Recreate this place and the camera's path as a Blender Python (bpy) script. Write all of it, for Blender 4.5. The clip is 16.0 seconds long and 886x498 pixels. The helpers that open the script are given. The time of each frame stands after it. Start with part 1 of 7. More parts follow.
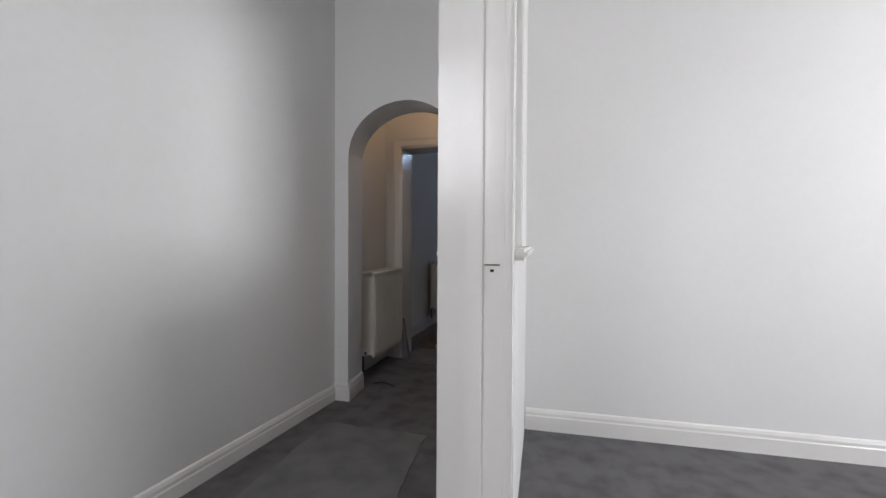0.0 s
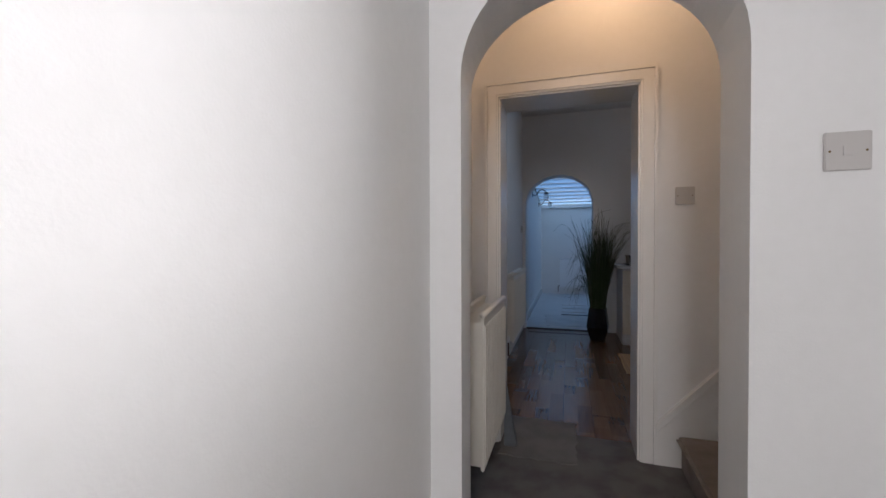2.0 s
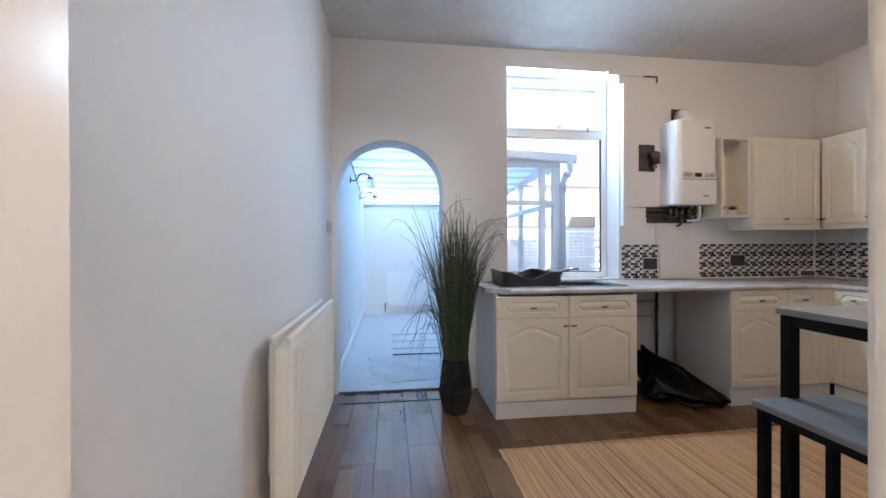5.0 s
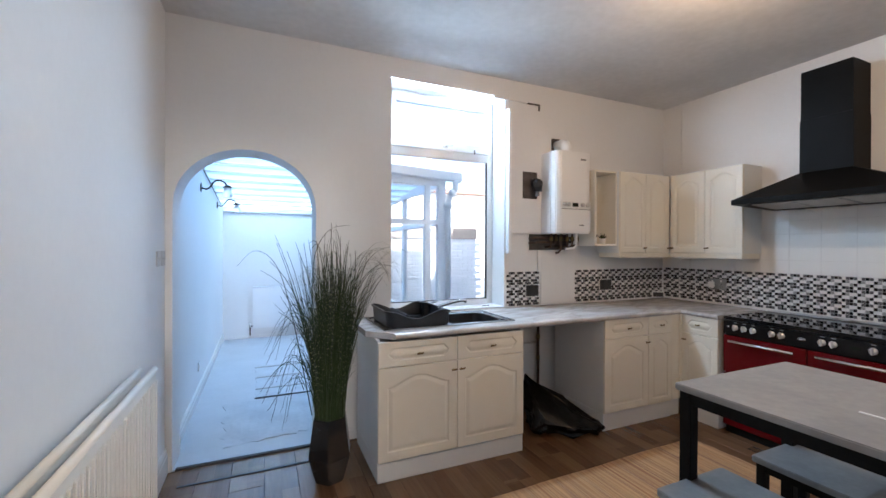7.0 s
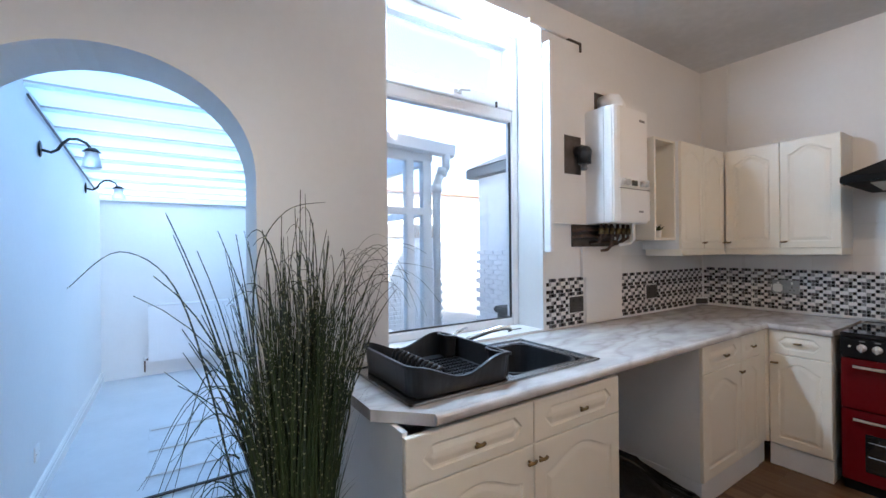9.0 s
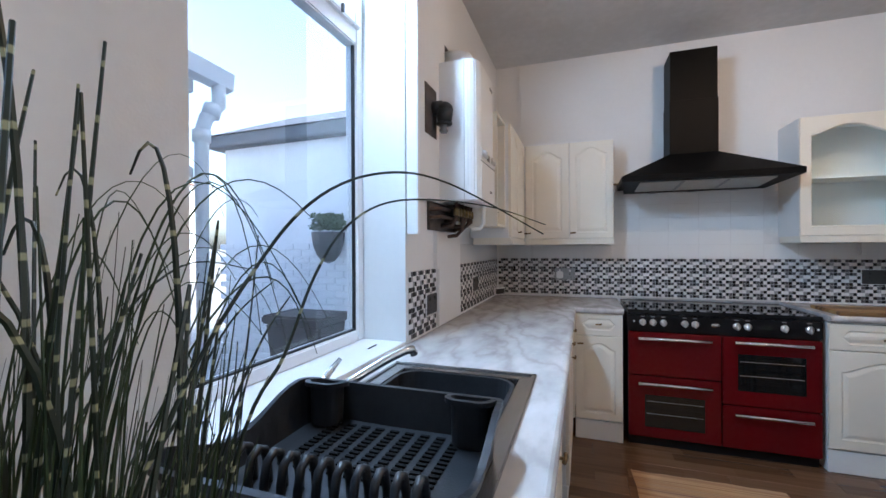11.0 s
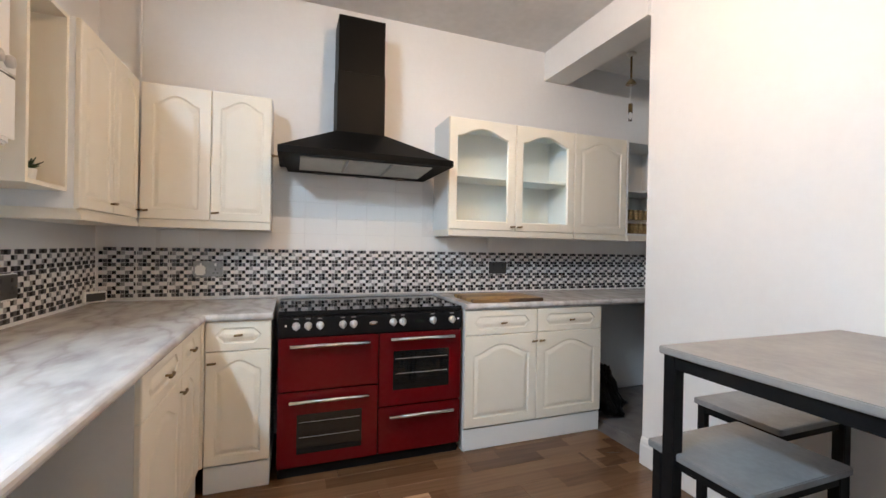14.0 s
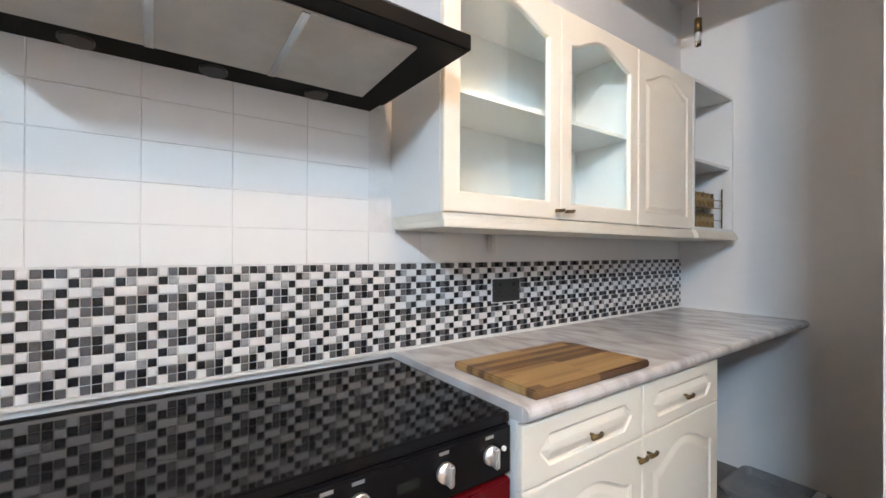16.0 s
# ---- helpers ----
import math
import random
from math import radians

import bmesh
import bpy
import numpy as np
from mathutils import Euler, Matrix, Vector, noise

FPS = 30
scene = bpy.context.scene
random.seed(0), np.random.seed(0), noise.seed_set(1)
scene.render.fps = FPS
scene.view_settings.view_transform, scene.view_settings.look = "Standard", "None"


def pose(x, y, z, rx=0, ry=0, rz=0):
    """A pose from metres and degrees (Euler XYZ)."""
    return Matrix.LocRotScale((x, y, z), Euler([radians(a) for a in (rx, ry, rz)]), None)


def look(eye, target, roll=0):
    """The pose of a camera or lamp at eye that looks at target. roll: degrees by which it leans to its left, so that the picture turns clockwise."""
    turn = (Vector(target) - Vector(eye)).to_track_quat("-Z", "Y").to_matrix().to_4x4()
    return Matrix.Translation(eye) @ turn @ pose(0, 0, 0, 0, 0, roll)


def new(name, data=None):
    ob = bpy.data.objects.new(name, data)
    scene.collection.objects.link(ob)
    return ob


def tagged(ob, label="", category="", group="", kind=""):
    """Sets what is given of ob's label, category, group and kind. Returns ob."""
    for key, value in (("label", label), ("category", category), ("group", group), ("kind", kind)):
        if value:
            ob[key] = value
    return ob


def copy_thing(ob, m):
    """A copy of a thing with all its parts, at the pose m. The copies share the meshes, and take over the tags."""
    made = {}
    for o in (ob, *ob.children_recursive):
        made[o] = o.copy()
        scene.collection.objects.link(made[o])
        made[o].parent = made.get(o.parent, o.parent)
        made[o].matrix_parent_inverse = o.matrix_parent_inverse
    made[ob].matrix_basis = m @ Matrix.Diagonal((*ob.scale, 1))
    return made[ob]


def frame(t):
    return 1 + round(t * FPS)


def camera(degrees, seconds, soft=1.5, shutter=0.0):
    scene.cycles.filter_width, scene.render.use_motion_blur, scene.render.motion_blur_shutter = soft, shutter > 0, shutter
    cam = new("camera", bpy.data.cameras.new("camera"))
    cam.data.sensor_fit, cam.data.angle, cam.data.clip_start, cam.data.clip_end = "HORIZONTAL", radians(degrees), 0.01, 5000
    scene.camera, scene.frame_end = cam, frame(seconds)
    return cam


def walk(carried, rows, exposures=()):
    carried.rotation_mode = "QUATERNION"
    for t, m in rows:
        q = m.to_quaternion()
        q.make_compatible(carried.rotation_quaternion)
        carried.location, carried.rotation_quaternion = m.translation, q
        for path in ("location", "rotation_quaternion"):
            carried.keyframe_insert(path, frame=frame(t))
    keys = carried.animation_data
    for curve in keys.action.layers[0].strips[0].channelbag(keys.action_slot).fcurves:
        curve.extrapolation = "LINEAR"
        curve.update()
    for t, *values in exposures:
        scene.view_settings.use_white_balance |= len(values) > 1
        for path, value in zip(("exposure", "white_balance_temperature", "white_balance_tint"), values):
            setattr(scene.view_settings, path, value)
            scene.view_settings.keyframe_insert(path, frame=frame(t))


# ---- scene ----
cam = camera(94.6, 16.0)
PATH = [
    (0, (0.456, -1.06, 1.138), (-0.112, 0.858, 1.103), 0.3),
    (0.1, (0.396, -0.998, 1.148), (-0.234, 0.9, 1.107), -0.3),
    (0.2, (0.335, -0.942, 1.153), (-0.357, 0.934, 1.119), 0.2),
    (0.3, (0.269, -0.889, 1.163), (-0.469, 0.97, 1.128), 0.1),
    (0.4, (0.196, -0.843, 1.169), (-0.578, 1.0, 1.131), 0.1),
    (0.5, (0.11, -0.8, 1.174), (-0.689, 1.033, 1.134), 0.4),
    (0.6, (0.05, -0.741, 1.179), (-0.786, 1.075, 1.137), 0.3),
    (0.7, (-0.014, -0.687, 1.182), (-0.879, 1.116, 1.14), 0.4),
    (0.8, (-0.085, -0.633, 1.189), (-0.964, 1.163, 1.143), 0.2),
    (1, (-0.213, -0.517, 1.188), (-1.102, 1.275, 1.146), 0.4),
    (1.5, (-0.469, -0.155, 1.181), (-1.279, 1.674, 1.15), 0.1),
    (2, (-0.674, 0.229, 1.192), (-1.262, 2.14, 1.161), -0.2),
    (2.5, (-0.758, 0.609, 1.188), (-1.091, 2.581, 1.155), -0.4),
    (3, (-0.762, 1.038, 1.194), (-0.913, 3.032, 1.165), -0.1),
    (3.2, (-0.763, 1.212, 1.187), (-0.87, 3.209, 1.156), -0.3),
    (5.3, (-0.812, 2.653, 1.217), (-0.457, 4.622, 1.215), -0.1),
    (5.5, (-0.796, 2.683, 1.258), (-0.365, 4.636, 1.254), -0.1),
    (6, (-0.784, 2.729, 1.341), (-0.185, 4.637, 1.344), -0.2),
    (6.5, (-0.761, 2.774, 1.416), (-0.039, 4.639, 1.414), 0.0),
    (7, (-0.717, 2.915, 1.443), (0.087, 4.746, 1.436), 0.2),
    (7.5, (-0.649, 3.141, 1.453), (0.202, 4.951, 1.455), 0.4),
    (8, (-0.652, 3.449, 1.415), (0.238, 5.24, 1.423), 0.5),
    (8.2, (-0.68, 3.628, 1.423), (0.244, 5.402, 1.432), 0.2),
    (10.3, (-0.512, 5.054, 1.361), (1.11, 6.224, 1.347), -0.5),
    (10.5, (-0.49, 5.151, 1.345), (1.226, 6.179, 1.334), -0.5),
    (11, (-0.404, 5.268, 1.336), (1.488, 5.916, 1.329), -0.3),
    (11.5, (-0.315, 5.331, 1.322), (1.676, 5.525, 1.317), -0.2),
    (12, (-0.314, 5.354, 1.313), (1.677, 5.167, 1.312), -0.0),
    (12.5, (-0.321, 5.306, 1.316), (1.624, 4.839, 1.315), 0.2),
    (13, (-0.245, 5.167, 1.298), (1.656, 4.544, 1.297), 0.6),
    (13.5, (-0.064, 5.004, 1.28), (1.817, 4.323, 1.278), 0.9),
    (14, (0.275, 4.92, 1.274), (2.151, 4.227, 1.265), 1.1),
    (14.5, (0.679, 4.857, 1.263), (2.55, 4.151, 1.261), 1.2),
    (15, (1.131, 4.782, 1.27), (2.974, 4.004, 1.283), 0.7),
    (15.5, (1.565, 4.738, 1.277), (3.341, 3.818, 1.291), 0.0),
    (16, (1.933, 4.6, 1.286), (3.568, 3.448, 1.293), 0.3),
]
walk(cam, [(t, look(eye, target, roll)) for t, eye, target, roll in PATH],
     [(0, -1.0, 5500, 10), (0.5, -0.75, 5500, 10), (1.0, -0.62, 5650, 12), (1.5, -0.38, 5650, 12), (2.2, -0.05, 5550, 12), (3.2, 0.58, 5350, 12), (5.3, 2.25, 5900, 10),
      (8.2, 2.22, 5850, 10), (10.3, 2.2, 5600, 10), (12.0, 2.24, 5400, 10), (13.0, 2.58, 6000, 10), (14.0, 2.78, 6450, 10), (15.0, 2.95, 6500, 10), (15.5, 3.03, 6400, 10), (16, 3.25, 6250, 10)])

# ---- world, sun and lamps ----
world = bpy.data.worlds.new("sky")
scene.world = world
world.use_nodes = True
wn = world.node_tree.nodes
sky = wn.new("ShaderNodeTexSky")
sky.sky_type, sky.sun_disc = "NISHITA", False
sky.sun_elevation, sky.sun_rotation = radians(32), radians(165)
sky.dust_density = 3.5
wn["Background"].inputs["Strength"].default_value = 0.15
haze = wn.new("ShaderNodeHueSaturation")
haze.inputs["Saturation"].default_value = 0.82
world.node_tree.links.new(sky.outputs[0], haze.inputs["Color"])
world.node_tree.links.new(haze.outputs[0], wn["Background"].inputs["Color"])


def lamp(name, kind, power, place, colour, size=0.1, target=None, size_y=None, angle=None):
    data = bpy.data.lights.new(name, kind)
    data.energy, data.color = power, colour
    if kind == "POINT":
        data.shadow_soft_size = size
    if kind == "AREA":
        data.shape, data.size, data.size_y = "RECTANGLE", size, size_y or size
    if kind == "SUN":
        data.angle = angle
    ob = new(name, data)
    ob.matrix_world = look(place, target) if target else Matrix.Translation(place)
    return ob


lamp("sun", "SUN", 2.5, (2.2, -8.0, 5.2), (1.0, 0.93, 0.84), target=(0, 0, 0), angle=radians(0.6))
lamp("front_window_daylight", "AREA", 205, (4.12, -0.2, 1.75), (1.0, 0.89, 0.77), 2.2, (0.0, -0.1, 1.75), 1.5)
# unseen fill lamp before the solid front wall, added to brighten the hall
lamp("hall_window_daylight", "AREA", 64, (-0.55, -2.55, 1.9), (1.0, 0.89, 0.78), 0.8, (-0.5, 0.0, 1.5), 1.4)
lamp("kitchen_window_daylight", "AREA", 13, (0.71, 6.15, 2.745), (0.64, 0.82, 1.0), 0.98, (1.2, 3.4, 0.5), 0.05)
lamp("conservatory_roof_daylight", "AREA", 6.5, (-0.68, 8.1, 2.75), (0.62, 0.82, 1.0), 1.1, (-0.68, 8.1, 0.0), 3.4)
lamp("inner_hall_bulb", "POINT", 7.2, (-0.45, 2.25, 2.66), (1.0, 0.58, 0.28), 0.05)
lamp("kitchen_bulb", "POINT", 6.0, (1.42, 4.12, 2.70), (1.0, 0.62, 0.33), 0.04)

# ---- materials ----


def material(name, colour, rough=0.5, metal=0.0, second=None, scale=3.0, fine=60.0, amount=0.5, bump=0.0, bump_scale=90.0, gloss_var=0.0, coat=0.0, stretch=(1, 1, 1)):
    m = bpy.data.materials.new(name)
    m.use_nodes = True
    n, k = m.node_tree.nodes, m.node_tree.links
    b = n["Principled BSDF"]
    b.inputs["Base Color"].default_value = (*colour, 1)
    b.inputs["Roughness"].default_value = rough
    b.inputs["Metallic"].default_value = metal
    b.inputs["Coat Weight"].default_value = coat
    co = n.new("ShaderNodeTexCoord")
    mp = n.new("ShaderNodeMapping")
    mp.inputs["Scale"].default_value = stretch
    k.new(co.outputs["Object"], mp.inputs["Vector"])
    if second:
        a, f, mix, add = n.new("ShaderNodeTexNoise"), n.new("ShaderNodeTexNoise"), n.new("ShaderNodeMix"), n.new("ShaderNodeMath")
        a.inputs["Scale"].default_value, f.inputs["Scale"].default_value = scale, fine
        a.inputs["Detail"].default_value = 4
        for t in (a, f):
            k.new(mp.outputs[0], t.inputs["Vector"])
        add.operation = "MULTIPLY_ADD"
        k.new(f.outputs["Fac"], add.inputs[0])
        add.inputs[1].default_value = 0.4
        k.new(a.outputs["Fac"], add.inputs[2])
        ramp = n.new("ShaderNodeMapRange")
        ramp.inputs["From Min"].default_value, ramp.inputs["From Max"].default_value = 0.45, 0.95
        ramp.inputs["To Max"].default_value = amount * 2
        k.new(add.outputs[0], ramp.inputs["Value"])
        mix.data_type = "RGBA"
        mix.inputs["A"].default_value, mix.inputs["B"].default_value = (*colour, 1), (*second, 1)
        k.new(ramp.outputs[0], mix.inputs["Factor"])
        k.new(mix.outputs["Result"], b.inputs["Base Color"])
        if gloss_var:
            g = n.new("ShaderNodeMapRange")
            g.inputs["To Min"].default_value, g.inputs["To Max"].default_value = rough - gloss_var, rough + gloss_var
            k.new(a.outputs["Fac"], g.inputs["Value"])
            k.new(g.outputs[0], b.inputs["Roughness"])
    if bump:
        t, bp = n.new("ShaderNodeTexNoise"), n.new("ShaderNodeBump")
        t.inputs["Scale"].default_value, t.inputs["Detail"].default_value = bump_scale, 3
        bp.inputs["Strength"].default_value, bp.inputs["Distance"].default_value = bump, 0.004
        k.new(mp.outputs[0], t.inputs["Vector"])
        k.new(t.outputs["Fac"], bp.inputs["Height"])
        k.new(bp.outputs[0], b.inputs["Normal"])
    return m


def node(m, kind):
    return m.node_tree.nodes.new("ShaderNode" + kind)


PAINT = material("white_wall_paint", (0.78, 0.775, 0.765), 0.62, second=(0.72, 0.715, 0.70), scale=1.3, fine=30, amount=0.35, bump=0.12, bump_scale=140)
CEIL = material("matt_ceiling_paint", (0.74, 0.74, 0.74), 0.8, second=(0.60, 0.60, 0.595), scale=1.3, fine=18, amount=0.6, bump=0.25, bump_scale=60)
GLOSS = material("white_gloss_woodwork", (0.80, 0.79, 0.77), 0.22, second=(0.74, 0.73, 0.70), scale=5, fine=50, amount=0.35, bump=0.06, bump_scale=45, gloss_var=0.06)
UPVC = material("white_upvc", (0.82, 0.83, 0.84), 0.28, second=(0.76, 0.77, 0.78), scale=6, amount=0.25)
CARPET = material("grey_carpet", (0.085, 0.083, 0.088), 0.98, second=(0.155, 0.15, 0.15), scale=7, fine=320, amount=0.75, bump=0.9, bump_scale=420)
CARPET_WORN = material("worn_carpet_offcut", (0.13, 0.127, 0.13), 0.98, second=(0.20, 0.195, 0.19), scale=6, fine=300, amount=0.7, bump=0.9, bump_scale=380)
STAIRC = material("beige_grey_stair_carpet", (0.19, 0.165, 0.15), 0.98, second=(0.27, 0.24, 0.22), scale=9, fine=300, amount=0.6, bump=0.9, bump_scale=380)
CREAM = material("cream_foil_door", (0.80, 0.762, 0.67), 0.34, second=(0.77, 0.72, 0.60), scale=2.5, fine=20, amount=0.3, gloss_var=0.05)
CARCASS = material("white_melamine", (0.76, 0.77, 0.76), 0.42, second=(0.70, 0.71, 0.70), scale=3, amount=0.3)
BRASS = material("antique_brass", (0.30, 0.215, 0.095), 0.36, 1.0, second=(0.15, 0.11, 0.06), scale=40, amount=0.6)
KNOBS = material("bright_satin_knob", (0.90, 0.90, 0.90), 0.28, 0.85)
CHROME = material("chrome", (0.80, 0.80, 0.80), 0.10, 1.0)
STEEL = material("brushed_steel", (0.52, 0.53, 0.54), 0.26, 1.0, second=(0.42, 0.43, 0.44), scale=20, fine=200, amount=0.5, stretch=(1, 8, 1))
RED = material("claret_enamel", (0.105, 0.0022, 0.0045), 0.20, second=(0.09, 0.002, 0.004), scale=3, amount=0.3, coat=0.08)
RED.node_tree.nodes["Principled BSDF"].inputs["Specular IOR Level"].default_value = 0.3
BLACKENAMEL = material("black_enamel", (0.005, 0.005, 0.0055), 0.3, second=(0.008, 0.008, 0.009), scale=6, amount=0.4)
BLACKENAMEL.node_tree.nodes["Principled BSDF"].inputs["Specular IOR Level"].default_value = 0.22
HOODB = material("matt_black_steel", (0.0038, 0.0036, 0.0034), 0.45, second=(0.0062, 0.006, 0.0057), scale=5, fine=90, amount=0.5)
CERAMIC = material("black_ceramic_glass", (0.008, 0.008, 0.009), 0.045, second=(0.014, 0.014, 0.015), scale=8, amount=0.3)
HOODB.node_tree.nodes["Principled BSDF"].inputs["Specular IOR Level"].default_value = 0.08
CERAMIC.node_tree.nodes["Principled BSDF"].inputs["Specular IOR Level"].default_value = 0.26
FILTER = material("grey_mesh_filter", (0.58, 0.57, 0.52), 0.45, 0.1, second=(0.48, 0.47, 0.43), scale=12, fine=260, amount=0.5, bump=0.5, bump_scale=500)
RACKP = material("dark_grey_plastic", (0.014, 0.016, 0.019), 0.36, second=(0.028, 0.030, 0.034), scale=9, amount=0.5, bump=0.1, bump_scale=200)
RACKP.node_tree.nodes["Principled BSDF"].inputs["Specular IOR Level"].default_value = 0.45
BLACKP = material("black_plastic", (0.012, 0.012, 0.012), 0.35)
BAG = material("black_bin_bag", (0.002, 0.002, 0.002), 0.24, bump=1.0, bump_scale=34)
BAG.node_tree.nodes["Principled BSDF"].inputs["Specular IOR Level"].default_value = 0.3
LEGB = material("black_powder_coat", (0.006, 0.006, 0.0065), 0.5, second=(0.010, 0.010, 0.010), scale=30, amount=0.3)
LEGB.node_tree.nodes["Principled BSDF"].inputs["Specular IOR Level"].default_value = 0.12
TABLETOP = material("grey_concrete_effect", (0.33, 0.31, 0.285), 0.5, second=(0.235, 0.225, 0.215), scale=4.5, fine=40, amount=0.6, bump=0.08)
SEATG = material("grey_concrete_effect_seat", (0.255, 0.262, 0.268), 0.5, second=(0.185, 0.19, 0.195), scale=7, fine=60, amount=0.6, bump=0.08)
TILEW = material("white_glazed_tile", (0.80, 0.795, 0.775), 0.12, second=(0.77, 0.765, 0.745), scale=2, amount=0.3)
GROUT = material("pale_grout", (0.74, 0.73, 0.71), 0.85, second=(0.66, 0.65, 0.63), scale=14, amount=0.5, bump=0.3)
MBLACK = material("black_mosaic", (0.012, 0.012, 0.015), 0.14)
MDARK = material("dark_grey_mosaic", (0.15, 0.145, 0.148), 0.16, second=(0.085, 0.083, 0.086), scale=25, amount=0.5)
MGREY = material("grey_mosaic", (0.40, 0.39, 0.385), 0.2, second=(0.28, 0.275, 0.27), scale=30, amount=0.6)
MWHITE = material("white_mosaic", (0.78, 0.76, 0.745), 0.15)
PLASTICW = material("white_plastic", (0.78, 0.78, 0.76), 0.32)
SWITCHG = material("greyed_switch_plastic", (0.52, 0.50, 0.48), 0.4)
PLATESTEEL = material("brushed_plate", (0.36, 0.37, 0.37), 0.32, 0.8, second=(0.28, 0.29, 0.29), scale=30, fine=200, amount=0.5)
SOCKB = material("dark_socket_plate", (0.06, 0.058, 0.055), 0.3, 0.4)
BRASSW = material("boiler_white", (0.83, 0.83, 0.82), 0.28, second=(0.79, 0.79, 0.78), scale=3, amount=0.2)
COPPER = material("dull_copper_pipe", (0.16, 0.10, 0.07), 0.5, 0.8, second=(0.08, 0.06, 0.05), scale=25, amount=0.6)
# dark colour that stands in for shade in the hollows round the boiler
VOIDSHADE = material("dark_void_shade", (0.055, 0.045, 0.04), 0.95, second=(0.10, 0.085, 0.075), scale=12, amount=0.6, bump=0.6, bump_scale=40)
RADW = material("cream_radiator_enamel", (0.76, 0.73, 0.66), 0.33, second=(0.70, 0.67, 0.60), scale=5, amount=0.35)
POT = material("gloss_black_pot", (0.006, 0.006, 0.007), 0.09, second=(0.02, 0.02, 0.021), scale=6, amount=0.4)
SOIL = material("dark_moss_filler", (0.02, 0.02, 0.012), 0.95, bump=0.8, bump_scale=80)
LEAF = material("dark_green_grass_blade", (0.014, 0.027, 0.011), 0.38, second=(0.042, 0.060, 0.024), scale=5, fine=40, amount=0.6)
LEAF.node_tree.nodes["Principled BSDF"].inputs["Specular IOR Level"].default_value = 0.2
STALK = material("banded_horsetail_stalk", (0.022, 0.036, 0.018), 0.45)
SEAL = material("white_sealant", (0.74, 0.73, 0.70), 0.5)
DISPLAY = material("dark_display", (0.02, 0.024, 0.02), 0.2)
LEGEND = material("pale_grey_legend", (0.22, 0.22, 0.22), 0.5)
RENDERW = material("white_masonry_paint", (0.80, 0.82, 0.84), 0.85, second=(0.70, 0.72, 0.74), scale=2.0, fine=18, amount=0.5, bump=0.5, bump_scale=30)
SLATE = material("grey_slate", (0.16, 0.175, 0.19), 0.7, second=(0.11, 0.12, 0.135), scale=4, fine=30, amount=0.6)
TERRA = material("pale_terracotta_tiles", (0.48, 0.28, 0.19), 0.8, second=(0.38, 0.22, 0.15), scale=2, fine=14, amount=0.6)
PAVING = material("yard_concrete", (0.30, 0.30, 0.29), 0.9, second=(0.22, 0.22, 0.215), scale=1.5, fine=25, amount=0.6, bump=0.4, bump_scale=40)
COPING = material("sandstone_coping", (0.40, 0.34, 0.29), 0.85, second=(0.30, 0.26, 0.23), scale=3, fine=30, amount=0.6)
BINC = material("dark_grey_bin", (0.035, 0.038, 0.042), 0.5)
PALESHEET = material("pale_dust_sheet", (0.60, 0.62, 0.64), 0.8, second=(0.50, 0.52, 0.54), scale=5, fine=30, amount=0.5, bump=0.4, bump_scale=18)
CONSFLOOR = material("pale_blue_grey_vinyl", (0.56, 0.58, 0.60), 0.4, second=(0.48, 0.50, 0.52), scale=3, fine=20, amount=0.4)
TAPE = material("dark_rubber_edge", (0.03, 0.03, 0.032), 0.6)

# stalk bands: pale joints up the stem
stalk_n, stalk_k = STALK.node_tree.nodes, STALK.node_tree.links
sc, sw, sr, sm = node(STALK, "TexCoord"), node(STALK, "TexWave"), node(STALK, "ValToRGB"), node(STALK, "Mix")
sw.bands_direction, sw.inputs["Scale"].default_value, sw.inputs["Distortion"].default_value = "Z", 8.5, 1.5
sr.color_ramp.elements[0].position, sr.color_ramp.elements[1].position = 0.95, 0.98
so, sx_, sv = node(STALK, "ObjectInfo"), node(STALK, "CombineXYZ"), node(STALK, "VectorMath")
stalk_k.new(so.outputs["Random"], sx_.inputs["Z"])
stalk_k.new(sc.outputs["Object"], sv.inputs[0])
stalk_k.new(sx_.outputs[0], sv.inputs[1])
stalk_k.new(sv.outputs[0], sw.inputs["Vector"])
stalk_k.new(sw.outputs["Fac"], sr.inputs["Fac"])
sm.data_type = "RGBA"
sm.inputs["A"].default_value, sm.inputs["B"].default_value = (0.012, 0.021, 0.010, 1), (0.30, 0.30, 0.17, 1)
stalk_k.new(sr.outputs["Color"], sm.inputs["Factor"])
stalk_k.new(sm.outputs["Result"], stalk_n["Principled BSDF"].inputs["Base Color"])


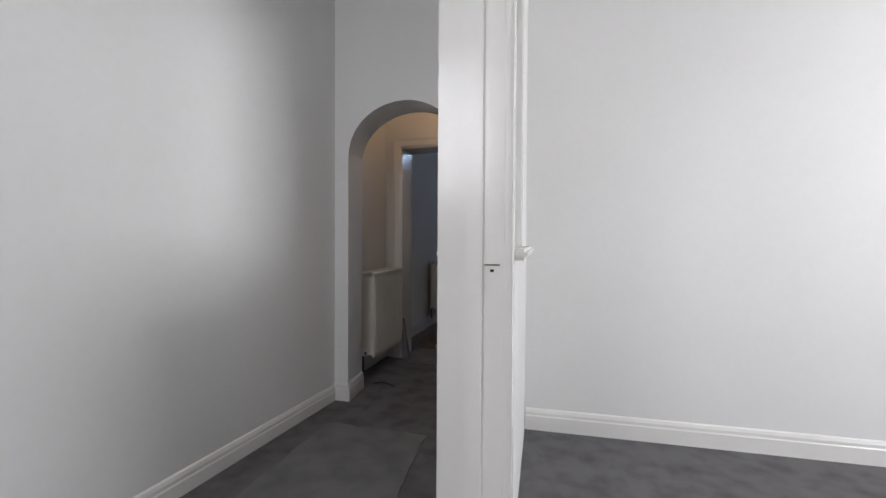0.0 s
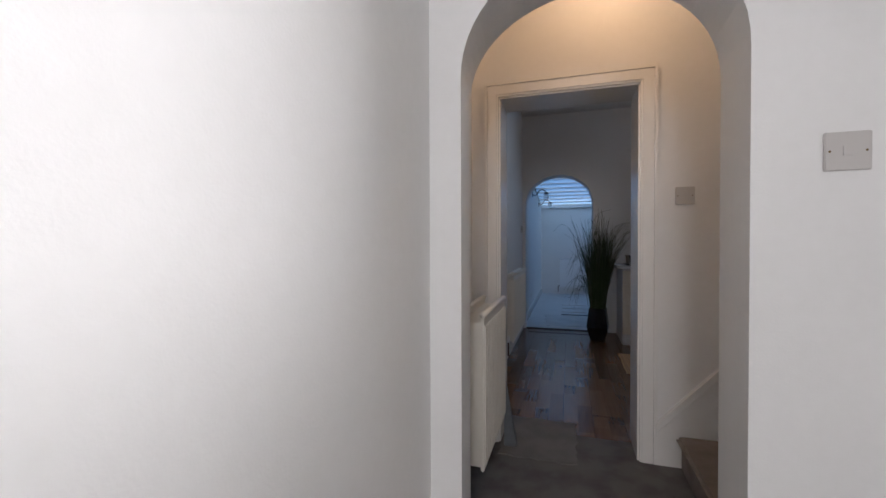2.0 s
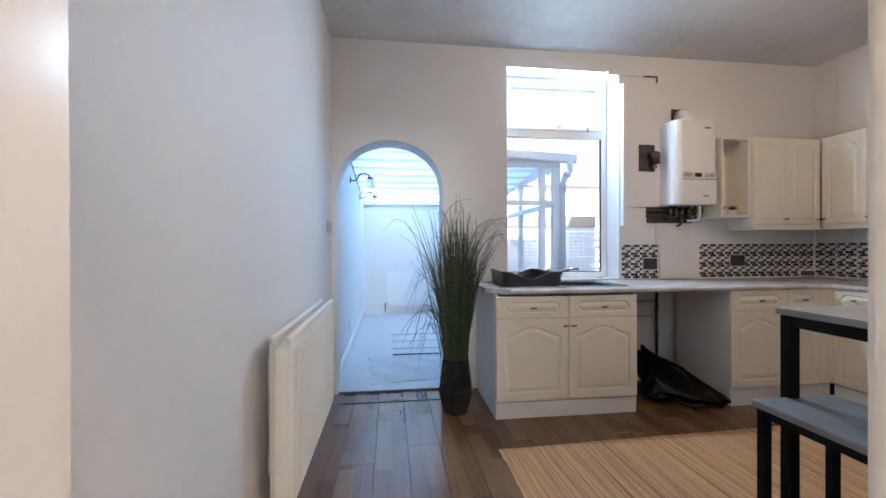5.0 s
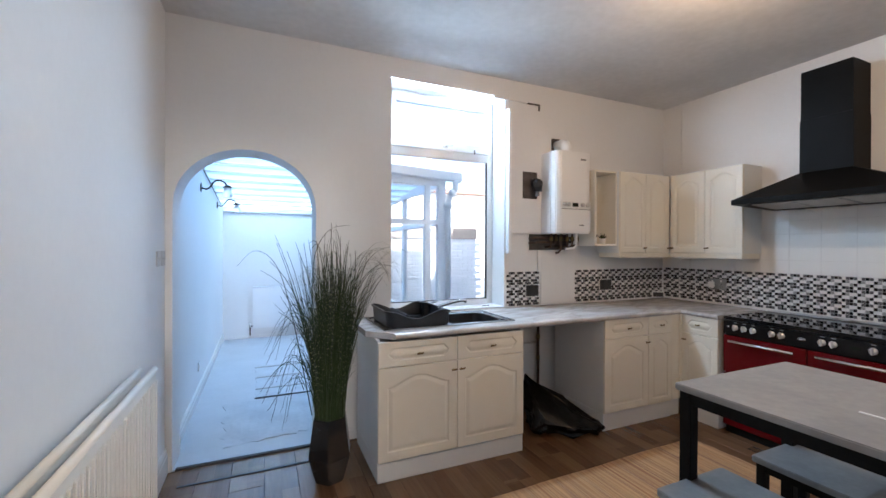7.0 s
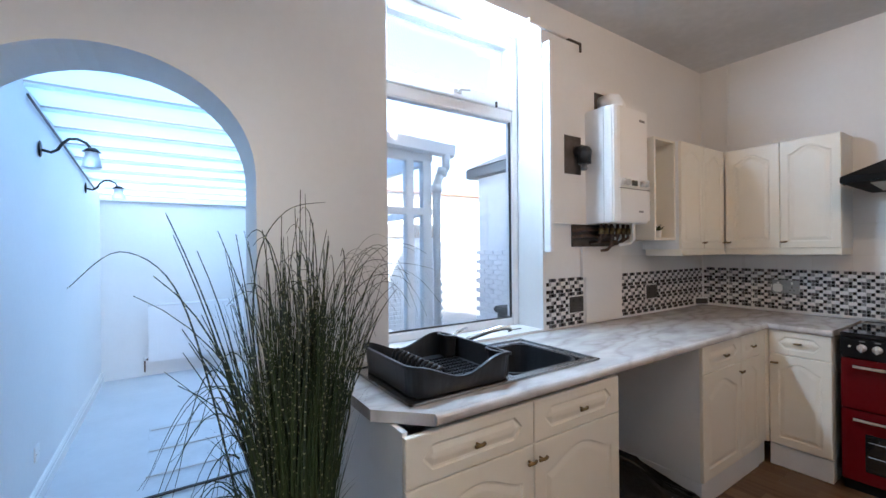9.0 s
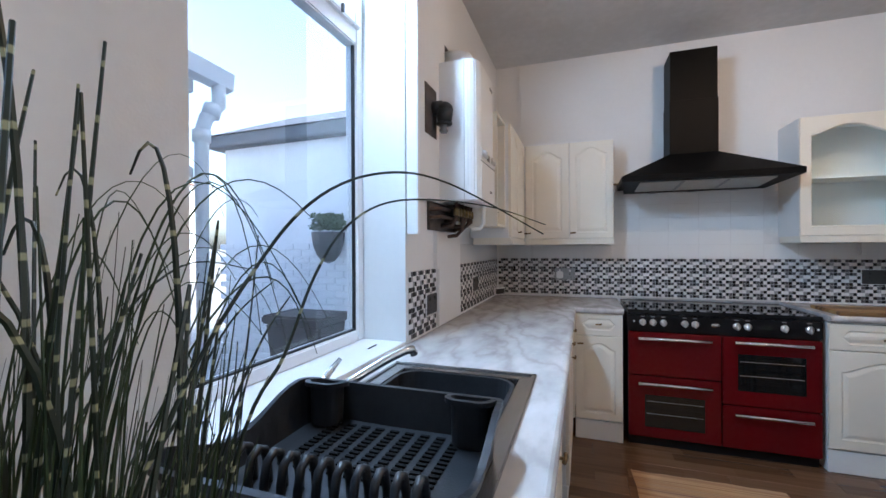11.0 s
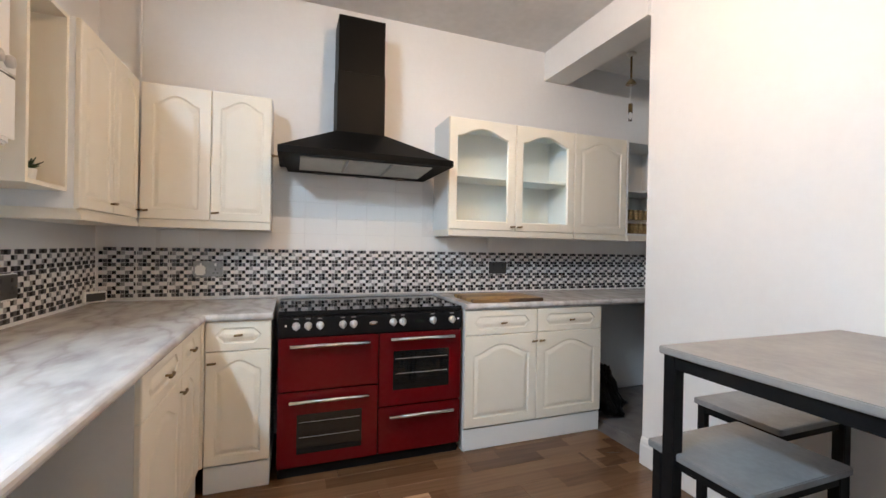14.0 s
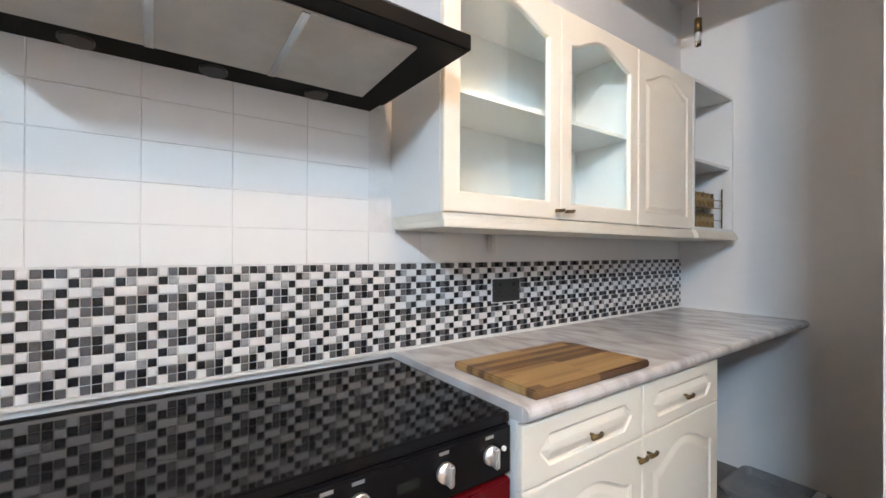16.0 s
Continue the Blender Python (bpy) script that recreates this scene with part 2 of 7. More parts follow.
def marble():
    m = bpy.data.materials.new("grey_veined_laminate")
    m.use_nodes = True
    n, k = m.node_tree.nodes, m.node_tree.links
    b = n["Principled BSDF"]
    b.inputs["Roughness"].default_value = 0.24
    co, big, w, r = n.new("ShaderNodeTexCoord"), n.new("ShaderNodeTexNoise"), n.new("ShaderNodeTexWave"), n.new("ShaderNodeValToRGB")
    mp = n.new("ShaderNodeMapping")
    mp.inputs["Rotation"].default_value = (0, 0, 0.9)
    mp.inputs["Scale"].default_value = (1.0, 2.2, 1.0)
    k.new(co.outputs["Object"], mp.inputs["Vector"])
    w.inputs["Scale"].default_value, w.inputs["Distortion"].default_value = 1.15, 15.0
    w.inputs["Detail"].default_value, w.inputs["Detail Scale"].default_value = 6, 1.8
    k.new(mp.outputs[0], w.inputs["Vector"])
    e = r.color_ramp.elements
    e[0].position, e[0].color = 0.0, (0.515, 0.485, 0.47, 1)
    e[1].position, e[1].color = 1.0, (0.63, 0.615, 0.605, 1)
    for p, c in ((0.10, (0.555, 0.53, 0.515, 1)), (0.34, (0.60, 0.578, 0.565, 1))):
        x = e.new(p)
        x.color = c
    k.new(w.outputs["Fac"], r.inputs["Fac"])
    big.inputs["Scale"].default_value, big.inputs["Detail"].default_value = 5.0, 6
    k.new(mp.outputs[0], big.inputs["Vector"])
    mix = n.new("ShaderNodeMix")
    mix.data_type, mix.blend_type = "RGBA", "MULTIPLY"
    g = n.new("ShaderNodeMapRange")
    g.inputs["From Min"].default_value, g.inputs["From Max"].default_value = 0.3, 0.7
    g.inputs["To Min"].default_value, g.inputs["To Max"].default_value = 0.66, 1.05
    k.new(big.outputs["Fac"], g.inputs["Value"])
    mix.inputs["Factor"].default_value = 0.8
    k.new(r.outputs["Color"], mix.inputs["A"])
    k.new(g.outputs[0], mix.inputs["B"])
    k.new(mix.outputs["Result"], b.inputs["Base Color"])
    return m


MARBLE = marble()


def wood(name, colours, strip, length, rough, by_object=True, axis=1):
    """Strip wood: narrow staves of differing colour with grain along y (or x)."""
    m = bpy.data.materials.new(name)
    m.use_nodes = True
    n, k = m.node_tree.nodes, m.node_tree.links
    b = n["Principled BSDF"]
    b.inputs["Roughness"].default_value = rough
    co, mp, br = n.new("ShaderNodeTexCoord"), n.new("ShaderNodeMapping"), n.new("ShaderNodeTexBrick")
    k.new(co.outputs["Object"], mp.inputs["Vector"])
    if axis == 1:
        mp.inputs["Rotation"].default_value = (0, 0, radians(90))
    br.inputs["Scale"].default_value = 1.0
    br.inputs["Brick Width"].default_value, br.inputs["Row Height"].default_value = length, strip
    br.inputs["Mortar Size"].default_value, br.inputs["Bias"].default_value = 0.0, 0.0
    br.inputs["Color1"].default_value, br.inputs["Color2"].default_value = (0, 0, 0, 1), (1, 1, 1, 1)
    info = n.new("ShaderNodeObjectInfo")
    if by_object:
        mul, addv = n.new("ShaderNodeMath"), n.new("ShaderNodeVectorMath")
        mul.operation = "MULTIPLY"
        mul.inputs[1].default_value = 37.0
        k.new(info.outputs["Random"], mul.inputs[0])
        k.new(mp.outputs[0], addv.inputs[0])
        cx = n.new("ShaderNodeCombineXYZ")
        k.new(mul.outputs[0], cx.inputs["X"])
        k.new(mul.outputs[0], cx.inputs["Z"])
        k.new(cx.outputs[0], addv.inputs[1])
        vec = addv.outputs[0]
    else:
        vec = mp.outputs[0]
    k.new(vec, br.inputs["Vector"])
    gm, gr = n.new("ShaderNodeMapping"), n.new("ShaderNodeTexNoise")
    gm.inputs["Scale"].default_value = (2.5, 55, 20)
    k.new(vec, gm.inputs["Vector"])
    k.new(gm.outputs[0], gr.inputs["Vector"])
    gr.inputs["Scale"].default_value, gr.inputs["Detail"].default_value = 1.0, 6
    mixv = n.new("ShaderNodeMath")
    mixv.operation = "MULTIPLY_ADD"
    mixv.inputs[1].default_value = 0.55
    k.new(gr.outputs["Fac"], mixv.inputs[0])
    half = n.new("ShaderNodeMath")
    half.operation = "MULTIPLY"
    half.inputs[1].default_value = 0.5
    k.new(br.outputs["Color"], half.inputs[0])
    k.new(half.outputs[0], mixv.inputs[2])
    r = n.new("ShaderNodeValToRGB")
    e = r.color_ramp.elements
    e[0].position, e[0].color = 0.12, (*colours[0], 1)
    e[1].position, e[1].color = 0.85, (*colours[2], 1)
    x = e.new(0.45)
    x.color = (*colours[1], 1)
    k.new(mixv.outputs[0], r.inputs["Fac"])
    k.new(r.outputs["Color"], b.inputs["Base Color"])
    bp = n.new("ShaderNodeBump")
    bp.inputs["Strength"].default_value, bp.inputs["Distance"].default_value = 0.12, 0.002
    k.new(gr.outputs["Fac"], bp.inputs["Height"])
    k.new(bp.outputs[0], b.inputs["Normal"])
    return m


LAMINATE = wood("walnut_strip_laminate", ((0.060, 0.029, 0.015), (0.122, 0.065, 0.033), (0.185, 0.105, 0.055)), 0.096, 0.62, 0.27)
BOARDW = wood("acacia_block_board", ((0.050, 0.022, 0.009), (0.17, 0.088, 0.032), (0.36, 0.225, 0.085)), 0.026, 0.42, 0.42, by_object=False)
board_ramp = [q for q in BOARDW.node_tree.nodes if q.bl_idname == "ShaderNodeValToRGB"][0].color_ramp.elements
board_ramp[0].position, board_ramp[1].position, board_ramp[2].position = 0.24, 0.46, 0.70


def rug_material():
    m = bpy.data.materials.new("striped_woven_rug")
    m.use_nodes = True
    n, k = m.node_tree.nodes, m.node_tree.links
    b = n["Principled BSDF"]
    b.inputs["Roughness"].default_value = 0.92
    co, mp, no, r = n.new("ShaderNodeTexCoord"), n.new("ShaderNodeMapping"), n.new("ShaderNodeTexNoise"), n.new("ShaderNodeValToRGB")
    k.new(co.outputs["Object"], mp.inputs["Vector"])
    mp.inputs["Scale"].default_value = (1.0, 0.012, 0.0)
    no.inputs["Scale"].default_value, no.inputs["Detail"].default_value = 22.0, 3
    k.new(mp.outputs[0], no.inputs["Vector"])
    k.new(no.outputs["Fac"], r.inputs["Fac"])
    e = r.color_ramp.elements
    e[0].position, e[0].color = 0.30, (0.16, 0.055, 0.035, 1)
    e[1].position, e[1].color = 0.72, (0.56, 0.40, 0.22, 1)
    for p, c in ((0.40, (0.36, 0.19, 0.085, 1)), (0.47, (0.50, 0.31, 0.15, 1)), (0.53, (0.30, 0.155, 0.075, 1)), (0.60, (0.46, 0.29, 0.15, 1)), (0.64, (0.22, 0.10, 0.06, 1))):
        x = e.new(p)
        x.color = c
    k.new(r.outputs["Color"], b.inputs["Base Color"])
    w, bp = n.new("ShaderNodeTexWave"), n.new("ShaderNodeBump")
    w.bands_direction, w.inputs["Scale"].default_value = "Y", 60
    k.new(co.outputs["Object"], w.inputs["Vector"])
    k.new(w.outputs["Fac"], bp.inputs["Height"])
    bp.inputs["Strength"].default_value, bp.inputs["Distance"].default_value = 0.5, 0.002
    k.new(bp.outputs[0], b.inputs["Normal"])
    return m


RUG = rug_material()


def glass_material(name, tint, rough=0.0):
    m = bpy.data.materials.new(name)
    m.use_nodes = True
    b = m.node_tree.nodes["Principled BSDF"]
    b.inputs["Base Color"].default_value = (*tint, 1)
    b.inputs["Roughness"].default_value = rough
    b.inputs["IOR"].default_value = 1.45
    b.inputs["Transmission Weight"].default_value = 1.0
    return m


GLASS = glass_material("clear_glass", (0.97, 0.985, 0.99))
FROSTED = glass_material("frosted_shade_glass", (0.93, 0.95, 0.96), 0.45)
GREENGLASS = glass_material("pale_green_glass", (0.90, 0.965, 0.95))
OVENGLASS = material("dark_oven_glass", (0.008, 0.008, 0.008), 0.05)


def polycarbonate():
    m = bpy.data.materials.new("white_polycarbonate_roof")
    m.use_nodes = True
    n, k = m.node_tree.nodes, m.node_tree.links
    t, d, mx = n.new("ShaderNodeBsdfTranslucent"), n.new("ShaderNodeBsdfDiffuse"), n.new("ShaderNodeMixShader")
    t.inputs["Color"].default_value = (0.72, 0.86, 0.98, 1)
    d.inputs["Color"].default_value = (0.75, 0.80, 0.85, 1)
    mx.inputs[0].default_value = 0.12
    k.new(t.outputs[0], mx.inputs[1])
    k.new(d.outputs[0], mx.inputs[2])
    k.new(mx.outputs[0], n["Material Output"].inputs["Surface"])
    return m


POLY = polycarbonate()


def glow(name, colour, power):
    m = bpy.data.materials.new(name)
    m.use_nodes = True
    b = m.node_tree.nodes["Principled BSDF"]
    b.inputs["Emission Color"].default_value = (*colour, 1)
    b.inputs["Emission Strength"].default_value = power
    return m


BULB = glow("warm_bulb", (1.0, 0.72, 0.42), 12)

# ---- building blocks ----


def box(bm, x0, x1, y0, y1, z0, z1, m=None):
    vs = [Vector((x, y, z)) for x in (x0, x1) for y in (y0, y1) for z in (z0, z1)]
    if m:
        vs = [m @ v for v in vs]
    v = [bm.verts.new(p) for p in vs]
    for f in ((0, 1, 3, 2), (4, 6, 7, 5), (0, 4, 5, 1), (2, 3, 7, 6), (0, 2, 6, 4), (1, 5, 7, 3)):
        bm.faces.new([v[i] for i in f])
    return bm


def cuboid(x0, x1, y0, y1, z0, z1, m=None):
    return box(bmesh.new(), x0, x1, y0, y1, z0, z1, m)


def prism(points, z0, z1, bm=None):
    """A slab with the given outline in plan."""
    bm = bm or bmesh.new()
    lo = [bm.verts.new((x, y, z0)) for x, y in points]
    hi = [bm.verts.new((x, y, z1)) for x, y in points]
    bm.faces.new(lo[::-1])
    bm.faces.new(hi)
    for i in range(len(points)):
        j = (i + 1) % len(points)
        bm.faces.new((lo[i], lo[j], hi[j], hi[i]))
    return bm


def rod(bm, a, b, r, sides=10, r2=None):
    a, b = Vector(a), Vector(b)
    q = (b - a).to_track_quat("Z", "Y").to_matrix()
    r2 = r if r2 is None else r2
    lo, hi = [], []
    for i in range(sides):
        c = Vector((math.cos(2 * math.pi * i / sides), math.sin(2 * math.pi * i / sides), 0))
        lo.append(bm.verts.new(a + q @ (c * r)))
        hi.append(bm.verts.new(b + q @ (c * r2)))
    bm.faces.new(lo[::-1])
    bm.faces.new(hi)
    for i in range(sides):
        j = (i + 1) % sides
        bm.faces.new((lo[i], lo[j], hi[j], hi[i]))
    return bm


def tube(bm, points, r, sides=8, taper=None):
    """A bent tube through points."""
    pts = [Vector(p) for p in points]
    rings, n = [], len(pts)
    for i, p in enumerate(pts):
        d = (pts[min(i + 1, n - 1)] - pts[max(i - 1, 0)]).normalized()
        q = d.to_track_quat("Z", "Y").to_matrix()
        rr = r if taper is None else r * taper(i / (n - 1))
        rings.append([bm.verts.new(p + q @ Vector((rr * math.cos(2 * math.pi * s / sides), rr * math.sin(2 * math.pi * s / sides), 0))) for s in range(sides)])
    for a, b in zip(rings, rings[1:]):
        for s in range(sides):
            u = (s + 1) % sides
            bm.faces.new((a[s], a[u], b[u], b[s]))
    bm.faces.new(rings[0][::-1])
    bm.faces.new(rings[-1])
    return bm


def ball(bm, c, r, squash=(1, 1, 1), seg=14):
    m = Matrix.Translation(c) @ Matrix.Diagonal((r * squash[0], r * squash[1], r * squash[2], 1))
    bmesh.ops.create_uvsphere(bm, u_segments=seg, v_segments=max(6, seg // 2), radius=1, matrix=m)
    return bm


def thing(name, place, label, category, group="", kind=""):
    ob = new(name)
    ob.location = place
    ob.empty_display_size = 0.05
    return tagged(ob, label, category, group, kind)


def origin_of(ob):
    at = Vector((0, 0, 0))
    while ob:
        at += ob.location
        ob = ob.parent
    return at


def part(name, bm, mat, parent=None, label="", bevel=0.0, smooth=False, segments=2):
    """Links a bmesh, given in world places, as one mesh object under a thing or a part."""
    if bevel:
        bmesh.ops.bevel(bm, geom=bm.edges[:], offset=bevel, segments=segments, affect="EDGES", clamp_overlap=True)
    bmesh.ops.recalc_face_normals(bm, faces=bm.faces[:])
    if parent:
        bmesh.ops.translate(bm, verts=bm.verts[:], vec=-origin_of(parent))
    me = bpy.data.meshes.new(name)
    bm.to_mesh(me)
    bm.free()
    me.materials.append(mat)
    if smooth:
        for p in me.polygons:
            p.use_smooth = True
    ob = new(name, me)
    ob.parent = parent
    if label:
        ob["label"] = label
    return ob


def solo(name, bm, mat, label, category, group="", kind="", bevel=0.0, smooth=False, at=None):
    """A thing that is one mesh, with its origin at its base."""
    if at is None:
        xs = [v.co for v in bm.verts]
        at = Vector((sum(c.x for c in xs) / len(xs), sum(c.y for c in xs) / len(xs), min(c.z for c in xs)))
    bmesh.ops.translate(bm, verts=bm.verts[:], vec=-Vector(at))
    ob = part(name, bm, mat, None, "", bevel, smooth)
    ob.location = at
    return tagged(ob, label, category, group, kind)


def structure(name, bm, mat, label, category="wall", bevel=0.0):
    return tagged(part(name, bm, mat, None, "", bevel), label, category, kind="structure")


# frames for what faces the room from the range wall (-x) and from the window wall (-y)
def facing_x(x, y, z):
    return Matrix(((0, 0, -1, x), (-1, 0, 0, y), (0, 1, 0, z), (0, 0, 0, 1)))


def facing_y(x, y, z):
    return Matrix(((1, 0, 0, x), (0, 0, -1, y), (0, 1, 0, z), (0, 0, 0, 1)))


def moved(bm, m):
    bmesh.ops.transform(bm, matrix=m, verts=bm.verts[:])
    return bm

# ---- structure ----
H = 2.93  # ceiling height


def arched_wall(x0, x1, y0, y1, ax0, ax1, spring, apex, holes=(), top=H, steps=28):
    """A wall along x with an arched opening and rectangular holes (x0, x1, z0, z1) right of it."""
    bm = bmesh.new()
    mid, rx, rz = (ax0 + ax1) / 2, (ax1 - ax0) / 2, apex - spring
    box(bm, x0, ax0, y0, y1, 0, top)
    for i in range(steps):
        a, b = math.pi * (1 - i / steps), math.pi * (1 - (i + 1) / steps)
        xa, za = mid + rx * math.cos(a), spring + rz * math.sin(a) ** 0.92
        xb, zb = mid + rx * math.cos(b), spring + rz * max(0.0, math.sin(b)) ** 0.92
        v = [bm.verts.new(p) for p in ((xa, y0, za), (xb, y0, zb), (xb, y0, top), (xa, y0, top), (xa, y1, za), (xb, y1, zb), (xb, y1, top), (xa, y1, top))]
        for f in ((0, 1, 2, 3), (5, 4, 7, 6), (4, 5, 1, 0), (3, 2, 6, 7)):
            bm.faces.new([v[j] for j in f])
    at = ax1
    for hx0, hx1, hz0, hz1 in holes:
        box(bm, at, hx0, y0, y1, 0, top)
        if hz0 > 0:
            box(bm, hx0, hx1, y0, y1, 0, hz0)
        box(bm, hx0, hx1, y0, y1, hz1, top)
        at = hx1
    box(bm, at, x1, y0, y1, 0, top)
    bmesh.ops.remove_doubles(bm, verts=bm.verts[:], dist=0.0005)
    return bm


structure("ground", prism([(-900, -900), (900, -900), (900, 900), (-900, 900)], -0.6, -0.14), PAVING, "grey concrete yard and ground around the house", "ground")
structure("floor_hall", cuboid(-1.6, 4.3, -2.7, 2.86, -0.12, 0.0), CARPET, "dark grey short-pile carpet in hall and front room", "floor")
floor = structure("floor_kitchen", cuboid(-1.45, 3.4, 2.86, 6.02, -0.12, -0.010), BLACKP, "walnut strip laminate kitchen floor", "floor")
structure("floor_conservatory", cuboid(-1.45, 1.3, 6.02, 10.2, -0.12, 0.0), CONSFLOOR, "pale vinyl conservatory floor", "floor")

# hall: the walls stand slightly out of square
structure("wall_hall_left", prism([(-1.12, 1.53), (-1.335, -2.6), (-1.5, -2.6), (-1.45, 1.53)], 0, H), PAINT, "white painted plaster hall wall")
bm = arched_wall(-1.45, 0.30, 1.53, 1.80, -1.02, -0.18, 1.72, 2.095)
for v in bm.verts:
    back = (v.co.y - 1.53) / 0.27
    if -0.6 < v.co.x < 0.2:
        v.co.x += (back * 0.012 - 0.026) * min(1.0, (v.co.x + 0.6) / 0.42)
    elif -1.2 < v.co.x:
        v.co.x += (0.008 - back * 0.034) * min(1.0, (-0.6 - v.co.x) / 0.42)
structure("wall_arch", bm, PAINT, "white plaster wall with a round-headed archway")
structure("wall_hall_end", cuboid(-1.5, 4.3, -2.75, -2.6, 0, H), PAINT, "white plaster wall at the front of the house")
# wall between hall and front room: doorway and a small internal window
RW0, RW1 = 0.185, 0.312
SKEW = Matrix(((1, -0.05, 0, -0.05 * 0.075), (0, 1, 0, 0), (0, 0, 1, 0), (0, 0, 0, 1)))
DOOR0, DOOR1 = -1.60, -0.075
WIN0, WIN1 = 0.02, 0.60
bm = bmesh.new()
box(bm, RW0, RW1, -2.6, DOOR0, 0, H)
box(bm, RW0, RW1, DOOR0, DOOR1, 2.08, H)
box(bm, RW0, RW1, DOOR1, WIN0, 0, H)
box(bm, RW0, RW1, WIN0, WIN1, 0, 1.12)
box(bm, RW0, RW1, WIN0, WIN1, 2.25, H)
box(bm, RW0, RW1, WIN1, 1.53, 0, H)
structure("wall_hall_right", moved(bm, SKEW), PAINT, "white plaster wall between hall and front room")
structure("wall_front_room_back", prism([(0.225, 1.47), (4.3, 1.72), (4.3, 1.79), (0.225, 1.76)], 0, H), PAINT, "white plaster back wall of the front room")
bm = bmesh.new()
box(bm, 4.2, 4.35, -2.6, -1.4, 0, H)
box(bm, 4.2, 4.35, 0.95, 1.8, 0, H)
box(bm, 4.2, 4.35, -1.4, 0.95, 0, 0.95)
box(bm, 4.2, 4.35, -1.4, 0.95, 2.55, H)
structure("wall_front_room_side", bm, PAINT, "white plaster front room wall with a window opening")
structure("ceiling_hall", cuboid(-1.5, 4.35, -2.75, 1.76, H, H + 0.12), CEIL, "white painted hall and front room ceiling", "ceiling")

# inner hall and stairwell
structure("wall_inner_hall_left", cuboid(-1.45, -1.235, 1.80, 2.657, 0, H), PAINT, "warm white plaster wall of the inner hall")
structure("ceiling_inner_hall", cuboid(-1.45, 0.9, 1.80, 2.657, H - 0.15, H + 0.12), CEIL, "white inner hall ceiling", "ceiling")
structure("wall_stair_front", cuboid(0.30, 2.9, 1.62, 1.76, 0, 5.2), PAINT, "white plaster wall beside the staircase")
structure("wall_stair_top", cuboid(0.78, 0.9, 1.76, 2.657, H, 5.2), PAINT, "white plaster wall above the stairwell")
structure("ceiling_stairwell", cuboid(0.78, 3.4, 1.62, 2.92, 5.1, 5.2), CEIL, "white stairwell ceiling", "ceiling")
structure("wall_stair_end", cuboid(3.23, 3.4, 1.6, 2.92, H + 0.12, 5.1), PAINT, "white stairwell end wall")

# kitchen
KD0, KD1, KDZ = -1.072, -0.306, 2.05
bm = bmesh.new()
box(bm, -1.45, KD0, 2.657, 2.92, 0, H)
box(bm, KD0, KD1, 2.657, 2.92, KDZ, H)
box(bm, KD1, 2.16, 2.657, 2.92, 0, H)
structure("wall_kitchen_south", bm, PAINT, "white plaster wall between inner hall and kitchen")
# out of view: added to block the sun, its height set by the shadow
structure("wall_upper_rear", cuboid(-1.45, 3.4, 6.05, 6.27, H + 0.12, 4.2), RENDERW, "unseen white rendered upper wall added to shade the conservatory")
structure("wall_over_stair", cuboid(-1.45, 3.4, 2.657, 2.92, H + 0.12, 5.2), PAINT, "white plaster wall over the stairs")
structure("wall_kitchen_left", cuboid(-1.45, -1.29, 2.92, 6.0, 0, H), PAINT, "white plaster kitchen wall with a radiator")
WX0, WX1, WZ0, WZ1 = 0.195, 1.228, 0.93, 2.77
structure("wall_window", arched_wall(-1.45, 3.4, 6.0, 6.27, -1.25, -0.368, 1.69, 2.105, ((WX0, WX1, WZ0 - 0.03, WZ1),)), PAINT, "white plaster outer wall with archway and tall window")
structure("wall_range", cuboid(3.23, 3.4, 1.60, 6.0, 0, H), PAINT, "white plaster wall behind the range cooker")
structure("wall_alcove_end", cuboid(1.2, 3.23, 1.62, 1.745, 0, H), PAINT, "white plaster end wall of the alcove under the stairs")
structure("wall_alcove_side", cuboid(1.2, 1.32, 1.745, 2.657, 0, H), PAINT, "white plaster wall closing the alcove")
structure("beam", cuboid(2.16, 3.23, 2.72, 2.945, 2.69, H), PAINT, "white boxed beam over the alcove opening", "beam")
structure("ceiling_kitchen", cuboid(-1.45, 3.4, 2.92, 6.27, H, H + 0.12), CEIL, "white painted kitchen ceiling with grey patches", "ceiling")
structure("ceiling_alcove", cuboid(2.30, 3.23, 1.745, 2.72, H - 0.05, H + 0.12), CEIL, "dim white ceiling of the alcove", "ceiling")
bm = bmesh.new()
v = [bm.verts.new(p) for p in ((1.32, 1.745, 1.95), (2.36, 1.745, 2.90), (2.36, 2.657, 2.90), (1.32, 2.657, 1.95), (1.32, 1.745, 2.05), (2.36, 1.745, 3.0), (2.36, 2.657, 3.0), (1.32, 2.657, 2.05))]
for f in ((0, 1, 2, 3), (7, 6, 5, 4), (0, 4, 5, 1), (1, 5, 6, 2), (2, 6, 7, 3), (3, 7, 4, 0)):
    bm.faces.new([v[i] for i in f])
structure("stair_soffit", bm, PAINT, "sloping white plaster underside of the stairs", "ceiling")
structure("floor_alcove", cuboid(1.32, 3.23, 1.745, 2.74, -0.01, 0.012), CARPET, "grey carpet offcut on the alcove floor", "floor")

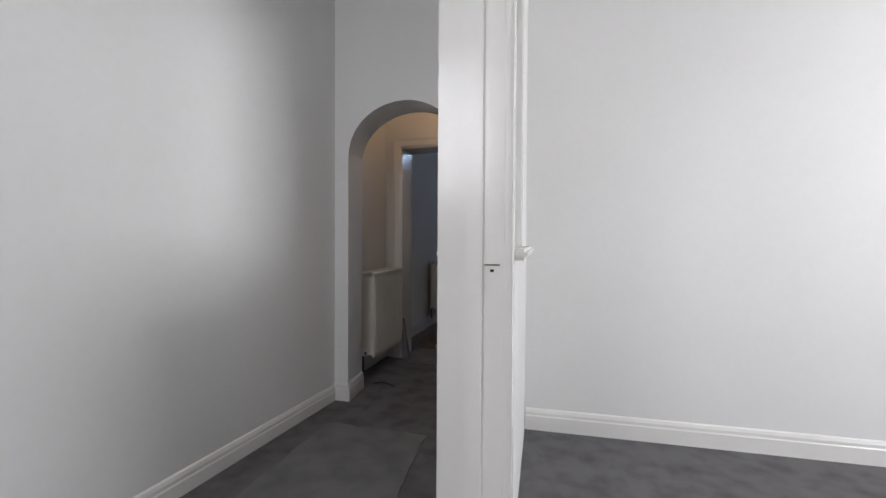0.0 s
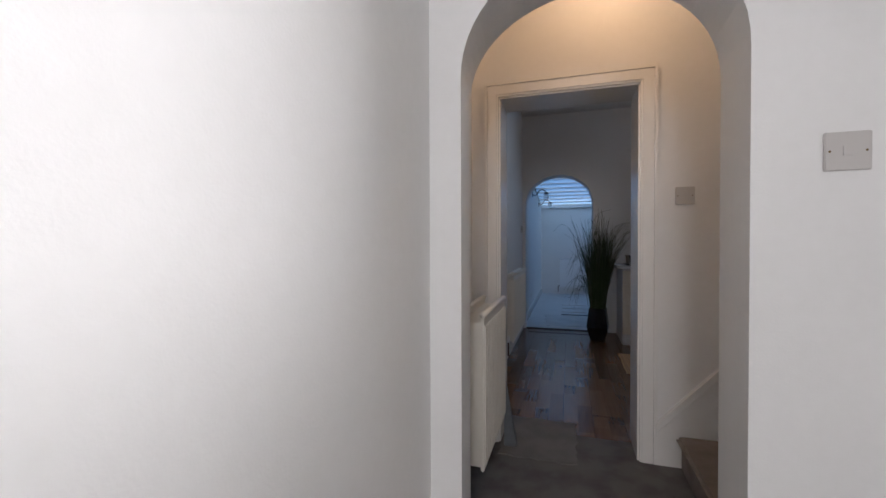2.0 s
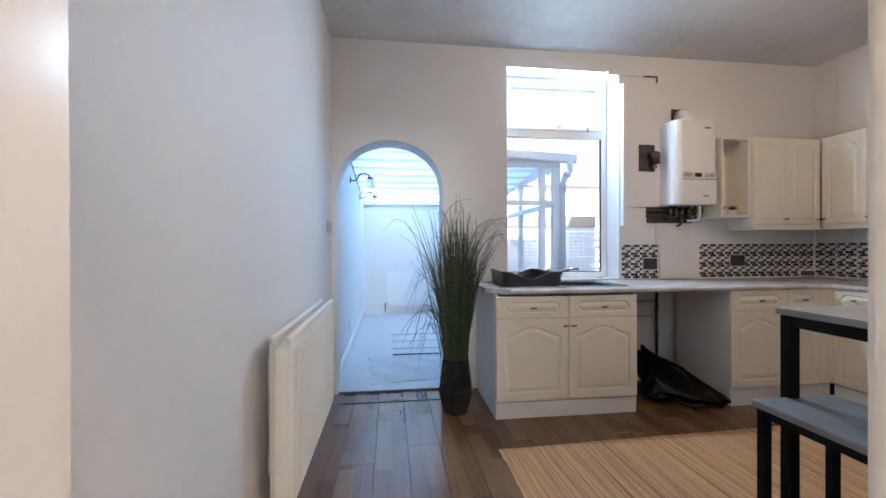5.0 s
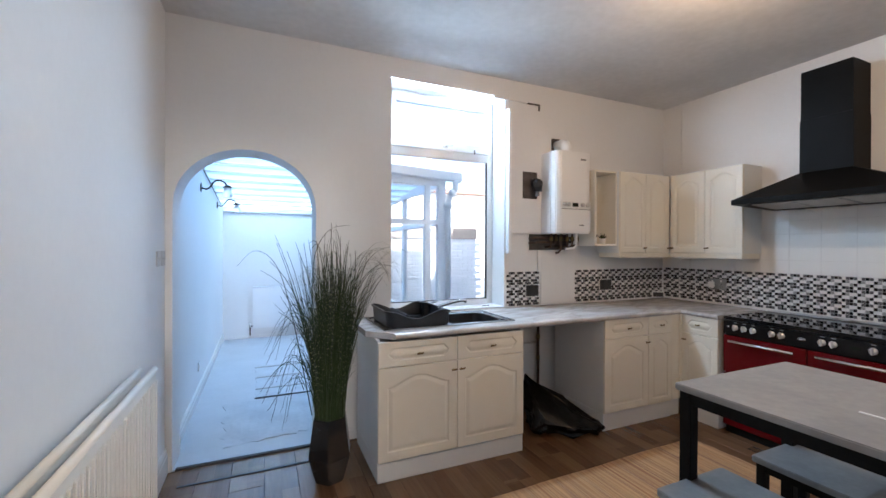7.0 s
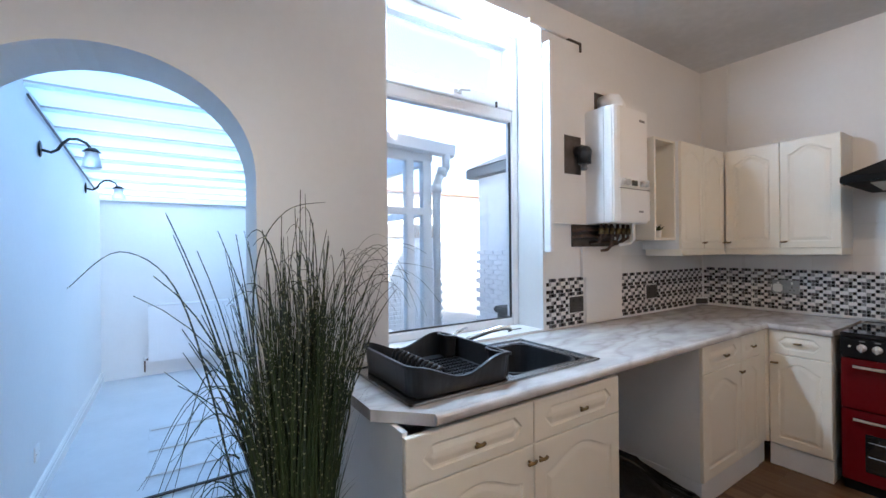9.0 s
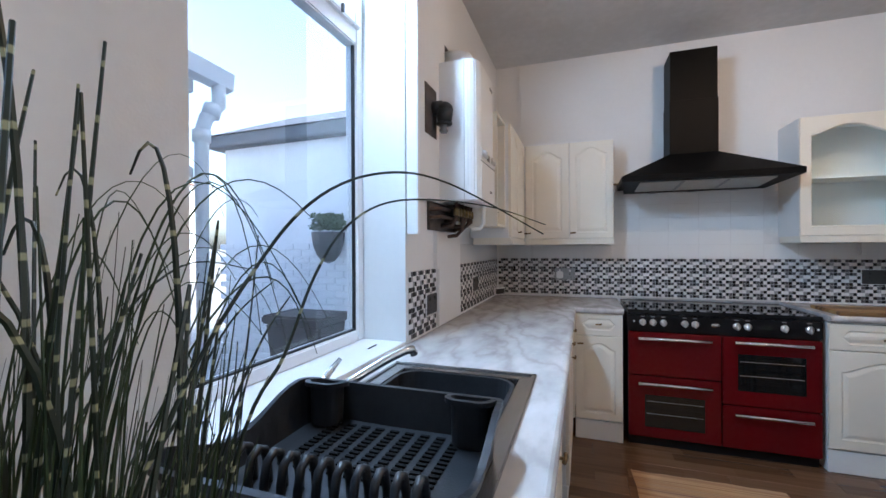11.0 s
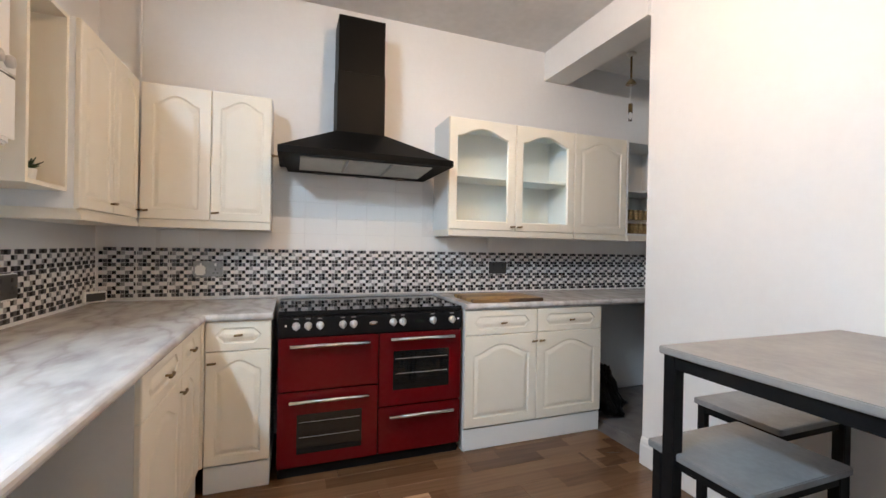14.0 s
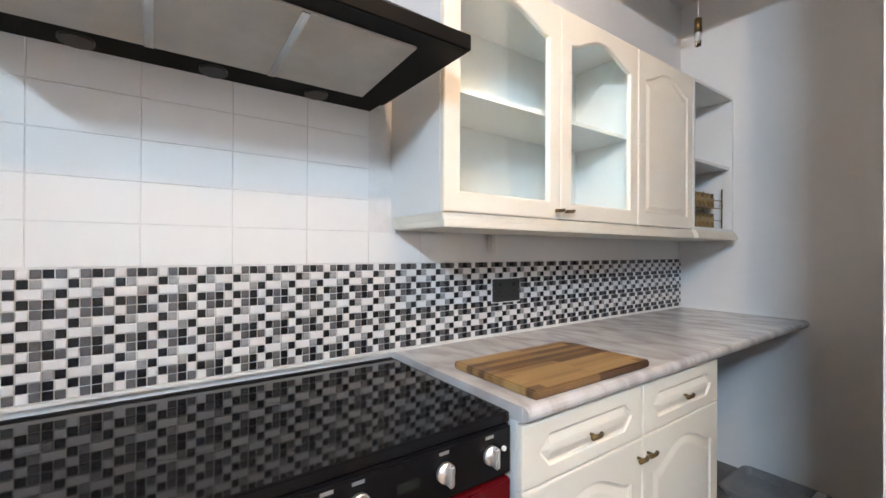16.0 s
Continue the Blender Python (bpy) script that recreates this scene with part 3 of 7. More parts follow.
# conservatory
structure("wall_conservatory_left", cuboid(-1.45, -1.29, 6.27, 10.2, 0, 3.0), PAINT, "white rendered conservatory wall")
structure("wall_conservatory_end", cuboid(-1.29, 1.25, 10.05, 10.2, 0, 3.0), PAINT, "white conservatory end wall with a radiator")
structure("wall_conservatory_passage", cuboid(-0.12, 0.0, 6.27, 7.24, 0, 2.5), PAINT, "white wall between conservatory passage and yard")
for nm, x0, x1, y0, y1 in (("wall_conservatory_dwarf_front", 0.0, 1.22, 7.16, 7.24), ("wall_conservatory_dwarf_side", 1.14, 1.22, 7.24, 10.05)):
    structure(nm, cuboid(x0, x1, y0, y1, 0, 0.55), UPVC, "low white conservatory wall panel")

# conservatory roof: panels between white bars
roof = structure("ceiling_conservatory", cuboid(-1.29, 1.22, 9.99, 10.05, 1.985, 2.035), UPVC, "white slatted polycarbonate conservatory roof", "ceiling")
ROOF_A, ROOF_B = (6.27, 2.42), (10.05, 2.04)
bm = bmesh.new()
rows = 11
for i in range(rows):
    y0 = ROOF_A[0] + (ROOF_B[0] - ROOF_A[0]) * i / rows
    y1 = ROOF_A[0] + (ROOF_B[0] - ROOF_A[0]) * (i + 1) / rows - 0.005
    z = ROOF_A[1] + (ROOF_B[1] - ROOF_A[1]) * i / rows
    x1 = 1.22 if y0 > 7.2 else 0.0
    box(bm, -1.29, x1, y0, y1, z - 0.012, z + 0.008)
part("roof_panels", bm, POLY, roof, "white translucent roof slats")
bm = bmesh.new()
for i in range(rows + 1):
    y = ROOF_A[0] + (ROOF_B[0] - ROOF_A[0]) * i / rows - 0.006
    z = ROOF_A[1] + (ROOF_B[1] - ROOF_A[1]) * i / rows
    box(bm, -1.29, 1.22 if y > 7.2 else 0.0, y - 0.005, y + 0.005, z + 0.009, z + 0.02)
part("roof_bars", bm, SWITCHG, roof, "grey joint bars")

# ---- skirting boards and trim ----


def skirting(name, a, b, side, height=0.128):
    """A moulded board from a to b in plan; side (+1 or -1): on which side of the line it stands out."""
    a, b = Vector((*a, 0)), Vector((*b, 0))
    d = (b - a).normalized()
    nrm = Vector((-d.y, d.x, 0)) * side
    prof = [(0, 0), (0.018, 0), (0.018, height - 0.045), (0.014, height - 0.038), (0.014, height - 0.022), (0.008, height - 0.006), (0.0, height)]
    bm = bmesh.new()
    ends = [[bm.verts.new(p + nrm * w + Vector((0, 0, h))) for w, h in prof] for p in (a, b)]
    for i in range(len(prof)):
        j = (i + 1) % len(prof)
        bm.faces.new((ends[0][i], ends[0][j], ends[1][j], ends[1][i]))
    bm.faces.new(ends[0])
    bm.faces.new(ends[1][::-1])
    return structure(name, bm, GLOSS, "white gloss moulded skirting board", "baseboard")


skirting("baseboard_hall_left", (-1.335, -2.6), (-1.12, 1.53), -1, 0.108)
skirting("baseboard_arch_left", (-1.12, 1.53), (-1.012, 1.53), -1)
skirting("baseboard_arch_left_jamb", (-1.012, 1.515), (-1.046, 1.80), -1)
skirting("baseboard_arch_right_jamb", (-0.207, 1.515), (-0.195, 1.80), 1)
skirting("baseboard_arch_right", (-0.207, 1.53), (0.105, 1.53), -1)
skirting("baseboard_hall_right", (RW0 - 0.081, 1.53), (RW0 - 0.004, DOOR1 + 0.07), -1)
skirting("baseboard_front_room", (0.24, 1.471), (4.2, 1.714), -1)
skirting("baseboard_inner_hall", (-1.235, 1.80), (-1.235, 2.657), -1)
skirting("baseboard_kitchen_left", (-1.29, 2.92), (-1.29, 6.0), -1, 0.16)
skirting("baseboard_kitchen_south", (2.16, 2.92), (-0.22, 2.92), -1, 0.16)
skirting("baseboard_conservatory", (-1.29, 6.27), (-1.29, 10.05), -1, 0.11)


def architrave(name, x0, x1, z1, y, out, width=0.075):
    """Moulded door surround on a wall along x; out: -1 or +1 along y."""
    bm = bmesh.new()
    for w0, w1, t in ((0, width, 0.014), (0.012, width - 0.022, 0.020), (width - 0.018, width, 0.024)):
        y0, y1 = sorted((y, y + out * t))
        box(bm, x0 - w1, x0 - w0, y0, y1, 0, z1 + w1)
        box(bm, x1 + w0, x1 + w1, y0, y1, 0, z1 + w1)
        box(bm, x0 - w0, x1 + w0, y0, y1, z1 + w0, z1 + w1)
    return structure(name, bm, GLOSS, "cream-white gloss moulded door surround", "trim")


architrave("trim_kitchen_door_hall", KD0, KD1, KDZ, 2.657, -1, 0.085)
architrave("trim_kitchen_door_kitchen", KD0, KD1, KDZ, 2.92, 1, 0.075)
bm = bmesh.new()
box(bm, KD0, KD0 + 0.010, 2.657, 2.92, 0, KDZ)
box(bm, KD1 - 0.010, KD1, 2.657, 2.92, 0, KDZ)
box(bm, KD0, KD1, 2.657, 2.92, KDZ - 0.010, KDZ)
structure("trim_kitchen_door_lining", bm, GLOSS, "cream-white gloss door lining", "trim")

# front room doorway lining with architraves, stop and lock keep
lining = structure("trim_front_room_door", moved(cuboid(RW0 - 0.012, RW1 + 0.012, DOOR1 - 0.030, DOOR1 + 0.002, 0, 2.08), SKEW), GLOSS, "white gloss door lining with lock keep", "trim", 0.003)
part("door_stop", moved(cuboid(RW0 + 0.045, RW0 + 0.085, DOOR1 - 0.043, DOOR1 - 0.030, 0, 2.05), SKEW), GLOSS, lining, "", 0.002)
bm = bmesh.new()
for x0, x1, w in ((RW0 - 0.030, RW0 - 0.0, 0.07), (RW1, RW1 + 0.028, 0.055)):
    box(bm, x0, x1, DOOR1 - 0.022, DOOR1 + w, 0, 2.14)
    box(bm, x0 + 0.006, x1 - 0.006, DOOR1 - 0.028, DOOR1 - 0.022, 0, 2.12)
part("architrave", moved(bm, SKEW), GLOSS, lining, "", 0.004)
keep = part("lock_keep", moved(cuboid(RW0 + 0.092, RW0 + 0.124, DOOR1 - 0.033, DOOR1 - 0.030, 1.00, 1.085), SKEW), GLOSS, lining, "painted-over lock keep")
part("keyhole", moved(cuboid(RW0 + 0.103, RW0 + 0.112, DOOR1 - 0.0345, DOOR1 - 0.033, 1.068, 1.074), SKEW), BLACKP, keep)
part("keep_edge", moved(cuboid(RW0 + 0.090, RW0 + 0.126, DOOR1 - 0.0345, DOOR1 - 0.033, 1.083, 1.086), SKEW), SOCKB, keep)

# internal window between hall and front room
win = structure("window_1", moved(cuboid(RW0 + 0.06, RW0 + 0.066, WIN0 + 0.03, WIN1 - 0.03, 1.15, 2.22), SKEW), GLASS, "small internal window with white gloss frame", "window")
win.visible_shadow = False
bm = bmesh.new()
for x0, x1 in ((RW0 - 0.018, RW0 + 0.10), (RW1 - 0.03, RW1 + 0.014)):
    box(bm, x0, x1, WIN0 - 0.055, WIN0 + 0.03, 1.10, 2.30)
    box(bm, x0, x1, WIN1 - 0.03, WIN1 + 0.055, 1.10, 2.30)
    box(bm, x0, x1, WIN0 + 0.03, WIN1 - 0.03, 2.22, 2.30)
part("window_frame", moved(bm, SKEW), GLOSS, win, "", 0.006)
bm = cuboid(RW0 - 0.045, RW0 + 0.05, WIN0 - 0.075, WIN1 + 0.07, 1.092, 1.122)
box(bm, RW0 - 0.025, RW0 + 0.04, WIN0 - 0.05, WIN1 + 0.05, 1.124, 1.15)
box(bm, RW1 - 0.01, RW1 + 0.06, WIN0 - 0.06, WIN1 + 0.06, 1.092, 1.122)
part("window_sill", moved(bm, SKEW), GLOSS, win, "", 0.009)
part("catch", moved(cuboid(RW0 + 0.055, RW0 + 0.075, WIN0 + 0.16, WIN0 + 0.18, 1.36, 1.368), SKEW), SOCKB, win, "dark metal catch")

# ---- stairs ----
stairs = thing("staircase", (0.4, 2.2, 0), "straight carpeted staircase rising beside a white string board", "stairs")
RISE, GO, SX = 0.222, 0.205, -0.128
for i in range(6):
    z1, x0 = 0.172 + RISE * i, SX + GO * i
    bm = cuboid(x0 + 0.022, x0 + GO + 0.03, 1.78, 2.632, max(0, z1 - RISE - 0.1), z1 - 0.004)
    part("riser", bm, STAIRC, stairs, "grey-brown carpeted riser")
    bm = cuboid(x0 - 0.006, x0 + GO + 0.022, 1.78, 2.632, z1 - 0.034, z1)
    part("tread", bm, STAIRC, stairs, "grey-brown carpeted tread", 0.014, segments=3)


def string_board(y0, y1):
    bm = bmesh.new()
    slope = RISE / GO
    xa, xb = SX - 0.10, SX + GO * 6
    lo = lambda x: max(0.0, 0.02 + (x - SX) * slope - 0.35)
    up = lambda x: 0.318 + (x - SX) * slope
    n = 12
    xs = [xa + (xb - xa) * i / n for i in range(n + 1)]
    for s, e in zip(xs, xs[1:]):
        pts = [(s, lo(s)), (e, lo(e)), (e, up(e)), (s, up(s))]
        a = [bm.verts.new((x, y0, z)) for x, z in pts]
        b = [bm.verts.new((x, y1, z)) for x, z in pts]
        bm.faces.new(a)
        bm.faces.new(b[::-1])
        for i in range(4):
            j = (i + 1) % 4
            bm.faces.new((a[i], b[i], b[j], a[j]))
    bmesh.ops.remove_doubles(bm, verts=bm.verts[:], dist=0.0005)
    return bm


part("string_board", string_board(2.634, 2.656), GLOSS, stairs, "white gloss string board")
bm = bmesh.new()
for d0, d1, t in ((0.0, 0.034, 0.032), (0.050, 0.062, 0.028)):
    slope = RISE / GO
    xa, xb = SX - 0.10, SX + GO * 6
    pts = [(xa, 0.318 + (xa - SX) * slope - d1), (xb, 0.318 + (xb - SX) * slope - d1), (xb, 0.318 + (xb - SX) * slope - d0 + 0.012), (xa, 0.318 + (xa - SX) * slope - d0 + 0.012)]
    a = [bm.verts.new((x, 2.656 - t, z)) for x, z in pts]
    b = [bm.verts.new((x, 2.6565, z)) for x, z in pts]
    bm.faces.new(a)
    bm.faces.new(b[::-1])
    for i in range(4):
        j = (i + 1) % 4
        bm.faces.new((a[i], b[i], b[j], a[j]))
part("string_capping", bm, GLOSS, stairs, "cream moulded capping")

# ---- switches and sockets ----


def plate(name, m, w, h, label, mat, group="", rockers=1, holes=False):
    """Wall plate in a facing frame (u across, v up, w out)."""
    t = thing(name, m @ Vector((w / 2, 0, 0)), label, "socket" if "socket" in name else "switch", group)
    if mat is SOCKB:
        part("surround", moved(cuboid(-0.004, w + 0.004, -0.004, h + 0.004, 0, 0.005), m), PLASTICW, t, "pale edge round the dark plate", 0.001)
    part("face_plate", moved(cuboid(0, w, 0, h, 0, 0.009), m), mat, t, "", 0.0025)
    for i in range(rockers):
        u = w * (i + 0.5) / rockers
        if holes:
            part("rocker", moved(cuboid(u - 0.006, u + 0.006, h * 0.68, h * 0.86, 0.009, 0.012), m), BLACKP if mat is SOCKB else PLASTICW, t)
            bm = bmesh.new()
            for du, dv, sw_, sh in ((0, 0.46, 0.006, 0.012), (-0.011, 0.24, 0.010, 0.005), (0.011, 0.24, 0.010, 0.005)):
                box(bm, u + du - sw_ / 2, u + du + sw_ / 2, h * dv - sh / 2, h * dv + sh / 2, 0.0085, 0.0096)
            part("pin_holes", moved(bm, m), BLACKP, t)
        else:
            part("rocker", moved(cuboid(u - 0.013, u + 0.013, h * 0.36, h * 0.64, 0.009, 0.0125), m), mat, t, "", 0.002)
    for u in (0.011, w - 0.011):
        part("screw", moved(ball(bmesh.new(), (u, h / 2, 0.0085), 0.0035, (1, 1, 0.5), 8), m), BRASS, t)
    return t


plate("light_switch", facing_y(-0.048, 1.53, 1.372), 0.098, 0.098, "aged white double light switch on a white wall", SWITCHG, "hall switches")
plate("light_switch", facing_y(-0.137, 2.657, 1.388), 0.090, 0.092, "aged white light switch beside the kitchen door", SWITCHG, "hall switches")
facing_px = lambda x, y, z: Matrix(((0, 0, 1, x), (1, 0, 0, y), (0, 1, 0, z), (0, 0, 0, 1)))
plate("light_switch", facing_px(-1.29, 5.765, 1.325), 0.088, 0.092, "white single light switch beside the conservatory arch", SWITCHG, "kitchen switches")
plate("light_switch", facing_px(-1.29, 5.878, 1.325), 0.088, 0.092, "white single light switch beside the conservatory arch", SWITCHG, "kitchen switches")

# ---- radiators ----


def radiator(m, length, z0, z1, depth, label, ribs=22, mat=RADW):
    """Double panel radiator; u along the wall, v up, w out from the wall."""
    t = thing("radiator", m @ Vector((length / 2, z0, 0)), label, "radiator")
    for w0 in (max(0.045, depth - 0.135), depth - 0.022):
        panel = part("panel", moved(cuboid(0, length, z0, z1, w0, w0 + 0.016), m), mat, t, "", 0.006)
        bm = bmesh.new()
        step = length / ribs
        for i in range(ribs):
            u = step * (i + 0.5)
            box(bm, u - step * 0.30, u + step * 0.30, z0 + 0.03, z1 - 0.055, w0 + 0.014, w0 + 0.024)
        moved(bm, m)
        part("ribs", bm, mat, panel, "", 0.004)
        bm = bmesh.new()
        rod(bm, m @ Vector((0, z1 - 0.010, w0 + 0.010)), m @ Vector((length, z1 - 0.010, w0 + 0.010)), 0.014, 10)
        part("top_roll", bm, mat, panel, "", 0, True)
    for u in (0.012, length - 0.03):
        for v0 in (z1 - 0.12, z0 + 0.06):
            part("spacer", moved(cuboid(u, u + 0.018, v0, v0 + 0.03, 0.06, depth - 0.02), m), mat, t)
    bm = bmesh.new()
    for i in range(ribs * 2):
        u = length * (i + 0.5) / (ribs * 2)
        box(bm, u - 0.0025, u + 0.0025, z0 + 0.02, z1 - 0.045, 0.062, depth - 0.022)
    tagged(part("convector", moved(bm, m), mat, t, "dusty grey convector fins"), kind="stuff")
    bm = bmesh.new()
    rod(bm, m @ Vector((-0.035, z0 + 0.03, depth * 0.6)), m @ Vector((0.01, z0 + 0.03, depth * 0.6)), 0.011)
    rod(bm, m @ Vector((-0.035, z0 - 0.11, depth * 0.6)), m @ Vector((-0.035, z0 + 0.03, depth * 0.6)), 0.008)
    part("valve_tail", bm, COPPER, t)
    bm = bmesh.new()
    rod(bm, m @ Vector((-0.035, z0 + 0.02, depth * 0.6)), m @ Vector((-0.035, z0 + 0.075, depth * 0.6)), 0.016, 12, 0.013)
    part("valve_head", bm, PLASTICW, t, "white valve head", 0, True)
    for u in (0.15, length - 0.15):
        part("wall_bracket", moved(cuboid(u - 0.012, u + 0.012, z0 + 0.08, z1 - 0.10, 0.0, 0.047), m), mat, t)
    return t


radiator(facing_px(-1.235, 1.97, 0), 0.60, 0.185, 0.885, 0.215, "cream double panel radiator by the kitchen door", 14)
radiator(facing_px(-1.29, 4.10, 0), 1.08, 0.235, 0.885, 0.125, "cream double panel radiator on the kitchen wall", 26)
radiator(facing_y(-0.87, 10.05, 0), 0.98, 0.17, 0.82, 0.11, "white panel radiator on the conservatory wall", 20, UPVC)

# ---- front hall floor pieces ----


def mat_sheet(name, corners, z, mat, label, category, wavy=0.004, seed=1):
    rnd = random.Random(seed)
    bm = bmesh.new()
    a, b, c, d = [Vector((*p, z)) for p in corners]
    n = 14
    g = [[None] * (n + 1) for _ in range(n + 1)]
    for i in range(n + 1):
        for j in range(n + 1):
            p = a.lerp(b, i / n).lerp(d.lerp(c, i / n), j / n)
            if i in (0, n) or j in (0, n):
                p += Vector((rnd.uniform(-wavy, wavy), rnd.uniform(-wavy, wavy), 0)) * 2
            g[i][j] = bm.verts.new(p + Vector((0, 0, wavy * noise.noise(p * 4) + 0.004)))
    for i in range(n):
        for j in range(n):
            bm.faces.new((g[i][j], g[i + 1][j], g[i + 1][j + 1], g[i][j + 1]))
    low = bmesh.ops.extrude_face_region(bm, geom=bm.faces[:])
    for v in (e for e in low["geom"] if isinstance(e, bmesh.types.BMVert)):
        v.co.z = z - 0.0005
    return solo(name, bm, mat, label, category, smooth=False)


mat_sheet("carpet_offcut", [(-0.93, 0.1), (-0.20, 0.12), (-0.30, 1.20), (-0.94, 1.17)], 0.001, CARPET_WORN, "frayed grey carpet offcut lying on the hall carpet", "carpet", 0.006, 2)
mat_sheet("carpet_offcut", [(-1.05, 2.50), (-0.63, 2.50), (-0.63, 3.02), (-1.05, 3.03)], 0.002, CARPET_WORN, "grey carpet offcut across the kitchen threshold", "carpet", 0.005, 3)
bm = bmesh.new()
tube(bm, [(-0.985, 1.90, 0.006), (-0.93, 1.93, 0.012), (-0.86, 1.91, 0.006), (-0.80, 1.87, 0.006)], 0.005, 6)
solo("cable", bm, BLACKP, "short black cable on the carpet by the radiator", "cable")
bm = bmesh.new()
v = [bm.verts.new(p) for p in ((-1.035, 2.60, 0), (-0.96, 2.60, 0), (-1.03, 2.60, 0.40), (-1.035, 2.635, 0), (-0.96, 2.635, 0), (-1.03, 2.635, 0.40))]
for f in ((0, 1, 2), (5, 4, 3), (0, 3, 4, 1), (1, 4, 5, 2), (2, 5, 3, 0)):
    bm.faces.new([v[i] for i in f])
solo("board_offcut", bm, SLATE, "dark tapered board leaning by the radiator", "board")

# ---- kitchen units ----


def door_panel(w, h, arch, glazed=False, rail=0.058, thick=0.019, drawer=False):
    """A foil-wrapped door in u, v, w: rectangular edge, moulded cathedral-arched (or clipped) panel."""
    bm = bmesh.new()
    rail_v = rail if not drawer else min(rail, h * 0.24)
    x0, x1, z0, z1 = rail, w - rail, rail_v, h - rail_v
    nb, ns, nt = 6, 6, 22

    def outline(inset):
        a0, a1, b0, b1 = x0 + inset, x1 - inset, z0 + inset, z1 - inset
        pts = [(a0 + (a1 - a0) * i / nb, b0) for i in range(nb)]
        drop = arch if arch else 0.0
        pts += [(a1, b0 + (b1 - drop - b0) * i / ns) for i in range(ns)]
        for i in range(nt):
            s = i / nt
            k = math.sin(math.pi * s)
            rise = drop * (k ** (1.5 if glazed else 1.6)) if drop else 0.0
            pts.append((a1 + (a0 - a1) * s, b1 - drop + rise))
        pts += [(a0, b1 - drop + (b0 - b1 + drop) * i / ns) for i in range(ns)]
        if drawer:
            c = min(0.045, (b1 - b0) * 0.45)
            pts = [((min(max(px, a0 + max(0, c - min(pz - b0, b1 - pz))), a1 - max(0, c - min(pz - b0, b1 - pz)))), pz) for px, pz in pts]
        return pts

    def edge(lift, shrink):
        pts = [(shrink + (w - 2 * shrink) * i / nb, shrink) for i in range(nb)]
        pts += [(w - shrink, shrink + (h - 2 * shrink) * i / ns) for i in range(ns)]
        pts += [(w - shrink + (2 * shrink - w) * i / nt, h - shrink) for i in range(nt)]
        pts += [(shrink, h - shrink + (2 * shrink - h) * i / ns) for i in range(ns)]
        return [bm.verts.new((u, v, lift)) for u, v in pts]

    loops = [edge(-thick, 0.0), edge(-0.005, 0.0), edge(-0.0015, 0.0015), edge(0.0, 0.005)]
    if glazed:
        steps = ((0.0, 0.0), (0.004, -0.004), (0.008, -thick + 0.002))
    else:
        steps = ((0.0, 0.0), (0.004, -0.0045), (0.010, -0.006), (0.016, -0.0045), (0.030, -0.0005), (0.036, 0.0))
    loops += [[bm.verts.new((u, v, lift)) for u, v in outline(inset)] for inset, lift in steps]
    for a, b in zip(loops, loops[1:]):
        for i in range(len(a)):
            j = (i + 1) % len(a)
            bm.faces.new((a[i], a[j], b[j], b[i]))
    if glazed:
        inner, back = loops[-1], loops[0]
        for i in range(len(back)):
            j = (i + 1) % len(back)
            bm.faces.new((inner[i], inner[j], back[j], back[i]))
    else:
        bm.faces.new(loops[-1])
        bm.faces.new(loops[0][::-1])
    pane = None
    if glazed:
        pane = bmesh.new()
        pts = outline(0.004)
        a = [pane.verts.new((u, v, -thick + 0.004)) for u, v in pts]
        b = [pane.verts.new((u, v, -thick + 0.008)) for u, v in pts]
        pane.faces.new(a[::-1])
        pane.faces.new(b)
        for i in range(len(a)):
            j = (i + 1) % len(a)
            pane.faces.new((a[i], a[j], b[j], b[i]))
    return bm, pane


def bar_handle(m, u, v, parent, length=0.040):
    bm = bmesh.new()
    rod(bm, m @ Vector((u, v, 0)), m @ Vector((u, v, 0.018)), 0.0045, 8)
    tube(bm, [m @ Vector((u - length / 2, v - 0.001, 0.019)), m @ Vector((u - length / 4, v, 0.021)), m @ Vector((u + length / 4, v + 0.001, 0.023)), m @ Vector((u + length / 2, v + 0.004, 0.021))], 0.0062, 8)
    return part("handle", bm, BRASS, parent, "antique brass bar handle", 0, True)


def unit_fronts(t, m, fronts):
    """fronts: (kind, u0, u1, v0, v1, handle_u or None, handle_v)."""
    for kind, u0, u1, v0, v1, hu, hv in fronts:
        w, h = u1 - u0 - 0.003, v1 - v0 - 0.003
        bm, pane = door_panel(w, h, 0.0 if kind == "drawer" else min(0.064, w * 0.16), kind == "glazed", 0.058 if w > 0.33 else 0.046, drawer=kind == "drawer")
        fm = m @ Matrix.Translation((u0 + 0.0015, v0 + 0.0015, 0.0))
        d = part("drawer_front" if kind == "drawer" else "door", moved(bm, fm), CREAM, t, "glazed arched cream door" if kind == "glazed" else "")
        if pane:
            g = part("pane", moved(pane, fm), GREENGLASS, d, "clear glass pane")
            g.visible_shadow = False
        if hu is not None:
            bar_handle(m, hu, hv, d)


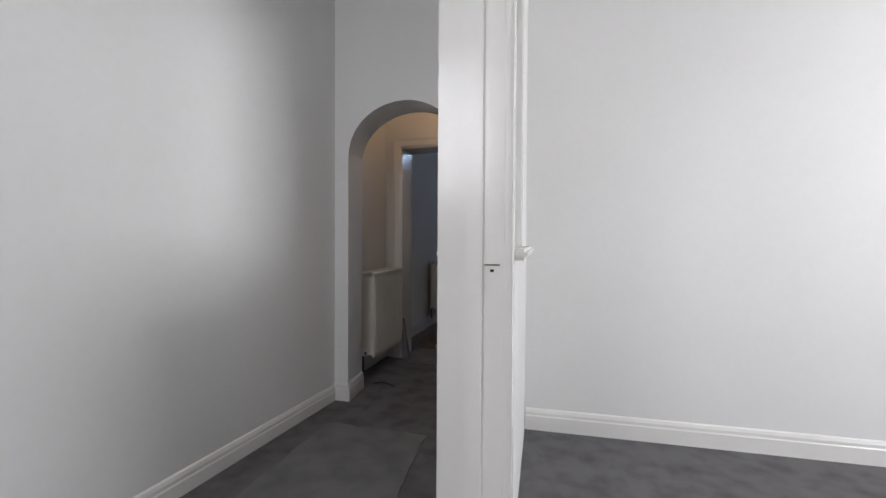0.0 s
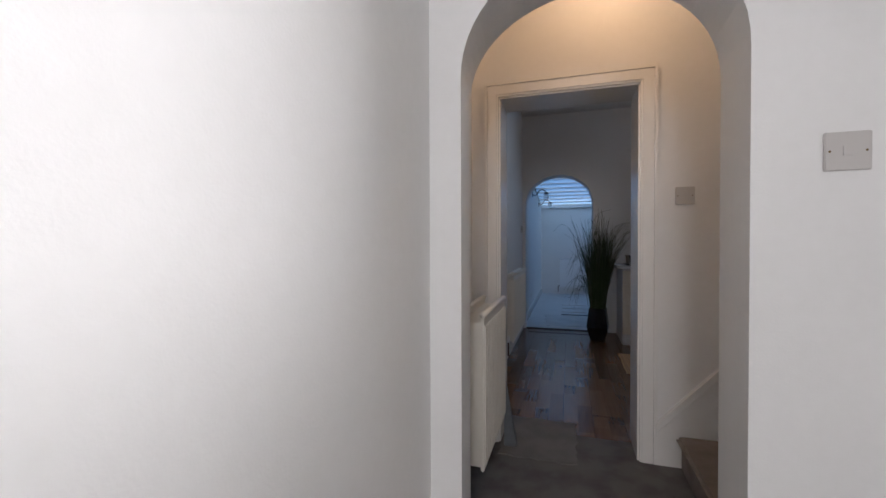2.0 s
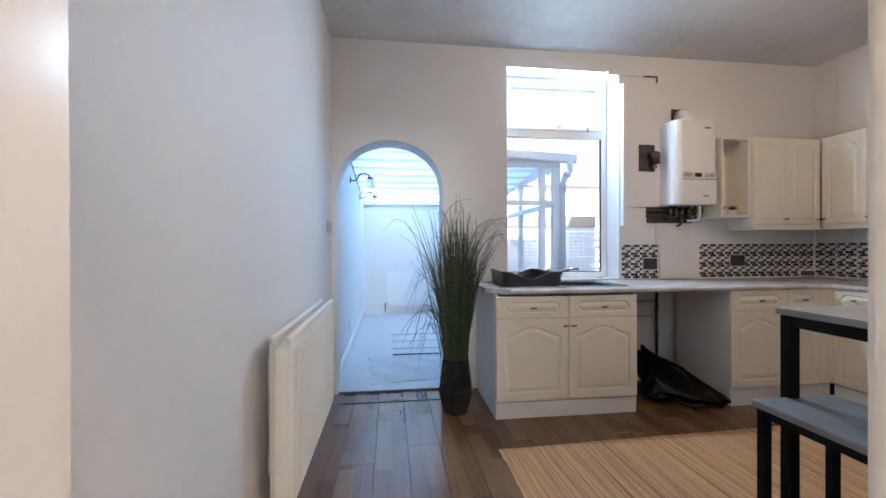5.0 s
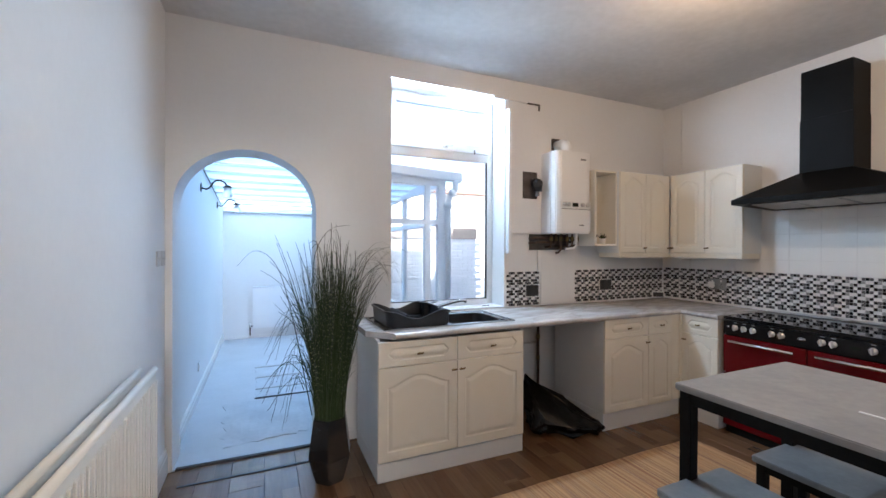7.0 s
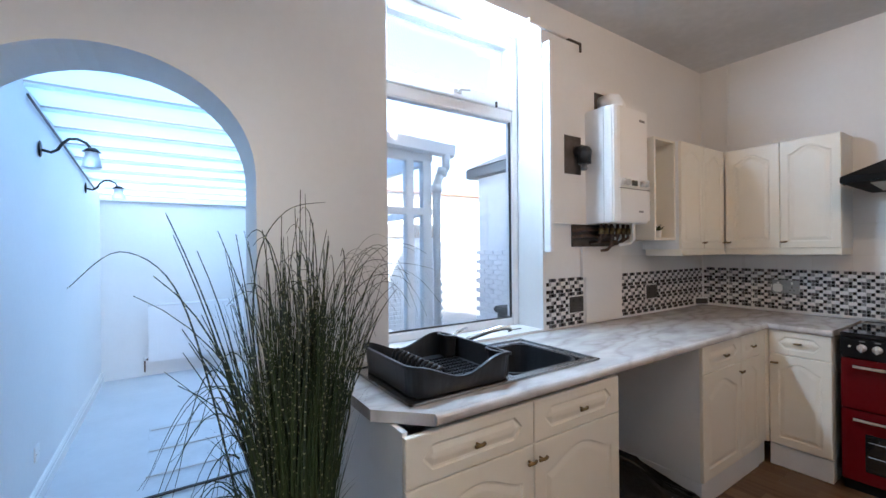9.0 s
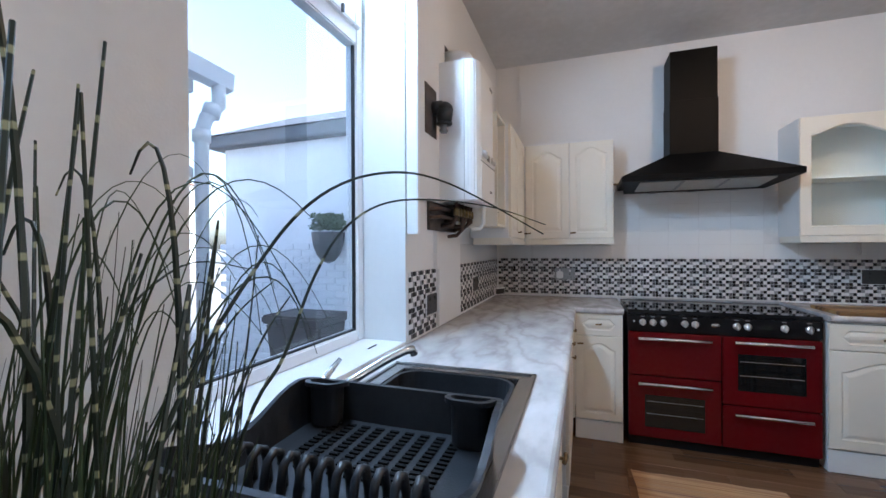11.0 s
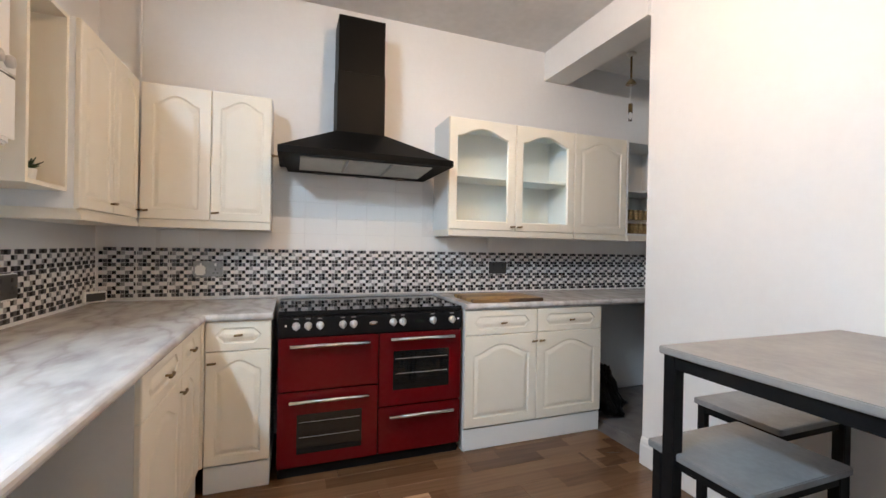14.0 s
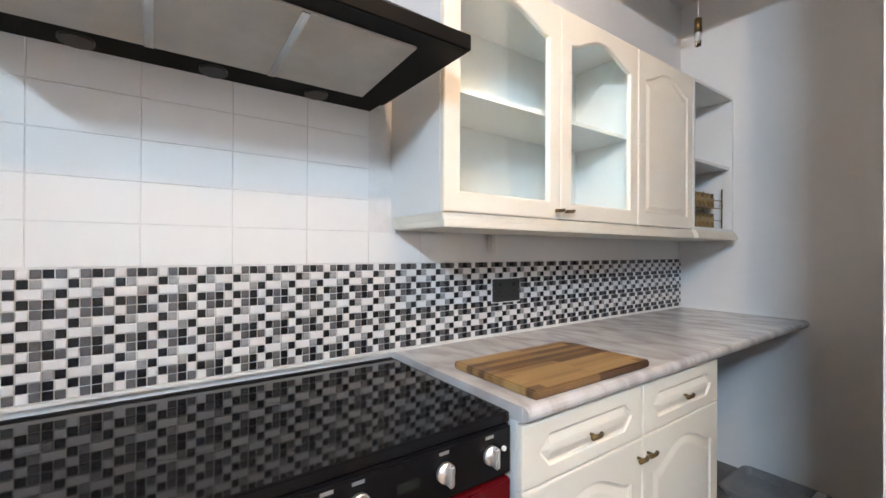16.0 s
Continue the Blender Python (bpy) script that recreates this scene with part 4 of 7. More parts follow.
def base_unit(m, w, depth, fronts, label, top=0.885, plinth=0.135, side_mat=CARCASS, hollow=0.0, foot=0.0):
    t = thing("base_cabinet", m @ Vector((w / 2, 0, -depth / 2)), label, "cabinet", "kitchen base cabinets")
    bm = cuboid(0.001, w - 0.001, plinth, hollow or top, -depth, -0.020)
    if hollow:
        box(bm, 0.001, 0.001 + 0.018, hollow - 0.001, top, -depth, -0.020)
        box(bm, w - 0.001 - 0.018, w - 0.001, hollow - 0.001, top, -depth, -0.020)
    part("body", moved(bm, m), side_mat, t, "white melamine carcass")
    part("plinth", moved(cuboid(0.0, w, foot, plinth - 0.002, -depth, -0.012), m), CARCASS, t, "white plinth", 0.002)
    unit_fronts(t, m, fronts)
    return t


def two_by_two(w, split, dz=0.722):
    return [("drawer", 0, split, dz, 0.880, split / 2, 0.797), ("drawer", split, w, dz, 0.880, (split + w) / 2, 0.797),
            ("door", 0, split, 0.142, dz, split - 0.028, dz - 0.055), ("door", split, w, 0.142, dz, split + 0.028, dz - 0.055)]


YF, XF = 5.335, 2.600  # front planes of the units
base_unit(facing_y(-0.080, YF, -0.018), 1.055, 0.60, two_by_two(1.055, 0.532), "cream double base cabinet under the sink, arched panel doors", top=0.890, hollow=0.735, foot=0.018)
base_unit(facing_y(1.735, YF, 0), 0.760, 0.60,
          [("drawer", 0, 0.480, 0.722, 0.880, 0.245, 0.797), ("drawer", 0.480, 0.760, 0.722, 0.880, 0.62, 0.797),
           ("door", 0, 0.480, 0.135, 0.722, 0.452, 0.667), ("door", 0.480, 0.760, 0.135, 0.722, None, 0)], "cream base cabinet with drawers beside the appliance gap")
corner = thing("corner_post", (2.5, 5.4, 0), "cream corner post between base cabinets", "cabinet", "kitchen base cabinets")
part("post", cuboid(2.497, 2.587, YF + 0.003, YF + 0.025, 0.142, 0.88), CREAM, corner, "", 0.003)
part("return_post", cuboid(2.588, 2.612, 5.3235, 5.42, 0.142, 0.88), CREAM, corner, "", 0.003)
part("plinth", cuboid(2.497, 2.61, YF + 0.02, 5.44, 0.0, 0.133), CARCASS, corner, "white plinth")
base_unit(facing_x(XF, 5.322, 0), 0.308, 0.60,
          [("drawer", 0, 0.308, 0.722, 0.880, 0.154, 0.805), ("door", 0, 0.308, 0.142, 0.722, 0.035, 0.667)], "narrow cream base cabinet between corner and range cooker")
base_unit(facing_x(XF, 3.903, 0), 1.052, 0.60, two_by_two(1.052, 0.52), "cream double base cabinet beside the range cooker")


def worktop(name, boxes_, nose, label, clip=None, z0=0.887):
    """A laminate top, 38 mm thick, with a rolled front edge."""
    z1 = z0 + 0.038
    t = thing(name, (nose[0][0], nose[0][1], z0), label, "worktop")
    bm = bmesh.new()
    xs, ys = sorted({q for b in boxes_ for q in b[:2]}), sorted({q for b in boxes_ for q in b[2:]})
    inside = lambda x, y: any(b[0] < x < b[1] and b[2] < y < b[3] for b in boxes_)
    cells = {(i, j) for i in range(len(xs) - 1) for j in range(len(ys) - 1) if inside((xs[i] + xs[i + 1]) / 2, (ys[j] + ys[j + 1]) / 2)}
    for i, j in sorted(cells):
        q = [(xs[i], ys[j]), (xs[i + 1], ys[j]), (xs[i + 1], ys[j + 1]), (xs[i], ys[j + 1])]
        up_, dn = [bm.verts.new((*p, z1)) for p in q], [bm.verts.new((*p, z0)) for p in q]
        bm.faces.new(up_)
        bm.faces.new(dn[::-1])
        for k, step in enumerate(((0, -1), (1, 0), (0, 1), (-1, 0))):
            if (i + step[0], j + step[1]) not in cells:
                l = (k + 1) % 4
                bm.faces.new((dn[k], dn[l], up_[l], up_[k]))
    if clip:
        prism(clip, z0, z1, bm)
    bmesh.ops.remove_doubles(bm, verts=bm.verts[:], dist=0.0005)
    part("top", bm, MARBLE, t)
    bm = bmesh.new()
    for a, b in zip(nose, nose[1:]):
        rod(bm, (*a, z0 + 0.019), (*b, z0 + 0.019), 0.0189, 14)
    part("rolled_edge", bm, MARBLE, t)
    return t


SB = (0.47, 0.90, 5.46, 5.86)  # sink bowl opening
worktop("worktop", [(SB[1], 3.228, YF, 5.998), (0.02, SB[0], YF, 5.998), (SB[0], SB[1], YF, SB[2]), (SB[0], SB[1], SB[3], 5.998), (2.60, 3.228, 5.008, YF)],
        [(0.023, YF), (2.60, YF), (2.60, 5.011)], "grey-veined marble-effect corner worktop with rolled edge", [(-0.125, 5.48), (0.02, YF), (0.02, 5.998), (-0.125, 5.998)], z0=0.875)
worktop("worktop", [(2.60, 3.228, 1.747, 3.904)], [(2.60, 3.901), (2.60, 1.750)], "grey-veined marble-effect worktop running into the alcove")

# ---- wall cabinets ----


def wall_unit(m, w, depth, z0, z1, fronts, label, cornice=0.045, end_mat=CARCASS, open_back=False, shelves=()):
    t = thing("wall_cabinet", m @ Vector((w / 2, z0, -depth / 2)), label, "cabinet", "kitchen wall cabinets")
    if open_back:
        for nm, u0, u1, v0, v1, back in (("side_panel", 0, 0.016, z0, z1, -0.020), ("side_panel", w - 0.016, w, z0, z1, -0.020),
                                         ("bottom_panel", 0.016, w - 0.016, z0, z0 + 0.016, -0.020), ("top_panel", 0.016, w - 0.016, z1 - 0.016, z1, -0.020),
                                         ("back_panel", 0.016, w - 0.016, z0 + 0.016, z1 - 0.016, -depth + 0.006)):
            part(nm, moved(cuboid(u0, u1, v0, v1, -depth, back), m), end_mat, t, "white melamine panel")
        for s in shelves:
            part("shelf", moved(cuboid(0.017, w - 0.017, s - 0.008, s + 0.008, -depth + 0.008, -0.035), m), end_mat, t)
    else:
        part("body", moved(cuboid(0, w, z0, z1, -depth, -0.020), m), end_mat, t, "white melamine carcass")
    unit_fronts(t, m, fronts)
    if cornice:
        bm = bmesh.new()
        box(bm, 0, w, z0 - cornice, z0 - cornice * 0.55, -depth + 0.02, 0.006)
        box(bm, 0, w, z0 - cornice * 0.55, z0 - cornice * 0.25, -depth + 0.02, 0.0)
        box(bm, 0, w, z0 - cornice * 0.25, z0, -depth + 0.02, -0.006)
        part("light_pelmet", moved(bm, m), CREAM, t, "moulded cream pelmet", 0.003)
    return t


WZ = 1.400
wall_unit(facing_x(2.962, 5.713, 0), 0.668, 0.266, WZ, 2.155,
          [("door", 0, 0.345, WZ, 2.155, 0.028, WZ + 0.045), ("door", 0.345, 0.668, WZ, 2.155, 0.373, WZ + 0.045)], "cream double wall cabinet beside the extractor hood")
wall_unit(facing_y(2.300, 5.715, 0), 0.66, 0.283, WZ, 2.155,
          [("door", 0, 0.33, WZ, 2.155, 0.30, WZ + 0.045), ("door", 0.33, 0.657, WZ, 2.155, 0.625, WZ + 0.045)], "cream corner wall cabinet on the window wall")
GX = 2.905
wall_unit(facing_x(GX, 3.915, 0), 1.045, 0.323, WZ, 2.18,
          [("glazed", 0, 0.525, WZ, 2.18, 0.497, WZ + 0.030), ("glazed", 0.525, 1.045, WZ, 2.18, 0.555, WZ + 0.030)], "cream glazed double wall cabinet, empty, one shelf", open_back=True, shelves=(1.785,))
wall_unit(facing_x(GX, 2.868, 0), 0.515, 0.323, WZ, 2.18, [("door", 0, 0.515, WZ, 2.18, None, 0)], "cream single wall cabinet with plain arched door")
# open shelf units
wall_unit(facing_x(GX - 0.02, 2.350, 0), 0.50, 0.343, WZ, 2.18, [], "open cream shelf unit with dark spice rack", open_back=True, shelves=(1.77,), end_mat=CARCASS)
wall_unit(facing_y(2.03, 5.735, 0), 0.27, 0.263, 1.465, 2.155, [], "open cream end shelf unit beside the boiler", cornice=0.0, open_back=True, end_mat=CREAM)

# spice rack and jars on the open shelf
SPICE = material("brown_spice", (0.16, 0.09, 0.035), 0.9, second=(0.30, 0.22, 0.10), scale=40, amount=0.8)
rack = thing("spice_rack", (3.05, 2.10, 1.416), "two-tier dark wire spice rack", "rack")
for z in (1.420, 1.535):
    bm = bmesh.new()
    for x in (2.945, 3.045):
        rod(bm, (x, 1.90, z + 0.045), (x, 2.30, z + 0.045), 0.003, 6)
        rod(bm, (x, 1.90, z), (x, 2.30, z), 0.003, 6)
    part("tier", bm, BRASS, rack, "dark wire tier")
for y in (1.90, 2.30):
    for x in (2.945, 3.045):
        bm = bmesh.new()
        rod(bm, (x, y, 1.417), (x, y, 1.65), 0.0035, 6)
        part("upright", bm, BRASS, rack)
first = None
for z in (1.424, 1.539):
    for i in range(7):
        y = 1.935 + i * 0.055
        if first is None:
            j = thing("spice_jar", (2.995, y, z), "small clear jar of brown spice with dark lid", "jar", "jars in the spice rack")
            bm = bmesh.new()
            rod(bm, (2.995, y, z), (2.995, y, z + 0.062), 0.021, 12)
            part("jar", bm, SPICE, j, "", 0, False)
            bm = bmesh.new()
            rod(bm, (2.995, y, z + 0.0625), (2.995, y, z + 0.084), 0.020, 12)
            part("lid", bm, BRASS, j, "dark brass lid")
            first = j
        else:
            copy_thing(first, Matrix.Translation((2.995, y, z)))

# little potted plants on the end shelf
for k, x in enumerate((2.09, 2.20)):
    p = thing("potted_succulent", (x, 5.83, 1.481), "tiny green succulent in a white pot", "plant", "succulents on the shelf")
    bm = bmesh.new()
    rod(bm, (x, 5.83, 1.482), (x, 5.83, 1.532), 0.022, 14, 0.028)
    part("pot", bm, PLASTICW, p, "white pot", 0, False)
    bm = bmesh.new()
    rnd = random.Random(20 + k)
    for i in range(16):
        a, e = i * 2.4, rnd.uniform(0.4, 1.2)
        d = Vector((math.cos(a) * math.cos(e), math.sin(a) * math.cos(e), math.sin(e)))
        rod(bm, Vector((x, 5.83, 1.530)), Vector((x, 5.83, 1.532)) + d * rnd.uniform(0.035, 0.06), 0.008, 5, 0.001)
    part("leaves", bm, LEAF, p, "dark green pointed leaves")

# ---- range cooker ----
CX, CY0, CY1 = 2.612, 3.915, 4.990
W = CY1 - CY0
ck = thing("range_cooker", (2.92, (CY0 + CY1) / 2, 0), "claret red range cooker with black ceramic hob and chrome handles", "cooker")
cm = facing_x(CX, CY1 - 0.004, 0)
CWD = W - 0.008
part("body", moved(cuboid(0.004, CWD - 0.004, 0.06, 0.885, -0.60, -0.03), cm), BLACKENAMEL, ck, "black enamel cooker body", 0.003)
part("plinth", moved(cuboid(0.01, CWD - 0.01, 0.0, 0.062, -0.56, -0.035), cm), BLACKENAMEL, ck, "black plinth")
hob = part("hob", moved(cuboid(0, CWD, 0.886, 0.912, -0.60, -0.012), cm), CERAMIC, ck, "black ceramic glass hob", 0.004)
for u, w, r in ((0.18, -0.44, 0.075), (0.18, -0.17, 0.10), (0.44, -0.31, 0.12), (0.66, -0.44, 0.075), (0.66, -0.17, 0.09), (0.90, -0.31, 0.11)):
    bm = bmesh.new()
    rod(bm, cm @ Vector((u, 0.9120, w)), cm @ Vector((u, 0.9124, w)), r, 36)
    part("cooking_zone", bm, CERAMIC, hob, "round cooking zone")
part("control_panel", moved(cuboid(0, CWD, 0.770, 0.884, -0.04, -0.006), cm), BLACKENAMEL, ck, "black control panel", 0.006)
panel = ck.children[-1]
for u in (0.094, 0.156, 0.218, 0.341, 0.400, 0.628, 0.686, 0.874, 0.998):
    bm = bmesh.new()
    rod(bm, cm @ Vector((u, 0.832, -0.006)), cm @ Vector((u, 0.832, 0.008)), 0.021, 18)
    part("knob", bm, KNOBS, panel, "chrome control knob", 0.002, True)
    bm = moved(cuboid(u - 0.007, u + 0.007, 0.810, 0.856, 0.0082, 0.026), cm)
    part("knob_grip", bm, KNOBS, panel, "chrome grip", 0.004)
    bm = bmesh.new()
    box(bm, u - 0.012, u + 0.012, 0.866, 0.873, -0.0058, -0.0054)
    part("legend", moved(bm, cm), LEGEND, panel, "pale printed legend")
bm = bmesh.new()
ball(bm, (0, 0, 0), 1, (0.024, 0.011, 0.002), 18)
part("badge", moved(bm, cm @ Matrix.Translation((0.515, 0.830, -0.006))), CHROME, panel, "oval chrome badge")
bm = bmesh.new()
ball(bm, (0, 0, 0), 1, (0.020, 0.0085, 0.0026), 18)
part("badge_face", moved(bm, cm @ Matrix.Translation((0.515, 0.830, -0.006))), BLACKENAMEL, panel, "black oval badge face")
part("badge_bar", moved(cuboid(-0.012, 0.012, -0.0025, 0.0025, 0.0022, 0.003), cm @ Matrix.Translation((0.515, 0.830, -0.006))), KNOBS, panel, "pale bar of unreadable lettering")
part("clock", moved(cuboid(0.765, 0.815, 0.820, 0.840, -0.0062, -0.005), cm), DISPLAY, panel, "dark clock display")
for u in (0.042, 1.040):
    bm = bmesh.new()
    rod(bm, cm @ Vector((u, 0.835, -0.006)), cm @ Vector((u, 0.835, -0.001)), 0.006, 10)
    part("indicator", bm, PLASTICW, panel, "small white indicator")


def oven_door(u0, u1, v0, v1, window, handle_v):
    d = part("oven_door", moved(cuboid(u0, u1, v0, v1, -0.03, 0.0), cm), RED, ck, "claret red enamel door", 0.005)
    bm = bmesh.new()
    a, b = u0 + 0.058, u1 - 0.058
    rod(bm, cm @ Vector((a, handle_v, 0.034)), cm @ Vector((b, handle_v, 0.034)), 0.0105, 12)
    for u in (a + 0.02, b - 0.02):
        rod(bm, cm @ Vector((u, handle_v, 0)), cm @ Vector((u, handle_v, 0.034)), 0.007, 8)
    part("handle", bm, CHROME, d, "chrome bar handle", 0, True)
    if window:
        a0, a1, b0, b1 = window
        part("window", moved(cuboid(a0, a1, b0, b1, -0.004, 0.0025), cm), OVENGLASS, d, "dark oven window", 0.002)
        bm = bmesh.new()
        for s in (0.42, 0.80):
            z = b0 + (b1 - b0) * s
            rod(bm, cm @ Vector((a0 + 0.012, z, 0.003)), cm @ Vector((a1 - 0.012, z, 0.003)), 0.0016, 6)
        part("shelf_line", bm, STEEL, d, "bright oven shelf edge seen in the window")
    return d


SPL = 0.548
oven_door(0.006, SPL - 0.003, 0.478, 0.765, None, 0.728)
oven_door(0.006, SPL - 0.003, 0.065, 0.472, (0.105, 0.455, 0.135, 0.350), 0.428)
oven_door(SPL + 0.003, CWD - 0.006, 0.338, 0.765, (SPL + 0.085, CWD - 0.085, 0.430, 0.660), 0.735)
oven_door(SPL + 0.003, CWD - 0.006, 0.065, 0.332, None, 0.285)

# ---- extractor hood ----
HY0, HY1, HX = 3.950, 5.003, 2.742
hd = thing("extractor_hood", (3.0, 4.47, 1.68), "matt black chimney extractor hood with pale filters", "hood")
bm = bmesh.new()
lip_t, lip_b = 1.832, 1.792
c0, c1, cx = 4.352, 4.662, 2.985
lo = [(HX, HY0, lip_t), (HX, HY1, lip_t), (3.228, HY1, lip_t), (3.228, HY0, lip_t)]
hi = [(cx, c0, 2.012), (cx, c1, 2.012), (3.228, c1, 2.012), (3.228, c0, 2.012)]
a, b = [bm.verts.new(p) for p in lo], [bm.verts.new(p) for p in hi]
for i in range(4):
    j = (i + 1) % 4
    bm.faces.new((a[i], a[j], b[j], b[i]))
bm.faces.new(b)
bm.faces.new(a[::-1])
part("canopy", bm, HOODB, hd, "sloping black canopy")
part("front_lip", cuboid(HX - 0.004, 3.228, HY0 - 0.003, HY1 + 0.003, lip_b, lip_t + 0.001), HOODB, hd, "", 0.003)
# underside slopes down to the wall, with filters let in
under = bmesh.new()
fx, bx, zb = HX + 0.006, 3.226, 1.762
sk = [(fx, HY0 + 0.002, lip_b), (fx, HY1 - 0.002, lip_b), (bx, HY1 - 0.05, zb), (bx, HY0 + 0.05, zb)]
tp = [(fx, HY0 + 0.002, lip_b + 0.006), (fx, HY1 - 0.002, lip_b + 0.006), (bx, HY1 - 0.05, lip_b + 0.006), (bx, HY0 + 0.05, lip_b + 0.006)]
a, b = [under.verts.new(p) for p in sk], [under.verts.new(p) for p in tp]
for i in range(4):
    j = (i + 1) % 4
    under.faces.new((a[i], a[j], b[j], b[i]))
under.faces.new(a[::-1])
under.faces.new(b)
part("underside", under, HOODB, hd, "black sloping underside frame")


def on_slope(sx, y, out):
    """A place on the hood's sloping underside: sx 0 front to 1 back."""
    x = fx + (bx - fx) * sx
    z = lip_b + (zb - lip_b) * sx
    nrm = Vector((zb - lip_b, 0, -(bx - fx))).normalized()
    return Vector((x, y, z)) + nrm * out


for i in range(3):
    ya = HY0 + 0.125 + i * 0.270
    yb = ya + 0.2685
    bm = bmesh.new()
    pts = [on_slope(s, y, o) for o in (0.0, 0.006) for s, y in ((0.10, ya), (0.10, yb), (0.78, yb), (0.78, ya))]
    v = [bm.verts.new(p) for p in pts]
    for f in ((3, 2, 1, 0), (4, 5, 6, 7), (0, 1, 5, 4), (1, 2, 6, 5), (2, 3, 7, 6), (3, 0, 4, 7)):
        bm.faces.new([v[k] for k in f])
    part("filter", bm, FILTER, hd, "pale grey metal grease filter")
for i in (1, 2):
    yc = HY0 + 0.125 + i * 0.270 - 0.001
    bm = bmesh.new()
    v = [bm.verts.new(on_slope(s, y, o)) for o in (0.0062, 0.0085) for s, y in ((0.10, yc - 0.009), (0.10, yc + 0.009), (0.78, yc + 0.009), (0.78, yc - 0.009))]
    for f in ((3, 2, 1, 0), (4, 5, 6, 7), (0, 1, 5, 4), (1, 2, 6, 5), (2, 3, 7, 6), (3, 0, 4, 7)):
        bm.faces.new([v[k] for k in f])
    part("filter_rail", bm, STEEL, hd, "pale metal rail between the filters")
for y in (4.20, 4.475, 4.75):
    bm = bmesh.new()
    rod(bm, on_slope(0.90, y, 0.0), on_slope(0.90, y, 0.008), 0.034, 18)
    part("lamp_lens", bm, SOCKB, hd, "round unlit hood lamp")
part("chimney", cuboid(cx, 3.228, c0, c1, 2.010, 2.40), HOODB, hd, "black lower chimney cover", 0.002)
part("upper_chimney", cuboid(cx + 0.004, 3.228, c0 + 0.004, c1 - 0.004, 2.40, 2.765), HOODB, hd, "black telescoping chimney cover", 0.002)
bm = bmesh.new()
rod(bm, (2.985, 5.004, 1.812), (2.985, 5.046, 1.812), 0.006, 8)
ball(bm, (2.985, 5.036, 1.812), 0.010)
solo("cupboard_catch", bm, BRASS, "small brass catch between hood and wall cabinet", "catch")

# ---- boiler and boxing ----
boxing = structure("boxing_panel", cuboid(1.268, 1.70, 5.974, 5.998, 1.568, 2.645), PAINT, "white painted boxing panel beside the boiler", "panel")
# flat plate on the uncut panel: the shade of the recess is its colour
part("recess", cuboid(1.400, 1.555, 5.970, 5.978, 1.885, 2.125), VOIDSHADE, boxing, "dark rough plate coloured as the shade of a recess in the panel")
structure("trim_window_edge", cuboid(1.238, 1.268, 5.945, 5.999, 1.395, 2.66), UPVC, "white plastic edge strip beside the window", "trim", 0.004)
structure("trim_conduit", cuboid(1.11, 1.46, 5.978, 5.999, 2.742, 2.772), PAINT, "painted conduit over the window", "trim", 0.004)
# no slot is cut; a dark strip paints its shade
bm = cuboid(1.455, 1.598, 5.990, 5.999, 2.742, 2.754)
box(bm, 1.586, 1.598, 5.990, 5.999, 2.695, 2.742)
structure("trim_conduit_end", bm, VOIDSHADE, "dark strip coloured as the shade of a slot at the conduit end", "trim")
fl = thing("flue_elbow", (1.5, 5.95, 1.9), "black plastic flue elbow in the wall recess", "flue")
bm = bmesh.new()
rod(bm, (1.512, 5.985, 2.03), (1.522, 5.925, 2.03), 0.036, 16)
part("stub", bm, BLACKP, fl, "", 0, True)
bm = bmesh.new()
ball(bm, (1.522, 5.915, 2.018), 0.043, (1, 1, 0.95), 16)
rod(bm, (1.522, 5.915, 2.02), (1.522, 5.917, 1.955), 0.043, 18, 0.036)
rod(bm, (1.522, 5.917, 1.956), (1.522, 5.917, 1.946), 0.040, 18)
part("elbow", bm, BLACKP, fl, "", 0, True)
bm = bmesh.new()
rod(bm, (1.522, 5.920, 1.948), (1.522, 5.920, 1.905), 0.017, 12)
rod(bm, (1.522, 5.920, 1.921), (1.522, 5.920, 1.913), 0.022, 12)
part("spigot", bm, LEGEND, fl, "grey spigot", 0, True)

BX0, BX1, BY, BZ0, BZ1 = 1.605, 2.010, 5.765, 1.572, 2.300
bo = thing("boiler", ((BX0 + BX1) / 2, 5.88, BZ0), "white wall-hung combi boiler with control knobs", "boiler")
bm = bmesh.new()
prof = [(BX0, 5.997), (BX0, BY + 0.05), (BX0 + 0.012, BY + 0.018), (BX0 + 0.05, BY), (BX1 - 0.05, BY), (BX1 - 0.012, BY + 0.018), (BX1, BY + 0.05), (BX1, 5.997)]
prism(prof, BZ0, BZ1, bm)
part("case", bm, BRASSW, bo, "white enamelled case", 0.008)
part("case_seam", cuboid(BX0 - 0.0015, BX0 + 0.004, BY + 0.072, BY + 0.076, BZ0 + 0.01, BZ1 - 0.01), SWITCHG, bo)
part("control_strip", cuboid(BX0 + 0.055, BX1 - 0.02, BY - 0.004, BY + 0.002, 1.795, 1.855), PLASTICW, bo, "control strip", 0.002)
for x in (1.690, 1.735, 1.890, 1.945):
    bm = bmesh.new()
    rod(bm, (x, BY - 0.004, 1.826), (x, BY - 0.018, 1.826), 0.019, 16)
    part("knob", bm, SWITCHG, bo, "pale grey knob", 0, True)
part("display", cuboid(1.780, 1.845, BY - 0.006, BY - 0.003, 1.808, 1.842), DISPLAY, bo, "dark display")
part("flap_seam", cuboid(BX0 + 0.055, BX1 - 0.02, BY - 0.0012, BY + 0.002, 1.786, 1.790), SOCKB, bo)
